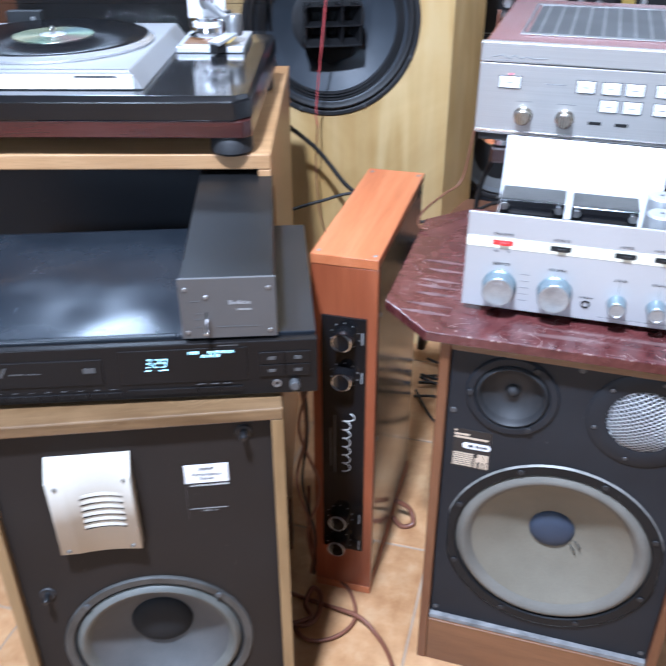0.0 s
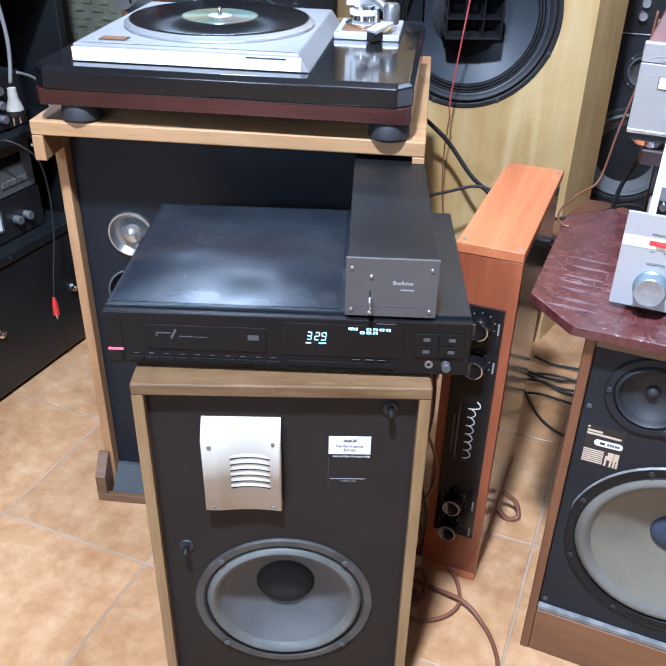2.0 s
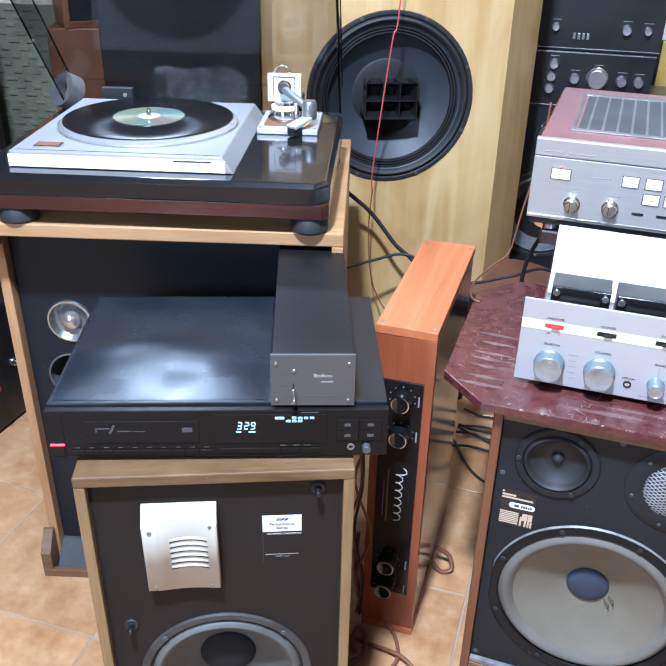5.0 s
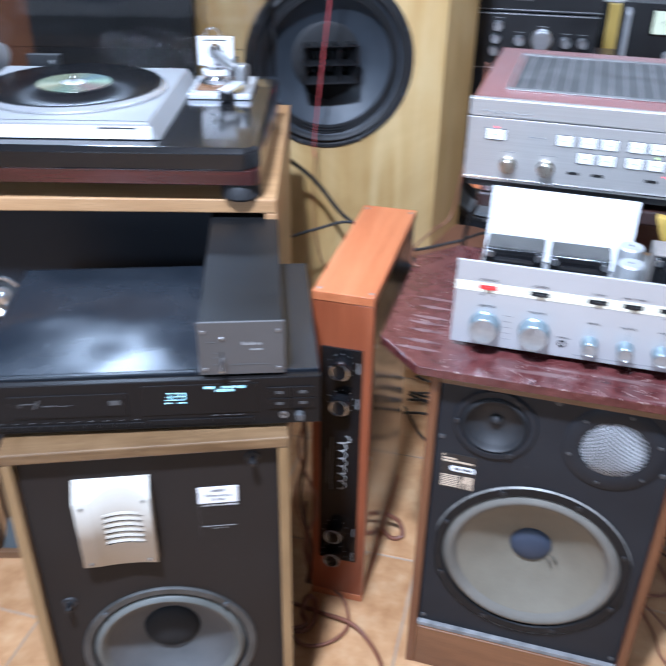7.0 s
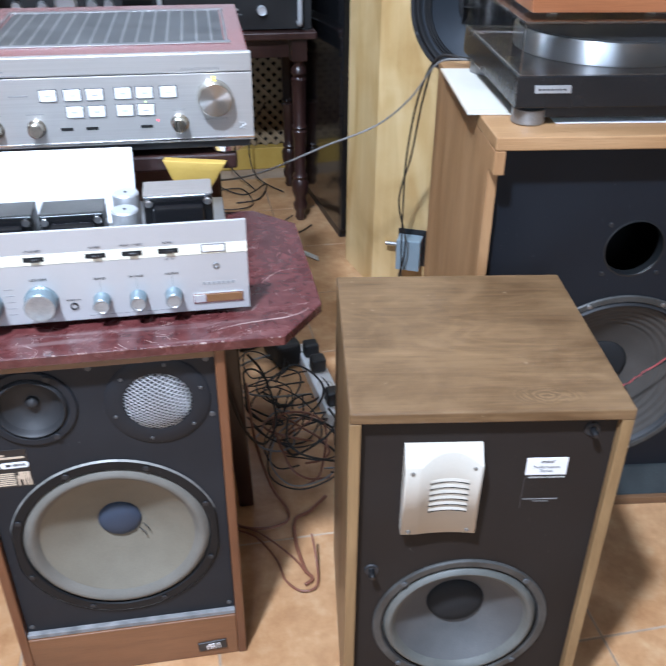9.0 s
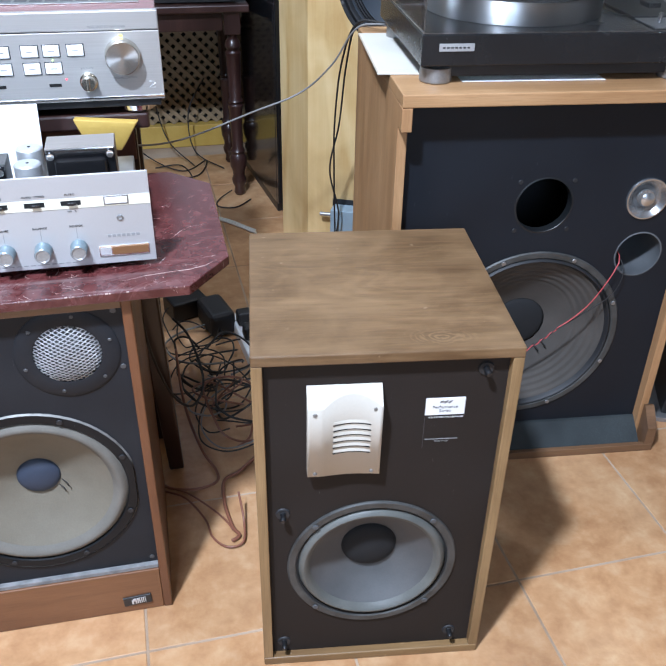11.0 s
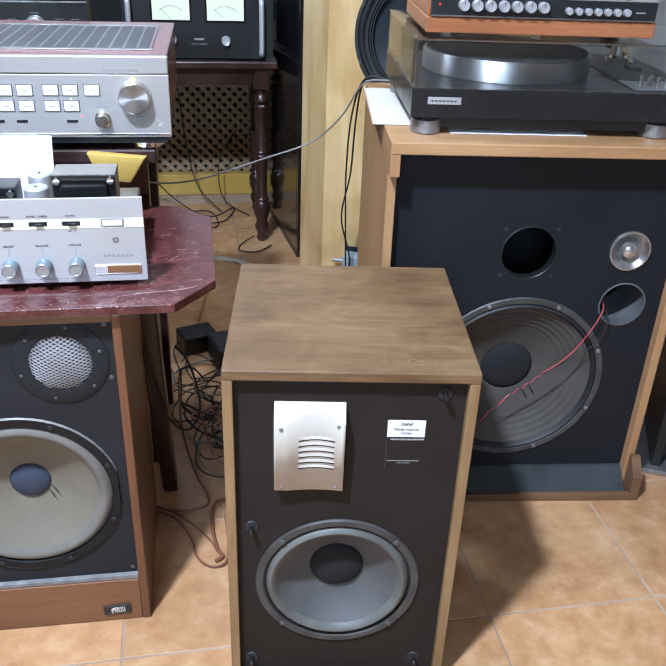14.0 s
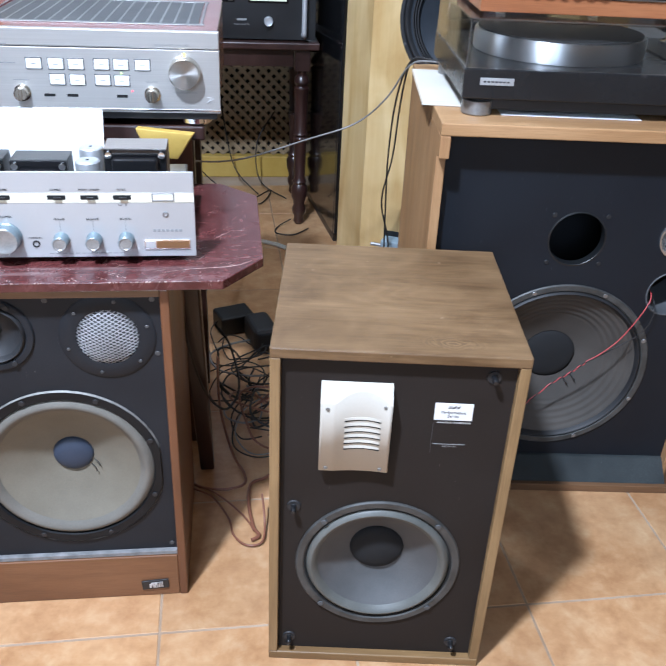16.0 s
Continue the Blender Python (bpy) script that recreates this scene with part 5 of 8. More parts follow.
# ---- marbled table ----
def marbled_table(m):
    t = thing("marbled_table", "octagonal table with scratched dark red marbled top", "table", m)
    x0, x1, y0, y1, c = -0.093, 0.486, 1.043, 1.462, 0.066
    plan = [(x0 + c, y0), (x1 - c + 0.0055, y0), (x1, y0 + c + 0.012), (x1, y1 - c), (x1 - c, y1), (x0 + c, y1), (x0, y1 - c), (x0, y0 + c)]
    part("table_top", prism(plan, 0.618, 0.632, 0.0012), "marble", t, "marbled laminate board with pale chipped edges")
    # scratches, chips and rubbed streaks in the laminate
    wear = random.Random(17)
    marks, rubs = bmesh.new(), bmesh.new()

    def stroke(bm, line, wide, z=0.63225):
        pts = [Vector((px, py, 0)) for px, py in line]
        rows = []
        for i, p in enumerate(pts):
            way = (pts[min(i + 1, len(pts) - 1)] - pts[max(i - 1, 0)]).normalized()
            half = wide * (0.5 if 0 < i < len(pts) - 1 else 0.15)
            side = Vector((-way.y, way.x, 0)) * half
            rows.append((bm.verts.new((*(p + side).xy, z)), bm.verts.new((*(p - side).xy, z))))
        for a, b in zip(rows, rows[1:]):
            bm.faces.new((a[0], a[1], b[1], b[0]))

    for k in range(380):
        px, py = wear.uniform(x0 + 0.015, x1 - 0.015), y0 + 0.006 + (wear.random() ** 1.6) * 0.33
        if abs(px - x0) + abs(py - y0) < c + 0.02 or abs(px - x1) + abs(py - y0) < c + 0.03 or (0.02 < px < 0.375 and py > 1.125):
            continue
        turn, length = wear.choice((wear.gauss(0.5, 0.5), wear.gauss(-0.7, 0.4), wear.uniform(0, 3.14))), wear.choice((0.002, 0.003, 0.005, 0.008, 0.012, 0.020))
        bend = wear.uniform(-0.12, 0.12) * length
        dx, dy = math.cos(turn) * length / 2, math.sin(turn) * length / 2
        stroke(marks, [(px - dx, py - dy), (px - bend * math.sin(turn), py + bend * math.cos(turn)), (px + dx, py + dy)], wear.uniform(0.0004, 0.0010))
    stroke(marks, [(0.335, 1.072), (0.372, 1.083), (0.402, 1.087), (0.430, 1.090), (0.452, 1.098), (0.468, 1.112)], 0.0016)
    stroke(marks, [(0.408, 1.19), (0.425, 1.215), (0.440, 1.228), (0.463, 1.232)], 0.0010)
    for k in range(7):
        py = 1.085 + k * 0.026 + wear.uniform(-0.006, 0.006)
        stroke(rubs, [(-0.062 + wear.uniform(-0.01, 0.01), py), (-0.035, py - 0.001), (-0.003, py - 0.002)], 0.0095)
    for k in range(26):
        px, wide = wear.uniform(x0 + c, x1 - c), wear.uniform(0.0008, 0.0035)
        box(px, px + wide, y0 - 0.0003, y0 + 0.0010, 0.6305, 0.6322, 0, bm=marks)
    tagged(part("scratch_layer", marks, "scratch_pale", t, "pale scratches and chips"), kind="stuff")
    tagged(part("rub_mark", rubs, "rub_grey", t, "dull rubbed streaks"), kind="stuff")
    for lx, ly, kx, ky in ((0.045, 1.385, -0.02, 0.03), (0.348, 1.385, 0.028, 0.035), (0.19, 1.415, 0.0, 0.03)):
        leg = bmesh.new()
        ring_lo, ring_hi = [], []
        for sx, sy in ((-1, -1), (1, -1), (1, 1), (-1, 1)):
            ring_hi.append(leg.verts.new((lx + sx * 0.024, ly + sy * 0.024, 0.6178)))
            ring_lo.append(leg.verts.new((lx + kx + sx * 0.015, ly + ky + sy * 0.015, 0.0)))
        leg.faces.new(ring_hi), leg.faces.new(ring_lo[::-1])
        for i in range(4):
            j = (i + 1) % 4
            leg.faces.new((ring_lo[i], ring_lo[j], ring_hi[j], ring_hi[i]))
        bmesh.ops.recalc_face_normals(leg, faces=leg.faces[:])
        bmesh.ops.bevel(leg, geom=leg.edges[:], offset=0.004, segments=2, profile=0.5, affect="EDGES")
        part("leg", leg, "table_wood", t, "dark tapered wooden leg")
    return t


marbled_table(UP)


# ---- valve amplifier with bare transformers ----
def knob(parent, x, z, y, r1, r2, length, body="knob_blue", cap="knob_cap"):
    k = part("knob", lathe([(0, 0), (r1, 0), (r1, 0.002), (r2, 0.004), (r2, length - 0.001), (r2 - 0.001, length)], at(x, y, z, FRONT), 32), body, parent)
    part("knob_face", lathe([(r2 - 0.001, length - 0.0008), (r2 - 0.001, length + 0.0006), (r2 * 0.8, length + 0.0006), (r2 * 0.72, length - 0.0002), (0, length - 0.0002)], at(x, y, z, FRONT), 32), cap, k)
    return k


def valve_amp(m):
    t = thing("valve_amplifier", "silver-fronted valve amplifier with bare black transformers, on the marbled table", "amplifier", m)
    z0, z1, w = 0.641, 0.769, 0.1895
    face = part("front_plate", box(-w, w, 0, 0.004, z0, z1, 0.0006), "panel_grey", t, "plain silver-grey front plate")
    part("cream_band", box(-w + 0.0002, w - 0.0002, -0.0006, 0.001, 0.7245, 0.7385, 0.0002), "cream_strip", face, "cream band across the front")
    part("chassis", box(-0.17, 0.17, 0.0045, 0.24, 0.650, 0.705, 0.002), "dull_metal", t, "plain grey steel chassis")
    for sx in (-0.14, 0.14):
        for sy in (0.03, 0.21):
            part("foot", rod(0.010, 0.0178, at(sx, sy, 0.6325), 16), "rubber_black", t)
    for x, mat in ((-0.145, "red_plastic"), (-0.076, "plastic_black"), (-0.001, "plastic_black"), (0.044, "plastic_black"), (0.089, "plastic_black")):
        sl = part("slide_switch", box(x - 0.0125, x + 0.0125, -0.0012, 0.001, 0.7290, 0.7355, 0.0004), "mesh_black" if mat != "red_plastic" else mat, face)
        part("slider", box(x - 0.004, x + 0.007, -0.0042, -0.001, 0.7295, 0.7335, 0.0006), mat, sl)
    part("rocker_frame", box(0.130, 0.162, -0.0012, 0.001, 0.7260, 0.7385, 0.0004), "dull_metal", face)
    part("power_rocker", box(0.132, 0.160, -0.0022, 0.001, 0.7280, 0.7365, 0.0006), "white", face)
    for x in (-0.144, -0.076):
        knob(face, x, 0.6735, -0.0002, 0.0215, 0.0195, 0.021)
    for x in (-0.001, 0.0450, 0.0905):
        knob(face, x, 0.6685, -0.0002, 0.0115, 0.0105, 0.020)
    part("socket", lathe([(0.0032, -0.003), (0.0034, 0.001), (0.0052, 0.0012), (0.0055, 0)], at(-0.037, 0, 0.662, FRONT), 18), "plastic_black", face)
    part("pilot_lamp", lathe([(0.0045, 0), (0.0045, 0.001), (0.0028, 0.0015), (0.0022, -0.001), (0, -0.001)], at(0.148, 0, 0.7065, FRONT), 18), "dull_metal", face)
    fr = part("name_frame", box(0.1155, 0.1815, -0.0016, 0.001, 0.6525, 0.6675, 0.0005), "chrome", face, "chrome framed name plate")
    part("name_plate", box(0.133, 0.180, -0.0022, -0.001, 0.6545, 0.6655, 0.0003), "brown_plate", fr)
    part("maker_mark", box(0.1170, 0.1315, -0.0022, -0.001, 0.6545, 0.6655, 0.0003), "silver_satin", fr)
    pr = bmesh.new()
    for body, size, x, zz in (("PARLANTES", 0.0050, -0.145, 0.7435), ("NO", 0.004, -0.152, 0.7205), ("SI", 0.004, -0.137, 0.7205), ("SELECTOR", 0.0055, -0.144, 0.7035), ("VOLUMEN", 0.0055, -0.076, 0.7035), ("GRAVES", 0.0048, -0.001, 0.6995), ("BALANCE", 0.0048, 0.045, 0.6995), ("AGUDOS", 0.0048, 0.0905, 0.6995), ("LOUDNESS", 0.0046, -0.076, 0.7435), ("RUMBLE", 0.0046, -0.001, 0.7435), ("MONO   STEREO", 0.0044, 0.044, 0.7435), ("FILTRO", 0.0046, 0.089, 0.7435), ("AURICULAR", 0.0038, -0.037, 0.6715), ("NO    SI", 0.004, 0.089, 0.7205)):
        letters(body, size * 0.86, x, -0.0004, zz, bm=pr)
    part("writing", pr, "print_black", face, "small black lettering")
    pr = bmesh.new()
    for x in (-0.001, 0.045, 0.0905):
        box(x - 0.0003, x + 0.0003, -0.0004, 0.0002, 0.6815, 0.6965, 0, bm=pr)
    for k in range(7):
        box(0.129 + k * 0.0062, 0.1335 + k * 0.0062, -0.0004, 0.0002, 0.6795, 0.6835, 0, bm=pr)
    for k in range(5):
        box(-0.1195, -0.1080, -0.0004, 0.0002, 0.6920 - k * 0.009, 0.6930 - k * 0.009, 0, bm=pr)
    for k in range(12):
        box(-0.02 + k * 0.009, -0.0135 + k * 0.009, -0.0004, 0.0002, 0.6465, 0.6477, 0, bm=pr)
    part("print", pr, "print_grey", face)
    # transformers
    for x0, x1, top, y0, dd, lam in ((-0.158, -0.078, 0.773, 0.034, 0.072, "gasket"), (-0.070, 0.010, 0.771, 0.036, 0.072, "gasket"), (0.062, 0.151, 0.789, 0.034, 0.078, "lamination")):
        tr = part("transformer", box(x0, x1, y0 + 0.014, y0 + dd - 0.014, 0.7055, top, 0.001), lam, t, "iron transformer with black end bells")
        part("end_bell", box(x0 + 0.011, x1 - 0.011, y0, y0 + 0.0112, 0.708, top - 0.011, 0.009, 4), "gloss_black", tr)
        part("rear_bell", box(x0 + 0.011, x1 - 0.011, y0 + dd - 0.0112, y0 + dd, 0.708, top - 0.011, 0.009, 4), "gloss_black", tr)
        part("flange", box(x0 + 0.0005, x1 - 0.0005, y0 + 0.0105, y0 + 0.0138, 0.706, top - 0.0015, 0.001), "gloss_black", tr)
        for bx in (x0 + 0.007, x1 - 0.007):
            part("bolt", rod(0.0052, 0.005, at(bx, y0 + 0.0107, top - 0.009, FRONT), 14), "chrome", tr)
    for cy, ch in ((0.060, 0.062), (0.100, 0.070)):
        can = part("capacitor_can", rod(0.0178, ch, at(0.0365, cy, 0.7055), 32, 0.002), "can_alu", t, "round aluminium capacitor can")
        part("vent", rod(0.0022, 0.0008, at(0.0365, cy, 0.7055 + ch), 12), "mesh_black", can)
    part("clip", box(-0.0775, -0.0710, 0.046, 0.052, 0.7055, 0.742, 0.001), "white", t)
    part("clip", box(0.0125, 0.0215, 0.040, 0.046, 0.7055, 0.748, 0.001), "white", t)
    return t


valve_amp(pose(0.197, 1.1115, 0, 0, 0, 0))
sheet = box(-0.108, 0.104, -0.001, 0.001, 0, 0.106, 0.0008)
solo("paper_card", sheet, "paper", "blank white card leaning behind the transformers", "card", at(0.138, 1.272, 0.7065) @ Matrix.Rotation(radians(-14), 4, "X") @ Matrix.Rotation(radians(0.5), 4, "Y"))


# ---- integrated amplifier on a stool behind ----
def integrated(m):
    t = thing("integrated_amplifier", "champagne silver integrated amplifier in a glossy red wooden case", "amplifier", m)
    w, z0, z1, d = 0.2265, 0.776, 0.909, 0.42
    part("case", box(-w + 0.002, w - 0.002, 0.012, d, z0 + 0.002, z1 - 0.003, 0.003), "red_case", t, "glossy red wooden case")
    face = part("front_plate", box(-w, w, 0, 0.0118, z0, 0.8795, 0.001), "front_silver", t, "brushed silver front plate")
    part("upper_plate", box(-w, w, -0.0012, 0.0118, 0.8808, z1, 0.0018), "front_silver", t)
    part("lower_lip", box(-w, w, -0.0016, 0.001, 0.7795, 0.7820, 0.0004), "chrome", face)
    part("base", box(-w + 0.006, w - 0.006, 0.006, d - 0.01, 0.764, 0.7755, 0.001), "plastic_black", t)
    for sx in (-0.188, 0.182):
        for sy in (0.035, 0.36):
            ft = part("foot", lathe([(0, 0), (0.024, 0), (0.029, 0.004), (0.030, 0.0118), (0, 0.0118)], at(sx, sy, 0.7522), 28), "chrome", t, "chrome disc foot")
    # slotted grille let into the top
    gr = box(-0.170, 0.190, 0.09, 0.35, 0.9062, 0.9074, 0.0003)
    gp = part("top_grille", gr, "basket", t, "black slotted ventilation grille")
    part("grille_frame", box(-0.180, 0.200, 0.075, 0.0885, 0.9062, 0.9078, 0.0004), "dull_metal", gp)
    part("grille_frame", box(-0.180, 0.200, 0.3515, 0.365, 0.9062, 0.9078, 0.0004), "dull_metal", gp)
    for k in range(17):
        x = -0.180 + k * 0.0233
        part("grille_bar", box(x, x + 0.0042, 0.089, 0.351, 0.9066, 0.9078, 0.0003), "dull_metal", gp)
    for x, zz in ((-0.181, 0.8535), (-0.0735, 0.8535), (-0.0385, 0.8535), (-0.0065, 0.8535), (0.0345, 0.8540), (0.0655, 0.8540), (0.1005, 0.8540), (-0.0385, 0.8285), (-0.0065, 0.8285), (0.0345, 0.8285), (0.0655, 0.8285)):
        hw = 0.0148 if x < -0.15 else 0.0120
        pb = part("push_button", box(x - hw, x + hw, -0.0030, 0.001, zz - 0.0082, zz + 0.0082, 0.0012), "white", face, "white square push button")
        part("surround", box(x - hw - 0.0012, x + hw + 0.0012, -0.0008, 0.0006, zz - 0.0094, zz + 0.0094, 0.0004), "print_black", pb)
        part("print", box(x - 0.0045, x + 0.0045, -0.0034, -0.0029, zz - 0.0007, zz + 0.0005, 0), "knob_cap", pb)
        if abs(x - 0.0655) < 0.001 and zz < 0.84:
            part("lamp", box(x - 0.001, x + 0.001, -0.0012, 0.0, zz + 0.0108, zz + 0.0128, 0), "glow_green", pb)
        if x < -0.15:
            part("lamp", box(x - 0.002, x + 0.002, -0.0012, 0.0, zz + 0.0106, zz + 0.0122, 0), "glow_red", pb)
    vol = part("volume_knob", lathe([(0, 0), (0.0262, 0), (0.0268, 0.003), (0.0255, 0.018), (0.0245, 0.0205), (0.0236, 0.0210)], at(0.169, -0.0002, 0.844, FRONT), 48), "gold_knob", face, "large silver volume knob")
    vf = part("volume_face", lathe([(0.0237, 0.0206), (0.0236, 0.0211), (0, 0.0211)], UP, 48), "spun", vol)
    vf.matrix_local = at(0.169, -0.0002, 0.844, FRONT)
    part("volume_lamp", box(0.1665, 0.1715, -0.0012, 0.0, 0.8712, 0.8742, 0.0004), "glow_yellow", face, "lit yellow mark")
    for x in (-0.157, -0.097, 0.114):
        kb = part("small_knob", lathe([(0, 0), (0.0135, 0), (0.0135, 0.002), (0.0112, 0.004), (0.0108, 0.017), (0.0095, 0.018), (0, 0.018)], at(x, -0.0002, 0.8065, FRONT), 28), "gold_knob", face)
        part("pointer", box(x - 0.0025, x + 0.0025, -0.0215, -0.004, 0.7965, 0.8165, 0.001), "gold_knob", kb)
    for x in (-0.054, -0.017, 0.064):
        part("slot_switch", box(x - 0.009, x + 0.009, -0.0010, 0.001, 0.8005, 0.8052, 0.0005), "mesh_black", face)
    part("peak_lamp", rod(0.0014, 0.0012, at(0.0815, 0, 0.8115, FRONT), 10), "glow_red", face)
    pr = bmesh.new()
    letters("INTEGRATED AMPLIFIER", 0.0052, 0.150, -0.0015, 0.8865, bm=pr)
    letters("VOLUME CONTROL", 0.0042, 0.169, -0.0003, 0.8105, bm=pr)
    letters("BALANCE", 0.0042, 0.114, -0.0003, 0.8265, bm=pr)
    for x, a in ((-0.157, 0.022), (-0.097, 0.026)):
        box(x - a / 2, x + a / 2, -0.0004, 0.0002, 0.8262, 0.8274, 0, bm=pr)
    box(-0.130, -0.102, -0.0004, 0.0002, 0.8530, 0.8545, 0, bm=pr)
    part("writing", pr, "print_grey", face)
    wm = tube([(-0.210, -0.0014, 0.8880), (-0.196, -0.0014, 0.8905), (-0.185, -0.0014, 0.8870), (-0.178, -0.0014, 0.8915), (-0.170, -0.0014, 0.8875), (-0.160, -0.0014, 0.8900), (-0.150, -0.0014, 0.8880), (-0.130, -0.0014, 0.8895)], 0.0007, 5, 6)
    box(-0.200, -0.112, -0.0015, -0.0010, 0.8832, 0.8842, 0, bm=wm)
    part("word_mark", wm, "print_grey", t)
    zm = tube([(0.2045, -0.0004, 0.8035), (0.2125, -0.0004, 0.8035), (0.2045, -0.0004, 0.7940), (0.2135, -0.0004, 0.7940)], 0.0007, 5, 1, None, True)
    tube([(0.2060, -0.0004, 0.7955), (0.2150, -0.0004, 0.8010)], 0.0006, 5, 1, zm, True)
    part("emblem", zm, "white", face)
    return t


integrated(pose(0.1982, 1.4035, 0.002, 0, 0, -1.0))


def stool(m):
    t = thing("wooden_stool", "dark brown wooden stool under the integrated amplifier", "stool", m)
    part("seat", box(-0.205, 0.195, 0.0, 0.40, 0.728, 0.754, 0.004), "table_wood", t)
    part("apron", box(-0.17, 0.165, 0.10, 0.118, 0.640, 0.7278, 0.002), "leather_brown", t)
    for sx in (-0.165, 0.150):
        for sy in (0.12, 0.36):
            part("leg", box(sx - 0.018, sx + 0.018, sy - 0.018, sy + 0.018, 0.0, 0.7278, 0.003), "table_wood", t)
    return t


stool(pose(0.202, 1.412, 0, 0, 0, -1.0))


# ---- silver turntable on the oak speaker ----
def turntable(m):
    t = thing("turntable", "silver direct-drive turntable in a glossy black plinth with rosewood base", "turntable", m)
    w, d = 0.270, 0.425
    base = part("plinth_base", prism([(-w - 0.001, 0.002), (w - 0.012, 0.002), (w - 0.001, 0.014), (w - 0.001, d), (-w - 0.011, d), (-w - 0.011, 0.014)], 0.027, 0.0505, 0.0015), "rosewood_x", t, "dark red rosewood lower plinth")
    cut = 0.022
    bm = bmesh.new()
    lo, hi, c = 0.051, 0.083, 0.007
    for z, k in ((lo, 0.0), (hi - c, 0.0), (hi, c)):
        for x, y in ((-w - 0.012 + cut, k), (w - cut, k), (w - k, cut), (w - k, d), (-w - 0.012 + k, d), (-w - 0.012 + k, cut)):
            bm.verts.new((x, y, z))
    bm.verts.ensure_lookup_table()
    for r in range(2):
        for i in range(6):
            j = (i + 1) % 6
            bm.faces.new([bm.verts[q] for q in (r * 6 + i, r * 6 + j, r * 6 + 6 + j, r * 6 + 6 + i)])
    bm.faces.new([bm.verts[q] for q in range(12, 18)]), bm.faces.new([bm.verts[q] for q in range(5, -1, -1)])
    bmesh.ops.recalc_face_normals(bm, faces=bm.faces[:])
    bmesh.ops.bevel(bm, geom=bm.edges[:], offset=0.0015, segments=2, profile=0.5, affect="EDGES")
    top = part("plinth_top", bm, "gloss_black", t, "glossy black upper plinth")
    for sx in (-0.222, 0.238):
        for sy in (0.032, d - 0.05):
            part("foot", lathe([(0, 0), (0.026, 0), (0.030, 0.004), (0.029, 0.020), (0.024, 0.0268), (0, 0.0268)], at(sx, sy, 0.0003), 36), "rubber_black", t, "black rubber foot")
    # motor unit: slanted front and right faces
    deck = bmesh.new()
    x0, x1, y0, y1, z0, z1 = -0.2275, 0.1120, 0.036, 0.390, 0.0833, 0.1078
    low = [deck.verts.new(v) for v in ((x0, y0, z0), (x1 + 0.010, y0, z0), (x1 + 0.010, y1, z0), (x0, y1, z0))]
    high = [deck.verts.new(v) for v in ((x0 + 0.002, y0 + 0.003, z1), (x1 - 0.008, y0 + 0.003, z1), (x1 - 0.008, y1, z1), (x0 + 0.002, y1, z1))]
    deck.faces.new(high), deck.faces.new(low[::-1])
    for i in range(4):
        j = (i + 1) % 4
        deck.faces.new((low[i], low[j], high[j], high[i]))
    bmesh.ops.recalc_face_normals(deck, faces=deck.faces[:])
    bmesh.ops.bevel(deck, geom=deck.edges[:], offset=0.002, segments=2, profile=0.5, affect="EDGES")
    unit = part("motor_unit", deck, "deck_silver", t, "satin silver motor unit")
    part("front_strip", box(x0 + 0.001, x1 - 0.003, y0 - 0.0012, y0 + 0.0035, z0 + 0.001, z0 + 0.0195, 0.0005), "white", unit)
    part("panel_line", box(-0.214, x1 - 0.012, y0 + 0.0105, y0 + 0.0120, z1 - 0.0005, z1 + 0.0004, 0), "print_black", unit)
    part("name_bar", box(0.030, 0.088, y0 - 0.0016, y0, z0 + 0.0165, z0 + 0.0188, 0), "print_black", unit)
    pb = part("start_button", box(-0.194, -0.152, 0.058, 0.080, z1 - 0.001, z1 + 0.0035, 0.001), "chrome", unit)
    part("button_face", box(-0.191, -0.155, 0.061, 0.078, z1 + 0.0030, z1 + 0.0042, 0.0005), "brown_plate", pb)
    px, py = -0.055, 0.226
    pl = part("platter", lathe([(0, z1 + 0.0005), (0.151, z1 + 0.0005), (0.152, z1 + 0.004), (0.146, z1 + 0.0085), (0.144, z1 + 0.0090), (0, z1 + 0.0090)], at(px, py, 0), 72), "platter", t, "bevelled aluminium platter")
    rec = part("record", lathe([(0, z1 + 0.0092), (0.1430, z1 + 0.0092), (0.1435, z1 + 0.0105), (0.1420, z1 + 0.0112), (0.062, z1 + 0.0110), (0, z1 + 0.0110)], UP, 72), "record", pl, "black vinyl record")
    rec.location = (px, py, 0)
    part("disc", lathe([(0.0075, z1 + 0.0112), (0.0075, z1 + 0.0122), (0.020, z1 + 0.0124), (0.060, z1 + 0.0124), (0.0605, z1 + 0.0112)], UP, 64), "disc", rec, "shiny disc at the centre with a painted rainbow sheen")
    part("disc_hub", lathe([(0.0045, z1 + 0.0124), (0.0190, z1 + 0.0127), (0.0195, z1 + 0.0124)], UP, 40), "silver_satin", rec)
    part("spindle", lathe([(0.0035, z1 + 0.011), (0.0035, z1 + 0.022), (0.002, z1 + 0.025), (0, z1 + 0.0255)], at(px, py, 0), 16), "chrome", pl)
    # tonearm
    bx0, bx1, by0, by1, bz = 0.124, 0.232, 0.268, 0.400, 0.0833
    ab = part("arm_board", box(bx0, bx1, by0, by1, bz, bz + 0.010, 0.0015), "silver_satin", t, "silver tonearm board")
    part("arm_inlay", prism([(bx0 + 0.010, by0 + 0.020), (bx0 + 0.066, by0 + 0.020), (bx0 + 0.080, by0 + 0.045), (bx0 + 0.080, by1 - 0.012), (bx0 + 0.010, by1 - 0.012)], bz + 0.0102, bz + 0.0118, 0.0004), "brown_plate", ab, "reddish brown leather inlay")
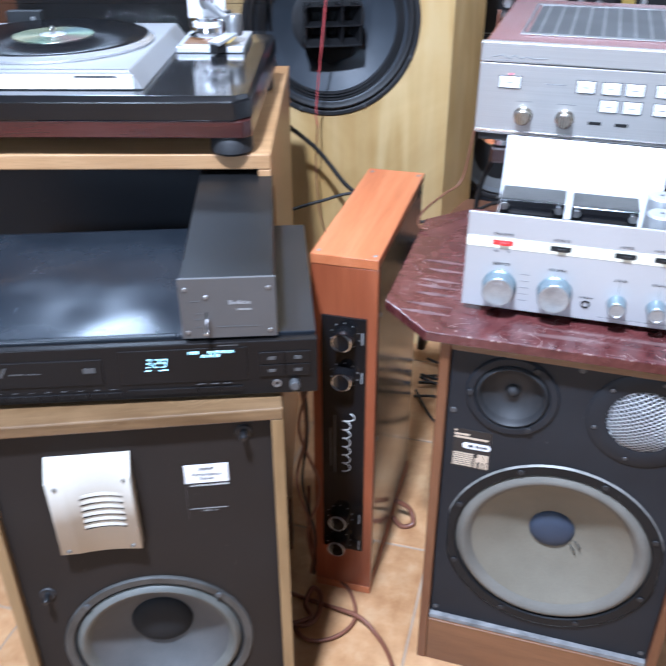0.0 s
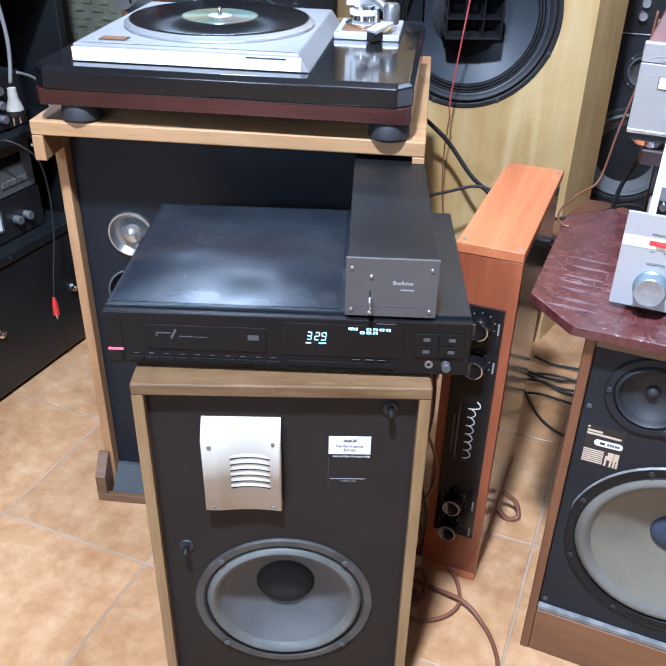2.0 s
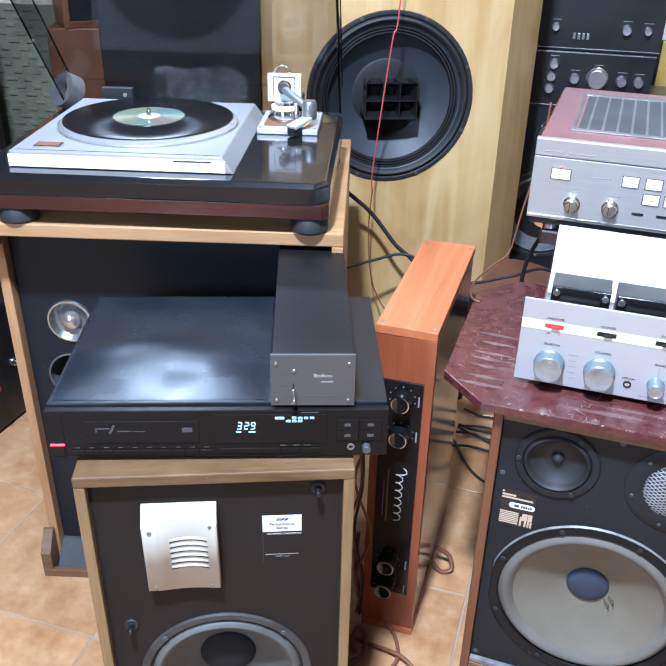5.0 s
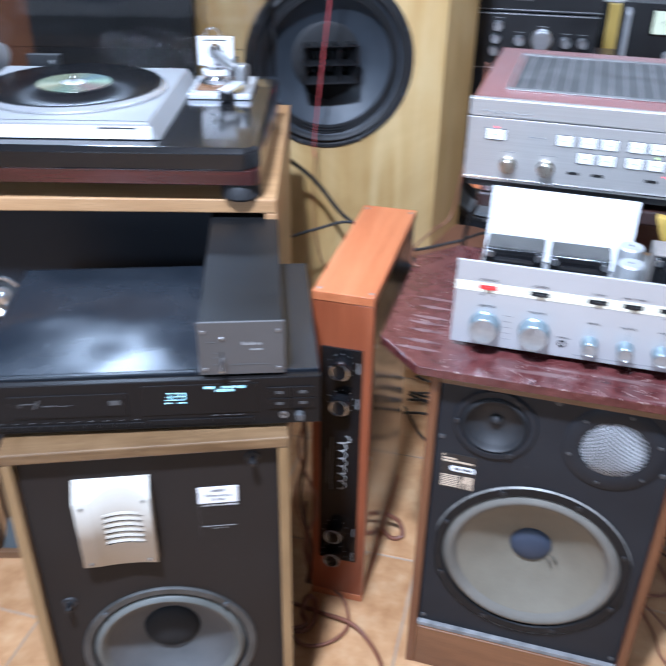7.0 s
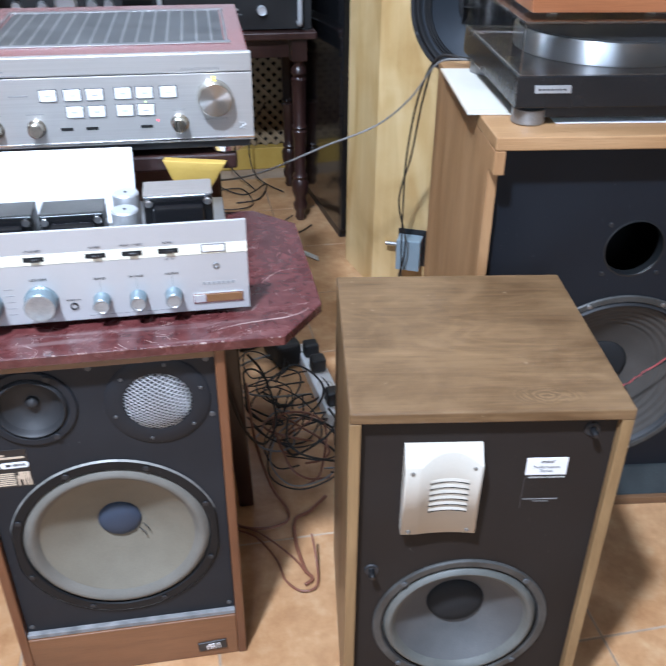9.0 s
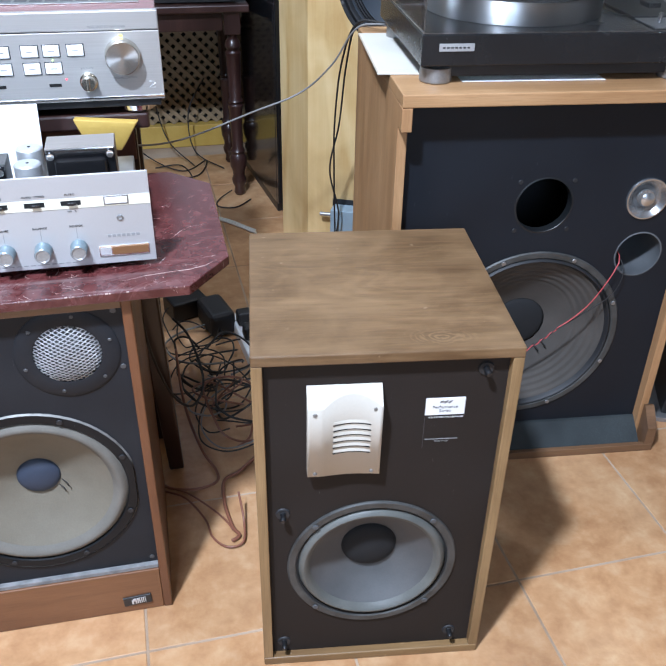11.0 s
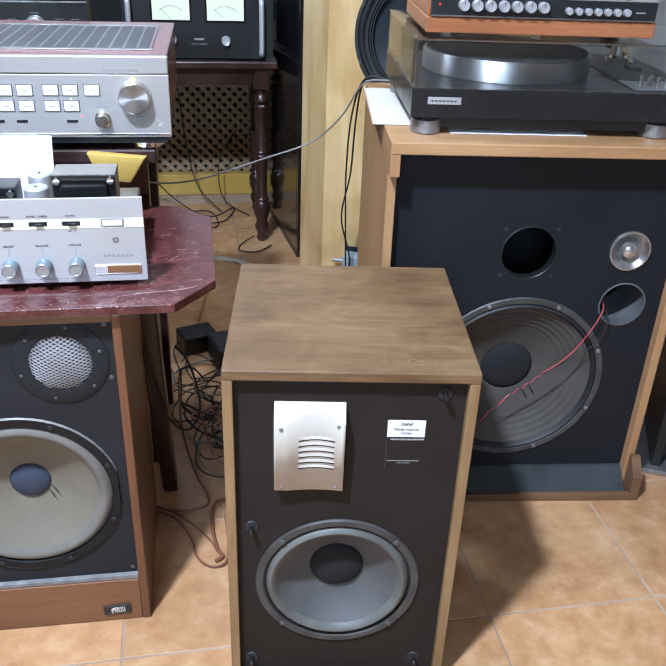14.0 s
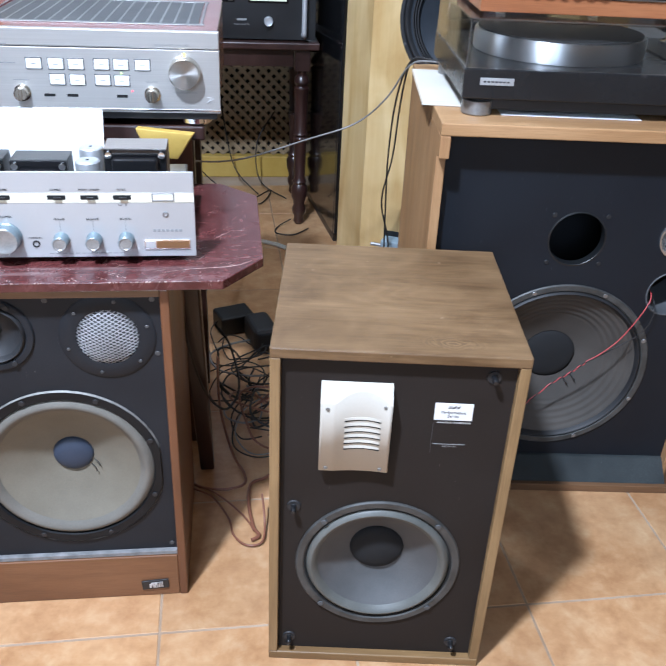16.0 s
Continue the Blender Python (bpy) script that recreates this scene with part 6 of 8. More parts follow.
    for qx, qy in ((bx0 + 0.006, by0 + 0.006), (bx1 - 0.006, by0 + 0.006), (bx1 - 0.006, by1 - 0.006), (bx0 + 0.006, by1 - 0.006)):
        part("screw", rod(0.0028, 0.0014, at(qx, qy, bz + 0.0099), 10), "dull_metal", ab)
    ax, ay, az = 0.166, 0.338, bz + 0.012
    arm = part("tonearm", lathe([(0, 0), (0.030, 0), (0.031, 0.003), (0.026, 0.006), (0.020, 0.008), (0.017, 0.018), (0.017, 0.030), (0.011, 0.033), (0, 0.033)], at(ax, ay, az), 36), "chrome", ab, "polished chrome tonearm")
    part("collar", lathe([(0.018, 0.016), (0.024, 0.017), (0.024, 0.024), (0.018, 0.025)], at(ax, ay, az), 32), "white", arm)
    yoke = board(-0.030, 0.030, 0.030, 0.078, 0, 0.010, [(0, 0.055, 0.013)])
    bmesh.ops.transform(yoke, matrix=at(ax, ay, az), verts=yoke.verts)
    part("yoke", yoke, "white", arm, "white pivot housing")
    part("yoke_outline", box(ax - 0.0200, ax + 0.0200, ay - 0.0012, ay + 0.0002, az + 0.0725, az + 0.0740, 0), "print_black", arm)
    part("yoke_outline", box(ax - 0.0200, ax - 0.0186, ay - 0.0012, ay + 0.0002, az + 0.038, az + 0.0724, 0), "print_black", arm)
    part("yoke_outline", box(ax + 0.0186, ax + 0.0200, ay - 0.0012, ay + 0.0002, az + 0.038, az + 0.0724, 0), "print_black", arm)
    part("pivot", rod(0.010, 0.026, at(ax, ay + 0.012, az + 0.055, FRONT), 24), "chrome", arm)
    part("arm_tube", tube([(ax, ay - 0.008, az + 0.054), (ax + 0.014, ay - 0.022, az + 0.048), (ax + 0.036, ay - 0.036, az + 0.036), (ax + 0.047, ay - 0.042, az + 0.024)], 0.0068, 12, 6), "dull_metal", arm, "grey arm tube")
    part("counterweight", lathe([(0, 0), (0.012, 0), (0.0135, 0.003), (0.0135, 0.028), (0.011, 0.032), (0, 0.032)], at(ax + 0.049, ay - 0.040, az + 0.010), 28), "dull_metal", arm)
    part("headshell", box(-0.011, 0.011, -0.022, 0.022, 0, 0.006, 0.001, m=at(ax + 0.034, ay - 0.066, az + 0.006) @ Matrix.Rotation(radians(-38), 4, "Z") @ Matrix.Rotation(radians(12), 4, "X")), "silver_satin", arm)
    part("cartridge", box(-0.008, 0.008, -0.012, 0.010, -0.014, 0.0, 0.001, m=at(ax + 0.027, ay - 0.076, az + 0.004) @ Matrix.Rotation(radians(-38), 4, "Z")), "plastic_black", arm)
    part("lead_wire", tube([(ax + 0.036, ay - 0.074, az + 0.002), (ax + 0.046, ay - 0.070, az + 0.006), (ax + 0.054, ay - 0.056, az + 0.012)], 0.0011, 6, 6), "yellow", arm)
    part("lift_post", rod(0.005, 0.030, at(ax + 0.024, ay - 0.016, az), 16), "chrome", arm)
    part("arm_ring", tube([(ax + 0.014 * math.cos(q) - 0.004, ay + 0.002, az + 0.080 + 0.013 * math.sin(q)) for q in (math.pi * i / 8 for i in range(9))], 0.0014, 6, 1, None, True), "chrome", arm)
    # open lid, standing on its hinges
    lid = part("lid", bmesh.new(), "lid_smoke", t, "clear smoked acrylic lid, open")
    lm = at(0, d - 0.022, 0.088) @ Matrix.Rotation(radians(-50), 4, "X")
    for name, (a, b, c2, e, f2, g2) in (("lid_panel", (-0.266, 0.266, -0.425, -0.004, 0.0600, 0.0635)), ("lid_side", (-0.266, -0.2625, -0.425, -0.004, 0.002, 0.0598)), ("lid_side", (0.2625, 0.266, -0.425, -0.004, 0.002, 0.0598)), ("lid_front", (-0.2623, 0.2623, -0.425, -0.4215, 0.002, 0.0598)), ("lid_back", (-0.2623, 0.2623, -0.0075, -0.004, 0.002, 0.0598))):
        p = part(name, box(a, b, c2, e, f2, g2, 0.0006, 1, m=lm), "lid_smoke", lid)
        p.visible_shadow = False
    for name, (a, b, c2, e, f2, g2) in (("lid_rim", (-0.267, 0.267, -0.4262, -0.4235, 0.0002, 0.0022)), ("lid_rim", (-0.267, -0.2640, -0.4230, -0.004, 0.0002, 0.0022)), ("lid_rim", (0.2640, 0.267, -0.4230, -0.004, 0.0002, 0.0022)), ("lid_rim", (-0.267, -0.2645, -0.4262, -0.004, 0.0612, 0.0640)), ("lid_rim", (0.2645, 0.267, -0.4262, -0.004, 0.0612, 0.0640))):
        part(name, box(a, b, c2, e, f2, g2, 0.0004, 1, m=lm), "lid_edge", lid).visible_shadow = False
    for sx in (-0.165, 0.165):
        hg = part("hinge", box(sx - 0.030, sx + 0.030, d - 0.018, d - 0.002, 0.0833, 0.124, 0.001), "satin_black", t, "black metal hinge")
        part("hinge_screw", rod(0.004, 0.002, at(sx + 0.016, d - 0.018, 0.112, FRONT), 12), "dull_metal", hg)
    return t


turntable(pose(-0.560, 1.105, 0.7855, 0, 0, 15.3))
spool = lathe([(0.018, 0), (0.034, 0), (0.034, 0.030), (0.018, 0.030), (0.018, 0)], UP, 32)
solo("parts_tin", spool, "dull_metal", "small round metal tin beside the turntable platter", "tin", pose(-0.925, 1.455, 0.890, 60, 14, -30))


# ---- black turntable under its closed lid ----
def closed_turntable(m):
    t = thing("turntable", "black turntable under a closed clear lid on the oak speaker", "turntable", m)
    x0, x1, d = -0.268, 0.262, 0.40
    body = part("plinth", box(x0, x1, 0, d, 0.032, 0.082, 0.002), "deck_black", t, "satin black plinth")
    part("under_body", box(x0 + 0.045, x1 - 0.045, 0.022, d - 0.02, 0.010, 0.0318, 0.002), "rubber_black", t)
    for sx in (x0 + 0.034, x1 - 0.074):
        for sy in (0.036, d - 0.045):
            f1 = part("foot", lathe([(0, 0), (0.026, 0), (0.0275, 0.002), (0.0270, 0.024), (0, 0.024)], at(sx, sy, 0.0003), 32), "dull_metal", t, "turned aluminium foot")
            part("foot_neck", rod(0.020, 0.0075, at(sx, sy, 0.0245), 24), "rubber_black", f1)
    bd = part("badge", box(-0.240, -0.182, -0.0020, 0.001, 0.056, 0.068, 0.0004), "can_alu", body, "silver maker's badge")
    mk = bmesh.new()
    for k in range(7):
        box(-0.2345 + k * 0.0067, -0.2300 + k * 0.0067, -0.0026, -0.0019, 0.0605, 0.0632, 0, bm=mk)
    part("badge_bars", mk, "print_black", bd)
    px, py = -0.060, 0.205
    pl = part("platter", lathe([(0, 0.0825), (0.158, 0.0825), (0.160, 0.086), (0.160, 0.116), (0.158, 0.119), (0, 0.119)], UP, 72), "spun_side", t, "thick aluminium platter")
    pl.location = (px, py, 0)
    part("mat", lathe([(0, 0.1192), (0.153, 0.1192), (0.153, 0.1222), (0.05, 0.1222), (0, 0.1210)], UP, 64), "rubber_black", pl)
    part("spindle", rod(0.0033, 0.02, at(0, 0, 0.119), 12), "chrome", pl)
    cp = part("control_plate", box(0.130, 0.255, 0.020, 0.100, 0.0823, 0.0850, 0.0008), "dull_metal", t, "grey control plate with chrome levers")
    for k, (lx, ly) in enumerate(((0.152, 0.052), (0.174, 0.060), (0.178, 0.040), (0.200, 0.056), (0.206, 0.038), (0.160, 0.036))):
        part("lever", rod(0.0040, 0.018, at(lx, ly, 0.0851), 14), "chrome", cp)
    part("arm_board", box(0.130, 0.255, 0.104, 0.385, 0.0823, 0.0860, 0.0008), "satin_black", t)
    arm = part("tonearm", lathe([(0, 0), (0.028, 0), (0.028, 0.010), (0.016, 0.014), (0.014, 0.036), (0, 0.036)], at(0.196, 0.292, 0.0862), 28), "chrome", t, "chrome tonearm")
    part("arm_tube", tube([(0.196, 0.34, 0.118), (0.196, 0.29, 0.120), (0.170, 0.17, 0.118), (0.148, 0.105, 0.112)], 0.0045, 10, 6), "chrome", arm)
    part("counterweight", rod(0.014, 0.034, at(0.197, 0.372, 0.118, FRONT), 24), "plastic_black", arm)
    part("headshell", box(0.136, 0.158, 0.070, 0.106, 0.106, 0.114, 0.001), "satin_black", arm)
    lid = part("lid", bmesh.new(), "lid_clear", t, "clear acrylic lid, closed")
    for name, (a, b, c, e, f, g) in (("lid_top", (x0 + 0.002, x1 - 0.002, 0.002, d - 0.002, 0.1585, 0.1620)), ("lid_front", (x0 + 0.002, x1 - 0.002, 0.002, 0.0055, 0.0825, 0.1583)), ("lid_side", (x0 + 0.002, x0 + 0.0055, 0.0057, d - 0.0057, 0.0825, 0.1583)), ("lid_side", (x1 - 0.0055, x1 - 0.002, 0.0057, d - 0.0057, 0.0825, 0.1583)), ("lid_back", (x0 + 0.002, x1 - 0.002, d - 0.0055, d - 0.002, 0.0825, 0.1583))):
        p = part(name, box(a, b, c, e, f, g, 0.0008, 1), "lid_clear", lid)
        p.visible_shadow = False
    for a, b, c, e, f, g in ((x0 + 0.0005, x0 + 0.0030, 0.0005, 0.0030, 0.0830, 0.1625), (x1 - 0.0030, x1 - 0.0005, 0.0005, 0.0030, 0.0830, 0.1625), (x0 + 0.0032, x1 - 0.0032, 0.0005, 0.0030, 0.1600, 0.1627), (x0 + 0.0032, x1 - 0.0032, 0.0003, 0.0019, 0.0828, 0.0846), (x0 + 0.0003, x0 + 0.0019, 0.0035, d - 0.004, 0.1600, 0.1627), (x0 + 0.0003, x0 + 0.0019, 0.0035, d - 0.004, 0.0828, 0.0846)):
        part("lid_rim", box(a, b, c, e, f, g, 0.0004, 1), "lid_line", lid).visible_shadow = False
    return t


closed_turntable(pose(1.103, 1.339, 0.7855, 0, 0, -6.0))


def receiver(m):
    t = thing("receiver", "wood-cased receiver with rows of silver knobs on the turntable lid", "receiver", m)
    part("wood_base", box(-0.200, 0.200, 0.004, 0.28, 0.004, 0.030, 0.002), "tuner_wood", t, "orange-brown wooden base")
    part("case", box(-0.198, 0.198, 0.014, 0.278, 0.0303, 0.120, 0.002), "tuner_wood", t)
    face = part("fascia", box(-0.194, 0.196, 0.002, 0.0138, 0.0305, 0.062, 0.001), "satin_black", t, "black lower fascia")
    upper = part("silver_panel", box(-0.194, 0.196, 0.003, 0.0138, 0.0624, 0.116, 0.001), "front_silver", t, "silver upper panel with printed legends")
    part("trim", box(-0.194, 0.196, 0.0008, 0.0025, 0.0310, 0.0335, 0.0004), "chrome", face)
    for k in range(7):
        kb = part("knob", lathe([(0, 0), (0.0092, 0), (0.0092, 0.012), (0.0080, 0.014), (0.0060, 0.0136), (0, 0.0136)], at(-0.140 + k * 0.0228, 0.0018, 0.050, FRONT), 24), "can_alu", face)
        part("pointer", box(-0.1404 + k * 0.0228, -0.1396 + k * 0.0228, -0.0128, -0.0118, 0.051, 0.058, 0), "print_black", kb)
    for k in range(7):
        kb = part("small_knob", lathe([(0, 0), (0.0060, 0), (0.0060, 0.010), (0.0052, 0.011), (0, 0.0108)], at(0.0415 + k * 0.0168, 0.0018, 0.0455, FRONT), 18), "can_alu", face)
        part("legend", box(0.0365 + k * 0.0168, 0.0465 + k * 0.0168, 0.0022, 0.0032, 0.0655, 0.0672, 0), "print_black", upper)
    for k in range(4):
        part("legend", box(-0.145 + k * 0.040, -0.125 + k * 0.040, 0.0022, 0.0032, 0.0655, 0.0672, 0), "print_black", upper)
    part("name_mark", box(0.160, 0.176, 0.0012, 0.0022, 0.0445, 0.0465, 0), "print_grey", face)
    part("pilot_lamp", rod(0.0022, 0.002, at(-0.180, 0.0018, 0.050, FRONT), 12), "red_plastic", face)
    for sx in (-0.16, 0.0, 0.16):
        part("foot", rod(0.009, 0.0038, at(sx, 0.03, 0.0), 16), "wire_white", t)
        part("foot", rod(0.009, 0.0038, at(sx, 0.25, 0.0), 16), "wire_white", t)
    return t


slip = box(-0.125, 0.125, 0.0, 0.16, 0.0, 0.0012, 0.0003)
solo("paper_slip", slip, "paper", "white paper slip lying under the black turntable", "paper", pose(1.040, 1.366, 0.7858, 0, 0, -6.6))
receiver(pose(1.062, 1.385, 0.9482, 0, 0, -6.5))
card = thing("price_card", "worn white card with faint print, lying on the oak speaker", "card", pose(0.850, 1.595, 0.7855, 0, 0, -8))
part("sheet", box(-0.042, 0.042, -0.155, 0.155, 0, 0.003, 0.001), "wire_white", card)
for k in range(2):
    part("faint_line", box(-0.030, 0.026 - 0.01 * k, -0.148 + 0.014 * k, -0.1472 + 0.014 * k, 0.0028, 0.0032, 0), "tan_label", card)
part("creased_edge", box(-0.042, -0.0395, -0.150, 0.150, 0.0029, 0.0034, 0), "tan_label", card)


# ---- table with turned legs and the power amplifier ----
def turned_table(m):
    t = thing("side_table", "dark mahogany side table with turned legs", "table", m)
    part("table_top", box(-0.02, 0.745, 2.805, 3.245, 0.632, 0.655, 0.004), "table_wood", t)
    part("front_apron", box(0.03, 0.66, 2.838, 2.856, 0.572, 0.6315, 0.002), "table_wood", t)
    part("side_apron", box(0.683, 0.700, 2.88, 3.15, 0.572, 0.6315, 0.002), "table_wood", t)
    prof = [(0, 0), (0.014, 0), (0.020, 0.010), (0.017, 0.030), (0.024, 0.045), (0.026, 0.060), (0.020, 0.075), (0.022, 0.090), (0.029, 0.110), (0.030, 0.140), (0.022, 0.155), (0.026, 0.165), (0.019, 0.178), (0.022, 0.30), (0.026, 0.325), (0.020, 0.332), (0.026, 0.340), (0.021, 0.350), (0.024, 0.480), (0.026, 0.500), (0.018, 0.508), (0.026, 0.520), (0.024, 0.535), (0.016, 0.545), (0.016, 0.560)]
    for lx, ly in ((0.690, 2.850), (0.695, 3.185), (0.015, 2.850), (0.015, 3.185)):
        lg = part("leg", lathe(prof, at(lx, ly, 0), 24), "table_wood", t, "turned dark wooden leg")
        part("leg_block", box(lx - 0.026, lx + 0.026, ly - 0.026, ly + 0.026, 0.560, 0.6318, 0.002), "table_wood", lg)
    return t


turned_table(UP)


def power_amp(m):
    t = thing("power_amplifier", "black rack power amplifier with two lit meters on the side table", "amplifier", m)
    part("case", box(-0.225, 0.225, 0.006, 0.30, 0.010, 0.205, 0.002), "satin_black", t)
    face = part("front_plate", box(-0.245, 0.245, 0, 0.0058, 0.004, 0.21, 0.001), "plastic_black", t)
    for x in (-0.088, 0.088):
        mt = part("meter", box(x - 0.066, x + 0.066, -0.003, 0.001, 0.118, 0.196, 0.001), "gloss_black", face)
        part("dial", box(x - 0.060, x + 0.060, -0.0042, -0.0028, 0.124, 0.190, 0.0005), "meter_face", mt, "pale green lit dial")
        part("scale", tube([(x + 0.05 * math.sin(q), -0.0046, 0.118 + 0.05 * math.cos(q)) for q in (radians(-48 + 12 * i) for i in range(9))], 0.0006, 4, 1, None, True), "print_black", mt)
        part("needle", tube([(x, -0.0046, 0.125), (x - 0.035, -0.0046, 0.160)], 0.0005, 4, 1, None, True), "print_black", mt)
        kb = part("knob", lathe([(0, 0), (0.0148, 0), (0.0148, 0.018), (0.0130, 0.0215), (0.0105, 0.0208), (0, 0.0205)], at(x, -0.0002, 0.062, FRONT), 28), "silver_satin", face)
    pr = box(-0.016, 0.016, -0.0006, 0.0002, 0.062, 0.068, 0)
    letters("Power Amplifier", 0.008, 0, -0.0006, 0.050, bm=pr)
    part("writing", pr, "print_grey", face)
    for sx in (-0.222, 0.205):
        part("handle", tube([(sx, 0.0, 0.022), (sx, -0.030, 0.024), (sx, -0.034, 0.05), (sx, -0.034, 0.16), (sx, -0.030, 0.186), (sx, 0, 0.188)], 0.0085, 12, 5), "silver_satin", t, "chrome rack handle")
    for sx in (-0.18, 0.18):
        for sy in (0.04, 0.26):
            part("foot", rod(0.012, 0.0098, at(sx, sy, 0.0), 16), "rubber_black", t)
    return t


power_amp(pose(0.487, 2.842, 0.6555, 0, 0, -1))


# ---- black speaker with amplifiers on it ----
def black_speaker(m):
    t = thing("floor_speaker", "black three-way speaker with amplifiers stacked on top", "speaker", m)
    w, h, d = 0.19, 0.715, 0.30
    part("cabinet", box(-w, w, 0.02, d, 0, h, 0.003), "satin_black", t)
    part("baffle", board(-w, w, 0, h, 0, 0.0195, [(0.02, 0.39, 0.125), (0.02, 0.625, 0.040)]), "baffle_black", t)
    driver(t, "woofer", 0.02, 0, 0.39, 0.138, 0.90, 0.78, 0, 0.035, 0.30, ("basket_black", "rubber", "cone_grey", "cap_black"), 6, 0.3)
    driver(t, "midrange", 0.02, 0, 0.625, 0.052, 0.84, 0.66, 0, 0.012, 0.28, ("basket_black", "rubber", "cone_dark", "rubber"), 4, 0.5)
    part("trim", box(-w + 0.004, w - 0.004, -0.003, 0.001, 0.205, 0.214, 0.0005), "dull_metal", t)
    return t


black_speaker(pose(-0.085, 2.50, 0, 0, 0, 6))


def dark_amp(m, kind):
    t = thing("stereo_amplifier", "black stereo amplifier with silver knobs, " + ("above another" if kind else "on the black speaker"), "amplifier", m, "stacked black amplifiers")
    part("case", box(-0.215, 0.215, 0.008, 0.30, 0.006, 0.148, 0.002), "satin_black", t)
    face = part("front_plate", box(-0.22, 0.22, 0, 0.0078, 0.0, 0.152, 0.001), "plastic_black", t)
    for z in (0.148, 0.004):
        part("trim", box(-0.22, 0.22, -0.0012, 0.001, z, z + 0.0025, 0.0003), "dull_metal", face)
    knobs = [(0.075, 0.085, 0.027), (-0.045, 0.118, 0.0125), (-0.048, 0.085, 0.0125), (-0.050, 0.052, 0.0125), (0.015, 0.082, 0.0130), (0.140, 0.082, 0.0140), (0.185, 0.082, 0.0130)] if not kind else [(0.125, 0.060, 0.013), (-0.06, 0.060, 0.010), (0.18, 0.060, 0.010)]
    for x, z, r in knobs:
        kb = part("knob", lathe([(0, 0), (r * 1.1, 0), (r, 0.003), (r * 0.95, 0.018), (r * 0.85, 0.020), (0, 0.0195)], at(x, -0.0002, z, FRONT), 32), "silver", face)
        part("print", box(x - 0.012, x + 0.012, -0.0006, 0.0002, z + r + 0.008, z + r + 0.0095, 0), "print_grey", kb)
    for k in range(4):
        part("key", box(-0.012 + k * 0.012, -0.005 + k * 0.012, -0.005, 0.001, 0.030, 0.046, 0.001), "dull_metal", face)
    for sx in (-0.17, 0.17):
        part("foot", rod(0.012, 0.0058, at(sx, 0.05, 0.0002), 14), "rubber_black", t)
        part("foot", rod(0.012, 0.0058, at(sx, 0.26, 0.0002), 14), "rubber_black", t)
    return t


dark_amp(pose(-0.045, 2.505, 0.7155, 0, 0, 4), 0)
dark_amp(pose(-0.040, 2.520, 0.8690, 0, 0, 4), 1)
st = thing("round_stool", "round brown leather stool with a dark rim", "stool", pose(-0.10, 2.10, 0, 0, 0, 0))
part("rim", lathe([(0, 0.318), (0.150, 0.318), (0.156, 0.324), (0.156, 0.336), (0.150, 0.341), (0.140, 0.341)], UP, 40), "plastic_black", st)
part("cushion", lathe([(0.143, 0.336), (0.138, 0.346), (0.10, 0.352), (0, 0.354)], UP, 40), "leather_brown", st)
for k in range(4):
    q = math.pi / 4 + k * math.pi / 2
    part("leg", tube([(0.10 * math.cos(q), 0.10 * math.sin(q), 0.318), (0.125 * math.cos(q), 0.125 * math.sin(q), 0.0)], 0.011, 10, 1, None, True), "plastic_black", st)
pouch = bmesh.new()
rings = [[pouch.verts.new((x, y, z)) for x, y in ((-half, -0.006), (half * 0.9, -0.009), (half, 0.006), (-half * 0.92, 0.008))] for half, z in ((0.026, 0.0), (0.034, 0.014), (0.043, 0.032), (0.051, 0.048))]
for low, high in zip(rings, rings[1:]):
    for i in range(4):
        pouch.faces.new((low[i], low[(i + 1) % 4], high[(i + 1) % 4], high[i])).smooth = True
pouch.faces.new(rings[0][::-1]), pouch.faces.new(rings[-1])
bmesh.ops.bevel(pouch, geom=pouch.edges[:], offset=0.0015, segments=2, profile=0.5, affect="EDGES")
solo("yellow_bag", pouch, "yellow", "yellow folded bag hanging behind the amplifiers", "bag", pose(0.325, 1.402, 0.702, 6, 6, 2))

# ---- tall glossy black cabinet, lattice screen ----
bc = thing("black_cabinet", "tall glossy black cabinet beside the side table", "cabinet", UP)
part("body", prism([(0.797, 2.665), (1.22, 2.72), (1.16, 3.28), (0.735, 3.22)], 0.03, 1.728, 0.004), "gloss_black", bc)
part("door", prism([(0.799, 2.645), (1.222, 2.700), (1.220, 2.7185), (0.797, 2.6635)], 0.035, 1.725, 0.003), "gloss_black", bc)
part("top_panel", prism([(0.795, 2.640), (1.226, 2.696), (1.164, 3.284), (0.731, 3.224)], 1.7285, 1.75, 0.003), "gloss_black", bc)
part("plinth", prism([(0.800, 2.672), (1.216, 2.726), (1.158, 3.276), (0.740, 3.216)], 0.0, 0.0295, 0.001), "plastic_black", bc)


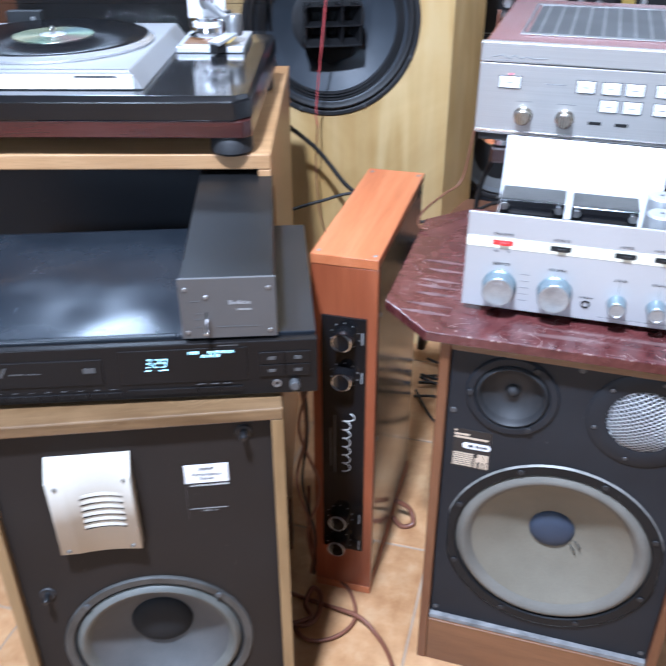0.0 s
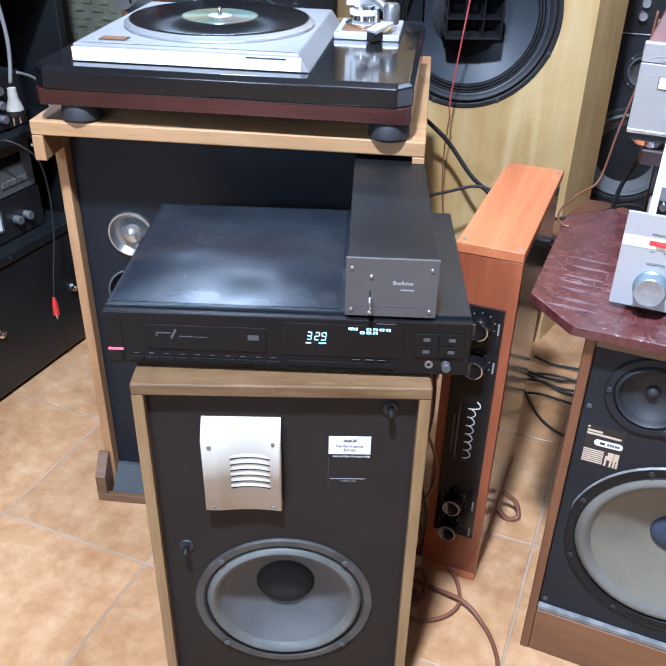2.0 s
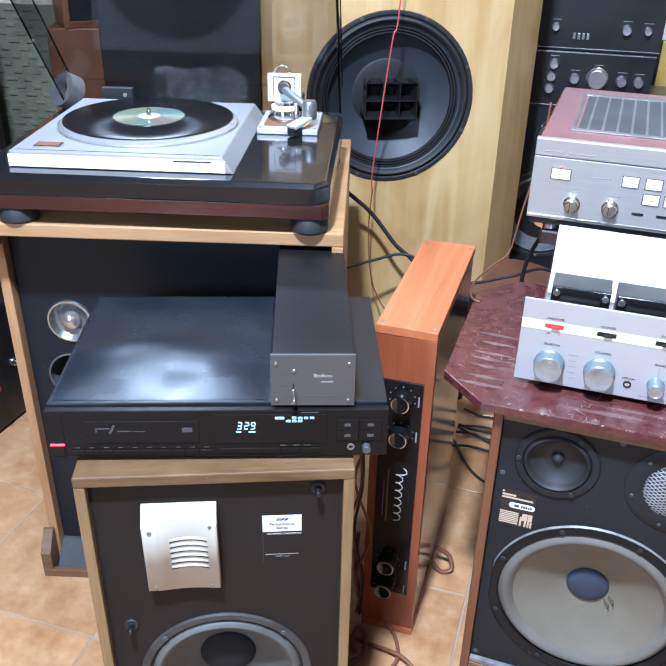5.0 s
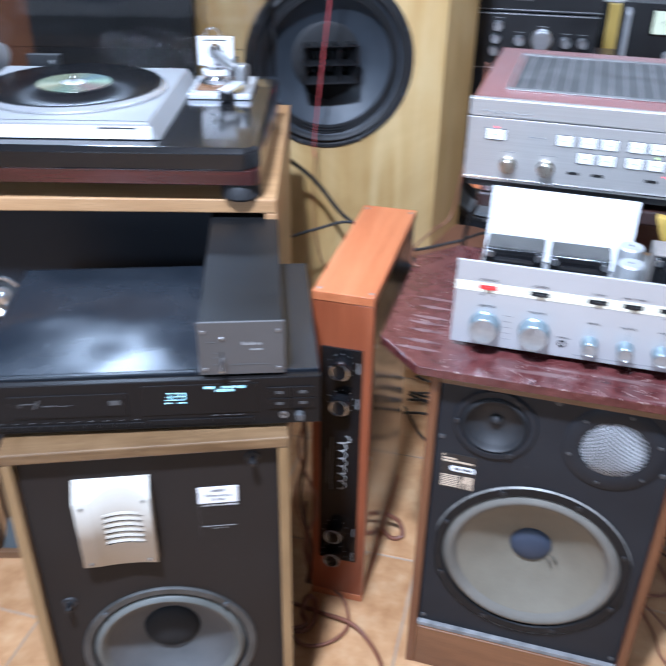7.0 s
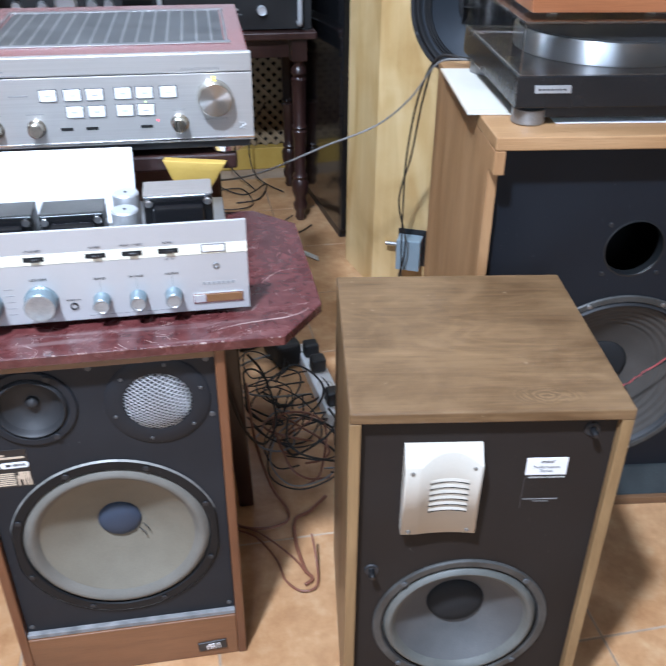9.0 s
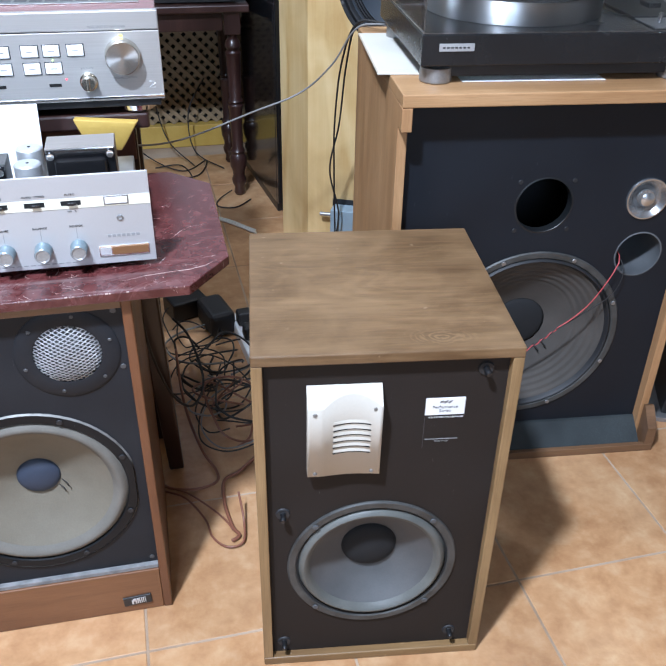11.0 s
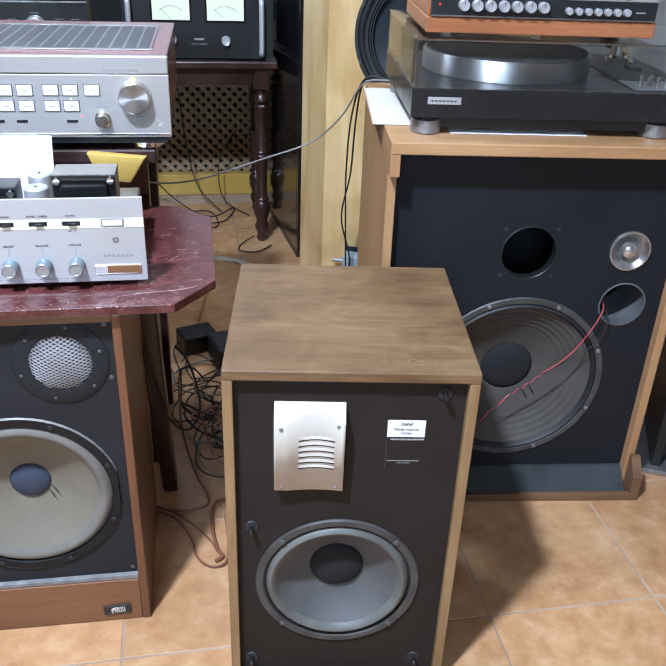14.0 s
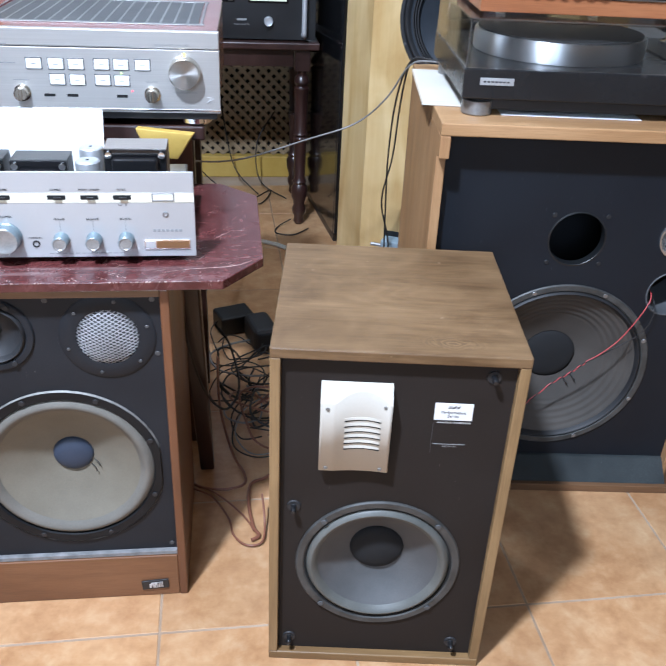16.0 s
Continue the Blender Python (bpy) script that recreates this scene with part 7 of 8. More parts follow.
def lattice_screen():
    t = thing("lattice_screen", "wooden lattice screen on a yellow skirting board", "screen", UP, kind="structure")
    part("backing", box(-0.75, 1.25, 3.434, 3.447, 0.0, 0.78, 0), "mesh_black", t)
    part("skirting", box(-0.75, 1.25, 3.385, 3.4335, 0.0, 0.090, 0.003), "yellow", t, "yellow painted skirting")
    part("stile", box(0.225, 0.285, 3.398, 3.4335, 0.0905, 0.78, 0.002), "yellow", t)
    step, x0, x1, z0, z1 = 0.043, 0.286, 1.0, 0.091, 0.70
    for layer, sign in ((3.4225, 1), (3.4145, -1)):
        n = 0
        start = x0 - (z1 - z0) if sign > 0 else x0
        x = start
        while x < (x1 if sign > 0 else x1 + (z1 - z0)):
            # the slat runs up at 45 degrees from (x, z0), cut to the panel
            lo = max(0.0, (x0 - x) * sign if sign > 0 else (x - x1))
            hi = min(z1 - z0, (x1 - x) if sign > 0 else (x - x0))
            if hi - lo > 0.02:
                bm = bmesh.new()
                a = 0.0080
                ends = [(x + sign * lo, z0 + lo), (x + sign * hi, z0 + hi)]
                nx, nz = -0.707 * sign * -1, 0.707
                vs = []
                for yy in (layer, layer + 0.0068):
                    for (ex, ez), order in zip(ends, ((-1, 1), (1, -1))):
                        for o in order:
                            vs.append(bm.verts.new((ex - o * a * 0.707 * sign, yy, ez + o * a * 0.707)))
                for f in ((0, 1, 2, 3), (7, 6, 5, 4), (0, 4, 5, 1), (1, 5, 6, 2), (2, 6, 7, 3), (3, 7, 4, 0)):
                    bm.faces.new([vs[q] for q in f])
                bmesh.ops.recalc_face_normals(bm, faces=bm.faces[:])
                part("slat", bm, "lattice", t)
            x += step
    return t


lattice_screen()


# ---- stack along the west side ----
def trunk(m):
    t = thing("black_speaker_case", "black vinyl-covered speaker case on the floor tiles", "case", m)
    part("body", box(-0.46, -0.002, -0.62, 0.0, 0.012, 0.320, 0.006), "satin_black", t)
    part("lid_edge", box(-0.465, 0.004, -0.625, 0.004, 0.3205, 0.345, 0.004), "satin_black", t, "dusty lid edge")
    for yy in (-0.30, -0.05, -0.55):
        pg = part("corner_peg", lathe([(0, 0.016), (0.004, 0.016), (0.005, 0.010), (0.011, 0.008), (0.012, 0)], at(-0.002, yy, 0.172, SIDE), 18), "chrome", t)
        part("stud", rod(0.0035, 0.003, at(0.004, yy + 0.07, 0.333, SIDE), 10), "chrome", t)
    for yy in (-0.58, -0.04):
        for xx in (-0.42, -0.05):
            part("foot", rod(0.02, 0.0118, at(xx, yy, 0.0), 16), "rubber_black", t)
    return t


trunk(pose(-1.262, 1.570, 0, 0, 0, -1))


def side_unit(m, height, kind, label):
    """An audio unit that faces east: its front is the plane x = 0, its width runs along y."""
    t = thing("audio_unit", label, "audio unit", m, "stacked audio units")
    part("case", box(-0.32, -0.010, -0.43, 0.0, 0.008, height, 0.002), "satin_black", t)
    mat = "deck_face" if kind == "grey" else "plastic_black"
    face = part("front_plate", box(-0.0098, 0.0, -0.432, 0.002, 0.004, height, 0.001), mat, t)
    if kind == "grey":
        part("window", box(-0.001, 0.0015, -0.105, -0.030, height * 0.62, height * 0.82, 0.001), "gloss_black", face)
        for k in range(5):
            part("key", box(-0.001, 0.004, -0.100 + k * 0.016, -0.088 + k * 0.016, height * 0.22, height * 0.34, 0.001), "dull_metal", face)
        part("drum", rod(0.022, 0.006, at(-0.001, -0.150, height * 0.5, SIDE), 28), "gloss_black", face)
    if kind == "meter":
        mt = part("meter", box(-0.001, 0.003, -0.245, -0.125, height * 0.30, height * 0.78, 0.001), "dull_metal", face)
        part("dial", box(0.0028, 0.0042, -0.238, -0.132, height * 0.36, height * 0.72, 0.0005), "white", mt, "white meter dial")
        for k in range(2):
            part("knob", rod(0.010, 0.018, at(-0.001, -0.085 + k * 0.032, height * 0.45, SIDE), 20), "dull_metal", face)
    if kind == "knobs":
        for k in range(3):
            part("knob", rod(0.009, 0.016, at(-0.001, -0.075, height * (0.25 + 0.25 * k), SIDE), 18), "dull_metal", face)
        part("dial", box(-0.001, 0.0015, -0.30, -0.12, height * 0.30, height * 0.75, 0.001), "gloss_black", face)
    for xx in (-0.28, -0.05):
        for yy in (-0.40, -0.03):
            part("foot", rod(0.012, 0.0078, at(xx, yy, 0.0002), 14), "rubber_black", t)
    return t


side_unit(pose(-1.300, 1.500, 0.3455, 0, 0, -1), 0.100, "meter", "black amplifier with white meters on the black case")
side_unit(pose(-1.300, 1.492, 0.4460, 0, 0, -1), 0.110, "grey", "dark grey cassette deck in the stack")
shelf_t = thing("black_shelf_rack", "black metal shelf rack with dusty shelves", "rack", pose(-1.262, 1.615, 0, 0, 0, -1))
for z in (0.570, 0.872):
    part("shelf", box(-0.46, 0.0, -0.62, -0.002, z, z + 0.020, 0.003), "satin_black", shelf_t)
for yy in (0.0,):
    part("side_board", box(-0.46, -0.004, 0.0, 0.022, 0.0, 1.9, 0.002), "satin_black", shelf_t)
    part("side_board", box(-0.46, -0.004, -0.645, -0.6225, 0.345 + 0.0, 1.9, 0.002), "satin_black", shelf_t)
part("back_board", box(-0.475, -0.4605, -0.645, 0.022, 0.0, 1.9, 0.001), "mesh_black", shelf_t)
side_unit(pose(-1.295, 1.500, 0.5905, 0, 0, -1), 0.120, "knobs", "black receiver with small knobs on the shelf")
for k, (turn, dx) in enumerate(((6, 0.0), (-8, 0.01), (3, -0.008), (12, 0.004))):
    pp = box(-0.10, 0.0, -0.16, 0.0, 0.0, 0.0095, 0.003)
    for v in pp.verts:
        v.co.z += 0.004 * math.sin(v.co.y * 40 + k)
    solo("paper_sheet", pp, "paper", "loose crumpled papers on the black shelf", "papers", pose(-1.285 + dx, 1.585, 0.8965 + k * 0.0135, 0, 0, turn), "papers on the shelf")


# ---- behind the silver turntable ----
def cloth_panel(m):
    t = thing("speaker_cloth_panel", "old panel covered in green-grey woven cloth with worn edges", "panel", m)
    part("frame", box(-0.150, 0.150, 0.004, 0.05, 0.0, 1.005, 0.004), "tape", t)
    part("cloth", box(-0.140, 0.128, 0.0, 0.0038, 0.01, 0.992, 0.001), "cloth_green", t, "ribbed green cloth")
    weave = random.Random(3)
    for k in range(24):
        z = 0.55 + k * 0.0185
        for i in range(5):
            x = -0.128 + 0.046 * i + (0.023 if k % 2 else 0.0)
            wide = weave.uniform(0.018, 0.030)
            if x + wide < 0.105:
                part("cloth_rib", box(x, x + wide, -0.0030, 0.0012, z, z + weave.uniform(0.007, 0.011), 0.0012, 1), "cloth_green", t)
    return t


cloth_panel(pose(-1.350, 1.83, 0, 0, 0, 10))
solo("wood_partition", box(-0.40, 0.40, 0, 0.03, 0, 1.25, 0.002), "orange_wood", "orange-brown wooden partition board", "partition", pose(-1.50, 2.22, 0, 0, 0, 6))


def hung_speaker(m):
    t = thing("small_speaker", "small red-brown wooden speaker behind the turntable lid", "speaker", m)
    part("cabinet", box(-0.13, 0.13, 0.012, 0.22, 0, 0.27, 0.003), "walnut_red", t)
    for x0, x1, z0, z1 in ((-0.13, 0.13, 0.0, 0.014), (-0.13, 0.13, 0.256, 0.27), (-0.13, -0.116, 0.0142, 0.2558), (0.116, 0.13, 0.0142, 0.2558)):
        part("frame_edge", box(x0, x1, 0, 0.0118, z0, z1, 0.001), "walnut_red", t)
    part("baffle", board(-0.1158, 0.1158, 0.0142, 0.2558, 0.006, 0.0055, [(0, 0.125, 0.078)]), "baffle_black", t)
    driver(t, "woofer", 0, 0.006, 0.125, 0.085, 0.88, 0.74, 0, 0.02, 0.34, ("basket_black", "rubber", "cone_grey", "cone_grey"), 4, 0.3)
    return t


solo("speaker_plinth", box(-0.16, 0.22, 0.0, 0.24, 0, 0.955, 0.003), "walnut_red", "tall red-brown speaker box carrying the small speaker", "speaker", pose(-1.05, 1.82, 0, 0, 0, 24))
hung_speaker(pose(-1.06, 1.86, 0.9555, 0, 0, 46))
solo("dark_block", box(-0.17, 0.17, 0, 0.10, 0, 1.09, 0.003), "satin_black", "tall dark panel behind the turntable", "panel", pose(-0.830, 1.72, 0, 0, 0, 22))


# ---- east side clutter ----
def east_rack(m):
    t = thing("equipment_rack", "black equipment rack with cables and sockets", "rack", m)
    part("side_board", box(0, 0.02, 0, 0.50, 0.01, 1.2, 0.002), "satin_black", t)
    part("base", box(-0.03, 0.45, -0.02, 0.50, 0.0, 0.012, 0.001), "dull_metal", t)
    for k in range(6):
        part("unit", box(0.021, 0.44, 0.02 + 0.01 * (k % 2), 0.46, 0.03 + k * 0.16, 0.16 + k * 0.16, 0.002), "plastic_black", t)
        for j in range(3):
            part("socket", rod(0.007, 0.022, at(0.05 + j * 0.035, 0.02 + 0.01 * (k % 2), 0.07 + k * 0.16, FRONT), 12), "dull_metal", t)
    return t


east_rack(pose(1.475, 1.36, 0, 0, 0, -24))

# ---- cables ----
def cable(name, points, r, mat, label, steps=8):
    return solo(name, tube(points, r, 8, steps), mat, label, "cable")


cable("speaker_wire", [(-0.366, 1.905, 1.62), (-0.385, 1.885, 1.05), (-0.395, 1.872, 0.965), (-0.415, 1.862, 0.77), (-0.425, 1.860, 0.66), (-0.424, 1.868, 0.62)], 0.0018, "wire_red", "thin red wire hanging in front of the plywood speaker")
cable("speaker_wire", [(-0.424, 1.866, 0.63), (-0.430, 1.868, 0.52), (-0.420, 1.872, 0.40), (-0.390, 1.87, 0.33), (-0.35, 1.88, 0.28)], 0.0016, "wire_brown", "thin brown wire beside the plywood speaker")
cable("power_cable", [(-0.50, 1.74, 0.70), (-0.470, 1.80, 0.640), (-0.420, 1.85, 0.575), (-0.360, 1.86, 0.500), (-0.305, 1.86, 0.455), (-0.255, 1.80, 0.40)], 0.0050, "wire_black", "thick black power cord behind the oak speaker")
cable("signal_cable", [(-0.48, 1.70, 0.47), (-0.40, 1.80, 0.475), (-0.32, 1.84, 0.485), (-0.20, 1.80, 0.45), (-0.08, 1.86, 0.46), (0.00, 1.84, 0.50), (0.10, 1.80, 0.47)], 0.0036, "wire_black", "black cable passing behind the cherry amplifier")
cable("signal_cable", [(-0.028, 1.62, 0.92), (-0.033, 1.61, 0.82), (-0.050, 1.60, 0.722), (-0.065, 1.60, 0.630), (-0.088, 1.55, 0.618), (-0.106, 1.46, 0.622), (-0.104, 1.39, 0.630), (-0.092, 1.35, 0.636), (-0.080, 1.345, 0.6365)], 0.0019, "wire_brown", "thin brown cable hanging onto the marbled table")
cable("signal_cable", [(0.0, 1.50, 0.72), (-0.03, 1.55, 0.60), (-0.02, 1.60, 0.35), (0.0, 1.58, 0.004)], 0.0040, "wire_black", "black cable dropping behind the valve amplifier")
# grey lead from the oak speaker to the amplifiers
cable("signal_cable", [(0.93, 1.72, 0.80), (0.875, 1.765, 0.802), (0.835, 1.80, 0.785), (0.80, 1.86, 0.70), (0.74, 1.92, 0.625), (0.62, 1.90, 0.590), (0.47, 1.80, 0.575), (0.37, 1.70, 0.60), (0.30, 1.62, 0.65), (0.25, 1.60, 0.68)], 0.0021, "wire_grey", "grey cable strung from the oak speaker to the amplifiers")
for dx, dy in ((0.0, 0.0), (0.012, -0.006)):
    cable("speaker_wire", [(0.95, 1.71 + dy, 0.800), (0.885, 1.77 + dy, 0.803), (0.845, 1.83 + dy, 0.79), (0.838 + dx, 1.93, 0.68), (0.855 + dx, 2.06, 0.50), (0.872 - dx, 2.13, 0.35), (0.885 + dx, 2.17, 0.20), (0.895 - dx, 2.19, 0.06), (0.90, 2.20, 0.006)], 0.0024, "wire_black", "black twin cable hanging before the plywood speaker")
# loops on the floor between the walnut speakers
cable("speaker_cable", [(-0.26, 1.10, 0.006), (-0.20, 1.036, 0.006), (-0.150, 1.050, 0.006), (-0.125, 1.095, 0.008), (-0.148, 1.150, 0.010), (-0.190, 1.172, 0.020), (-0.225, 1.185, 0.050), (-0.24, 1.20, 0.10), (-0.235, 1.19, 0.20)], 0.0034, "wire_brown", "brown rubber cable curling on the tiles")
cable("speaker_cable", [(-0.25, 1.12, 0.006), (-0.19, 1.112, 0.006), (-0.120, 1.098, 0.014), (-0.075, 1.070, 0.006), (-0.045, 1.030, 0.006), (-0.030, 0.985, 0.006), (-0.020, 0.88, 0.006), (-0.05, 0.70, 0.006)], 0.0038, "wire_brown", "thick brown cable running across the tiles")
cable("speaker_cable", [(-0.25, 1.06, 0.006), (-0.205, 1.060, 0.006), (-0.188, 1.085, 0.008), (-0.196, 1.125, 0.012), (-0.212, 1.130, 0.02), (-0.215, 1.10, 0.012), (-0.200, 1.075, 0.010), (-0.24, 1.05, 0.006)], 0.0042, "wire_brown", "coiled brown cable beside the walnut speaker")
for k, (ox, sw) in enumerate(((0.0, 0.010), (0.008, -0.012), (-0.006, 0.014))):
    cable("speaker_wire", [(-0.222 + ox, 1.17, 0.012), (-0.225 + ox + sw, 1.16, 0.12), (-0.222 + ox - sw, 1.15, 0.24), (-0.228 + ox + sw, 1.14, 0.36), (-0.222 + ox, 1.13, 0.47), (-0.26, 1.14, 0.56)], 0.0026, "wire_brown" if k else "wire_black", "thin wire hanging behind the walnut speaker")
# behind the cherry amplifier
loops = random.Random(11)
for k in range(6):
    cy, bow = 1.78 + 0.03 * k, loops.uniform(-0.05, 0.05)
    pts = [(-0.16 + 0.045 * i, cy + bow * math.sin(0.75 * i + k) + loops.uniform(-0.006, 0.006), 0.005 + 0.010 * abs(math.sin(i * 0.9 + k))) for i in range(8)]
    cable("signal_cable", pts, 0.0034, "wire_black", "tangled black cable on the tiles behind the speakers")
cable("signal_cable", [(-0.16, 1.80, 0.01), (-0.10, 1.70, 0.006), (-0.04, 1.655, 0.006), (0.0, 1.67, 0.008), (0.03, 1.74, 0.02)], 0.0032, "wire_black", "black cable bending across the tiles")
cable("signal_cable", [(-0.112, 1.36, 0.05), (-0.085, 1.365, 0.03), (-0.075, 1.35, 0.008), (-0.095, 1.34, 0.005), (-0.115, 1.345, 0.02)], 0.0048, "wire_brown", "short brown cable end by the cherry amplifier")
# tangle beside the marbled table
rng = random.Random(5)
for k in range(12):
    cx, cy = 0.47 + rng.uniform(-0.06, 0.08), 1.74 + rng.uniform(-0.20, 0.20)
    a0, rr = rng.uniform(0, 6.28), rng.uniform(0.06, 0.13)
    pts = []
    for i in range(12):
        q, r2 = a0 + i * 0.62, rr * (1 + 0.22 * math.sin(i * 1.1 + k))
        pts.append((max(0.36, min(0.61, cx + 0.8 * r2 * math.cos(q))), cy + r2 * math.sin(q), 0.006 + 0.030 * abs(math.sin(0.55 * i + k))))
    cable("tangled_cable", pts, rng.choice((0.0018, 0.0022, 0.0027)), rng.choice(("wire_black", "wire_black", "wire_black", "wire_brown", "wire_grey")), "dark cable in a tangle on the tiles")
for k in range(9):
    cx, cy, a0, rr = 0.47 + rng.uniform(-0.05, 0.06), 1.58 + rng.uniform(-0.10, 0.14), rng.uniform(0, 6.28), rng.uniform(0.035, 0.075)
    pts = [(max(0.40, min(0.585, cx + rr * (1 + 0.3 * math.sin(i * 0.9 + k)) * math.cos(a0 + i * 0.58))), cy + rr * math.sin(a0 + i * 0.58), 0.006 + 0.05 * (1 + math.sin(0.45 * i + k * 1.7))) for i in range(13)]
    cable("tangled_cable", pts, rng.choice((0.0020, 0.0026)), "wire_black" if k % 3 else "wire_brown", "dark cable looping in the tangle on the tiles")
cable("power_cable", [(0.40, 1.62, 0.16), (0.405, 1.50, 0.10), (0.430, 1.44, 0.02), (0.455, 1.38, 0.006), (0.452, 1.345, 0.006), (0.41, 1.332, 0.006), (0.36, 1.345, 0.006), (0.33, 1.38, 0.006)], 0.0030, "wire_brown", "brown power cord bending across the tiles")
cable("power_cable", [(0.54, 1.40, 0.01), (0.50, 1.365, 0.006), (0.468, 1.345, 0.006), (0.462, 1.28, 0.006), (0.470, 1.215, 0.006), (0.480, 1.190, 0.006), (0.465, 1.178, 0.006)], 0.0036, "wire_brown", "thick brown power cord on the tiles")
cable("speaker_wire", [(0.335, 1.345, 0.006), (0.385, 1.310, 0.008), (0.420, 1.245, 0.006), (0.430, 1.195, 0.006), (0.455, 1.165, 0.006), (0.485, 1.170, 0.008), (0.492, 1.215, 0.02), (0.488, 1.25, 0.06)], 0.0022, "wire_brown", "thin brown wire on the tiles")
cable("speaker_wire", [(0.33, 1.36, 0.006), (0.39, 1.325, 0.006), (0.45, 1.245, 0.010), (0.470, 1.205, 0.006)], 0.0020, "wire_brown", "thin brown wire crossing the tiles")
cable("signal_cable", [(0.345, 1.32, 0.50), (0.352, 1.34, 0.36), (0.380, 1.38, 0.22), (0.420, 1.42, 0.15), (0.448, 1.46, 0.18), (0.43, 1.50, 0.26), (0.40, 1.52, 0.30)], 0.0026, "wire_black", "black cable hooked by the table leg")
for off in (0.0, 0.018):
    cable("white_cord", [(0.40, 2.05 + off, 0.30), (0.47, 2.40, 0.10), (0.50, 2.66 + off, 0.008), (0.60, 2.62 + off, 0.006), (0.70, 2.50 + off, 0.006)], 0.0042, "wire_white", "cream flex on the floor")
for k, pts in enumerate(([(0.20, 3.05, 0.30), (0.36, 3.20, 0.05), (0.50, 3.10, 0.006), (0.60, 3.20, 0.006), (0.56, 3.05, 0.006), (0.47, 3.02, 0.006)], [(0.66, 2.84, 0.02), (0.61, 2.80, 0.006), (0.60, 2.74, 0.006), (0.66, 2.72, 0.006), (0.72, 2.78, 0.006)], [(0.33, 3.0, 0.006), (0.45, 2.95, 0.01), (0.53, 3.00, 0.006), (0.50, 3.15, 0.01), (0.40, 3.15, 0.006)], [(0.40, 3.30, 0.45), (0.42, 3.28, 0.25), (0.46, 3.25, 0.08), (0.55, 3.15, 0.006)], [(0.62, 3.30, 0.30), (0.55, 3.28, 0.18), (0.56, 3.22, 0.04), (0.66, 3.10, 0.006)])):
    cable("power_cable", pts, 0.0024, "wire_black", "black power cord on the floor under the side table")
cable("hanging_cable", [(-1.21, 1.38, 1.55), (-1.205, 1.378, 0.97), (-1.200, 1.385, 0.80), (-1.200, 1.372, 0.72)], 0.0040, "wire_grey", "grey cord hanging in front of the rack")
rp = thing("signal_lead", "thin black signal lead hanging with a red plug", "cable", UP)
part("wire", tube([(-1.270, 1.36, 0.578), (-1.235, 1.365, 0.600), (-1.196, 1.40, 0.56), (-1.200, 1.425, 0.48), (-1.200, 1.42, 0.38), (-1.200, 1.395, 0.28), (-1.200, 1.383, 0.220)], 0.0020), "wire_black", rp)
part("plug_sleeve", lathe([(0, 0.046), (0.003, 0.045), (0.006, 0.030), (0.0075, 0.010), (0.0075, 0.0), (0, 0)], at(-1.200, 1.382, 0.180), 16), "red_plastic", rp, "red plug sleeve")
part("pin", rod(0.003, 0.012, at(-1.200, 1.382, 0.168), 12), "chrome", rp)
cable("hanging_cable", [(-1.205, 1.40, 0.735), (-1.205, 1.46, 0.70), (-1.20, 1.475, 0.62), (-1.20, 1.44, 0.575), (-1.20, 1.40, 0.585)], 0.0030, "wire_grey", "grey cord loop by the rack")
pl = thing("mains_plug", "off-white two-pin mains plug hanging on its cord", "plug", pose(-1.200, 1.372, 0.655, 0, 0, 0))
part("plug_body", lathe([(0.017, 0.0122), (0.016, 0.018), (0.010, 0.036), (0.0085, 0.056), (0, 0.058)], UP, 20), "plug_cream", pl)
part("plug_face", lathe([(0, 0), (0.016, 0), (0.0185, 0.003), (0.0190, 0.012), (0, 0.012)], UP, 20), "plastic_black", pl, "black pin face")
for sy in (-0.009, 0.009):
    part("pin", rod(0.0022, 0.018, at(0, sy, -0.018), 10), "chrome", pl)



def power_strip(m):
    t = thing("power_strip", "white power strip with black plugs on the tiles", "power strip", m)
    part("body", box(-0.026, 0.026, -0.16, 0.16, 0.0, 0.036, 0.004), "white", t)
    for k in range(4):
        part("socket", lathe([(0, -0.006), (0.015, -0.006), (0.017, 0.0005), (0.019, 0.0012)], at(0, -0.115 + 0.072 * k, 0.0362), 20), "wire_white", t)
    for k in (0, 2, 3):
        pg = part("plug", box(-0.019, 0.019, -0.135 + 0.072 * k, -0.098 + 0.072 * k, 0.0375, 0.075, 0.006), "plastic_black", t, "black mains plug")
    return t


power_strip(pose(0.594, 1.80, 0, 0, 0, 6))
solo("power_adapter", box(-0.05, 0.05, -0.04, 0.04, 0, 0.055, 0.006), "plastic_black", "black power adapter on the tiles", "adapter", pose(0.44, 2.045, 0, 0, 0, 20))
solo("rubber_pouch", box(-0.035, 0.035, -0.06, 0.06, 0, 0.07, 0.015, 3), "rubber_black", "black rubber pouch under the table", "pouch", pose(0.515, 1.955, 0, 0, 0, 15))


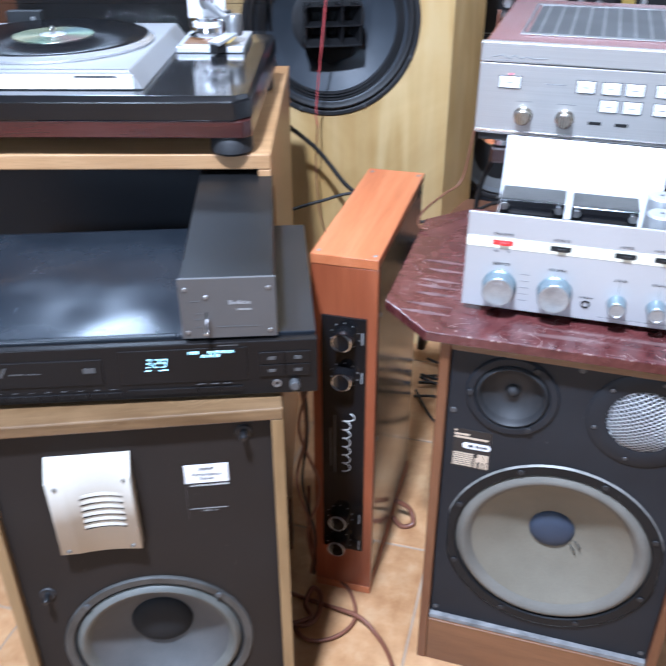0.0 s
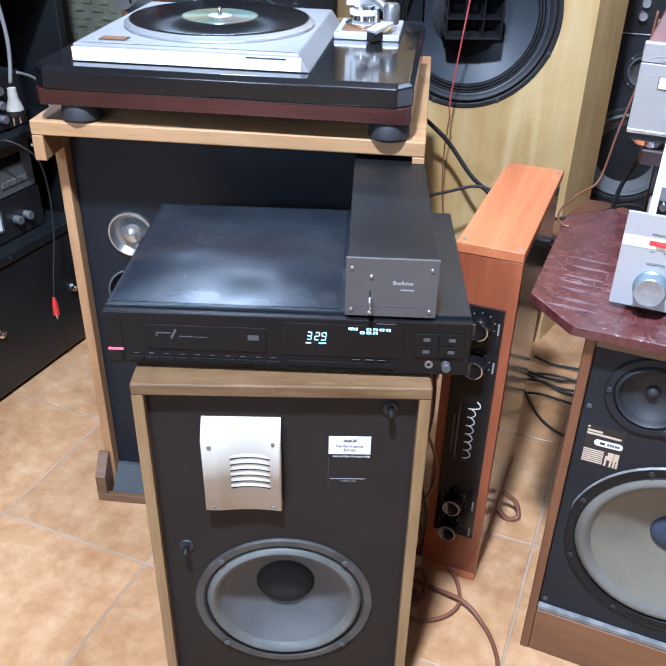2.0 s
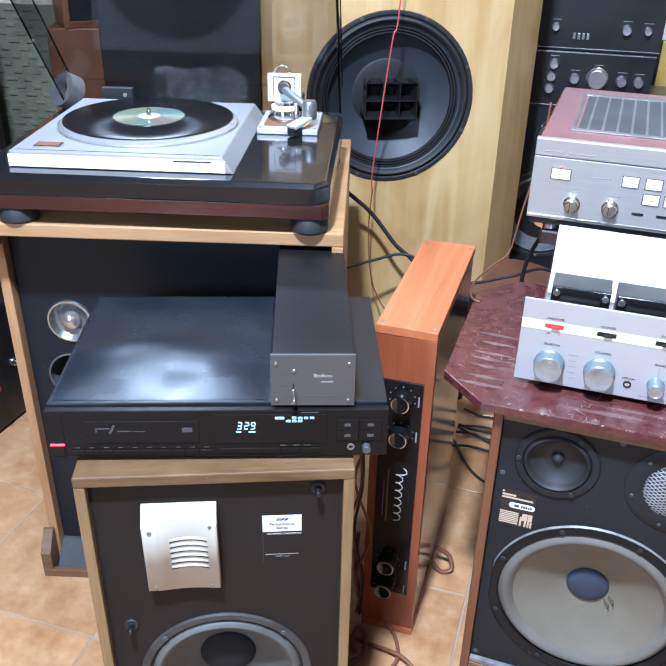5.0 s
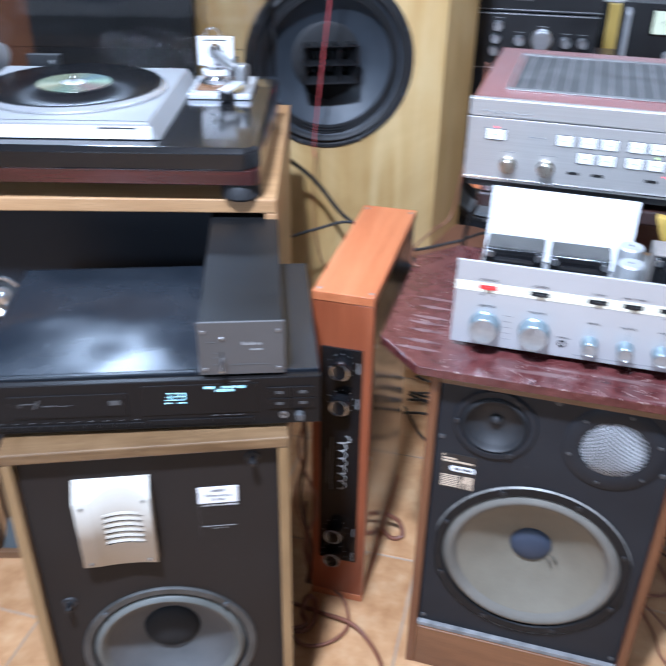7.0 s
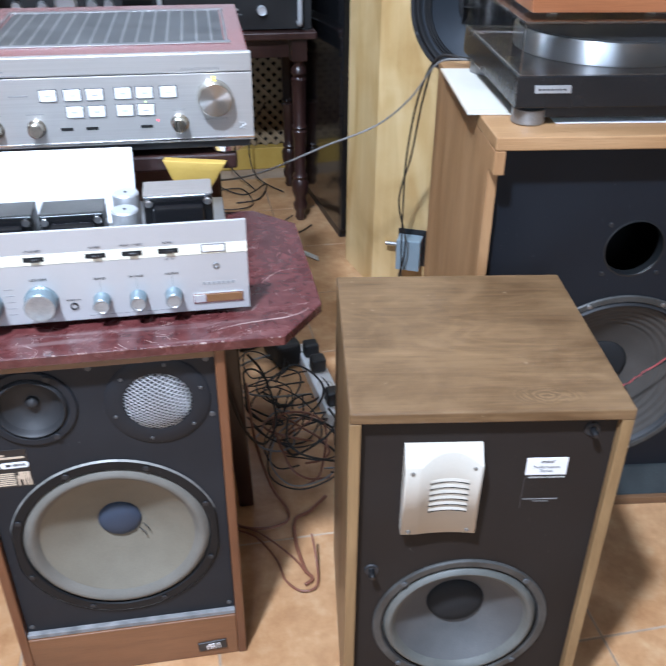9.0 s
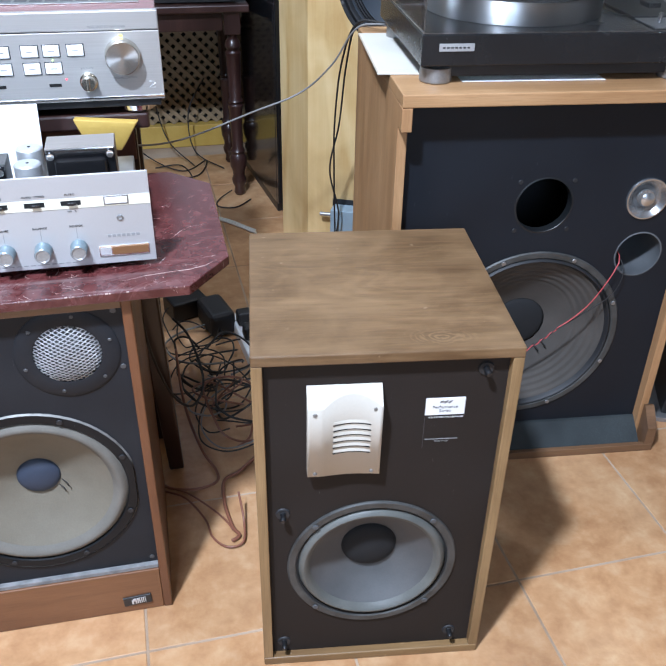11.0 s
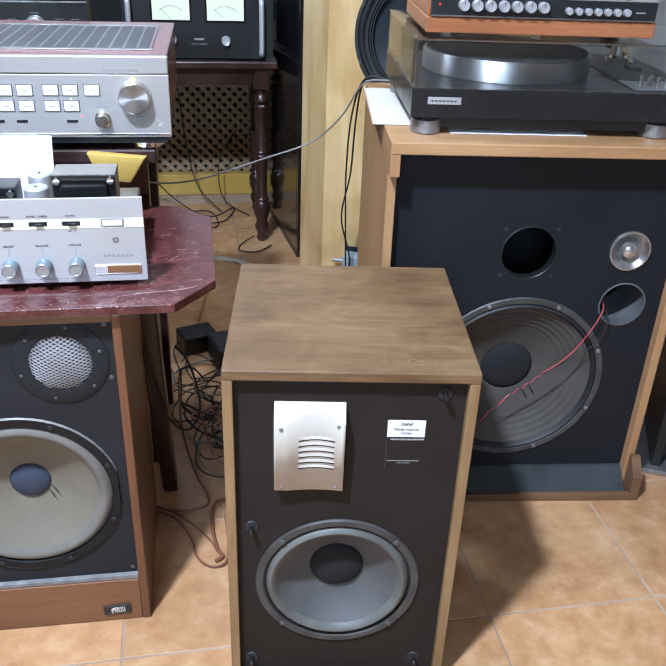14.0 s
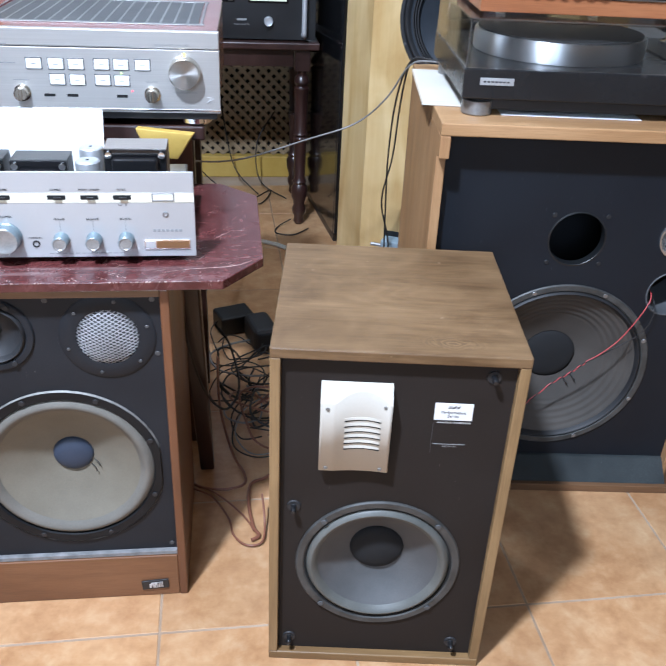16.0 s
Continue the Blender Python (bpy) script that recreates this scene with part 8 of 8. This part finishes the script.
def terminal_box(m):
    t = thing("terminal_box", "blue-grey terminal box screwed to the plywood speaker", "terminal box", m)
    part("box", box(-0.040, 0.030, -0.055, -0.004, 0.095, 0.190, 0.003), "box_blue", t)
    part("back_plate", box(-0.044, 0.075, -0.0038, -0.0005, 0.090, 0.205, 0.001), "plastic_black", t)
    part("cable_gland", rod(0.006, 0.035, at(-0.041, -0.03, 0.165, Matrix.Rotation(-math.pi / 2, 4, "Y")), 14), "dull_metal", t)
    for k in range(4):
        part("binding_post", rod(0.007, 0.024, at(0.052, -0.004, 0.112 + k * 0.022, FRONT), 14), "red_plastic" if k % 2 else "dull_metal", t)
    return t


terminal_box(pose(1.080, 2.195, 0, 0, 0, -25) @ at(-0.150, 0, 0))
cable("speaker_wire", [(0.985, 2.17, 0.17), (0.975, 2.12, 0.10), (0.965, 2.10, 0.03), (0.96, 2.08, 0.006)], 0.004, "wire_red", "red wire from the terminal box")
cable("speaker_wire", [(0.975, 2.16, 0.33), (0.985, 2.11, 0.25), (0.975, 2.09, 0.12), (0.98, 2.07, 0.006)], 0.0055, "wire_black", "black cord beside the terminal box")
cable("power_cable", [(1.60, 1.30, 0.25), (1.52, 1.24, 0.14), (1.475, 1.22, 0.02), (1.50, 1.16, 0.006), (1.62, 1.12, 0.006)], 0.0042, "wire_grey", "grey cord at the foot of the rack")


# ---- floor tiles, laid a little off the walls ----
def tile_mesh():
    bm = box(-0.1620, 0.1620, -0.1620, 0.1620, -0.0085, 0.0, 0.0010, 1)
    mesh = bpy.data.meshes.new("floor_tile")
    bm.to_mesh(mesh)
    bm.free()
    mesh.materials.append(M["tile"])
    return mesh


TILE, PITCH, LAY = tile_mesh(), 0.3285, radians(1.0)
rest_v, rest_f = [], []
for i in range(-11, 11):
    for j in range(-10, 8):
        lx, ly = (i + 0.5) * PITCH, (j + 0.5) * PITCH
        x, y = 0.302 + lx * math.cos(LAY) - ly * math.sin(LAY), 0.972 + lx * math.sin(LAY) + ly * math.cos(LAY)
        if not (-2.85 < x < 3.05 and -2.45 < y < 3.29):
            continue
        if -1.9 < x < 1.95 and y > -0.35:
            ob = new("tile", TILE)
            ob.parent = floor
            ob.matrix_world = at(x, y, 0, Matrix.Rotation(LAY, 4, "Z"))
        else:
            n = len(rest_v)
            a = 0.1620
            corners = [(x + sx * a * math.cos(LAY) - sy * a * math.sin(LAY), y + sx * a * math.sin(LAY) + sy * a * math.cos(LAY)) for sx, sy in ((-1, -1), (1, -1), (1, 1), (-1, 1))]
            rest_v += [(cx, cy, -0.002) for cx, cy in corners] + [(cx, cy, 0.0) for cx, cy in corners]
            rest_f += [(n + 4, n + 5, n + 6, n + 7)] + [(n + k, n + (k + 1) % 4, n + 4 + (k + 1) % 4, n + 4 + k) for k in range(4)]
mesh = bpy.data.meshes.new("outer_tiles")
mesh.from_pydata(rest_v, [], rest_f)
mesh.materials.append(M["tile"])
outer = new("outer_tiles", mesh)
outer.parent = floor
tagged(outer, kind="stuff")
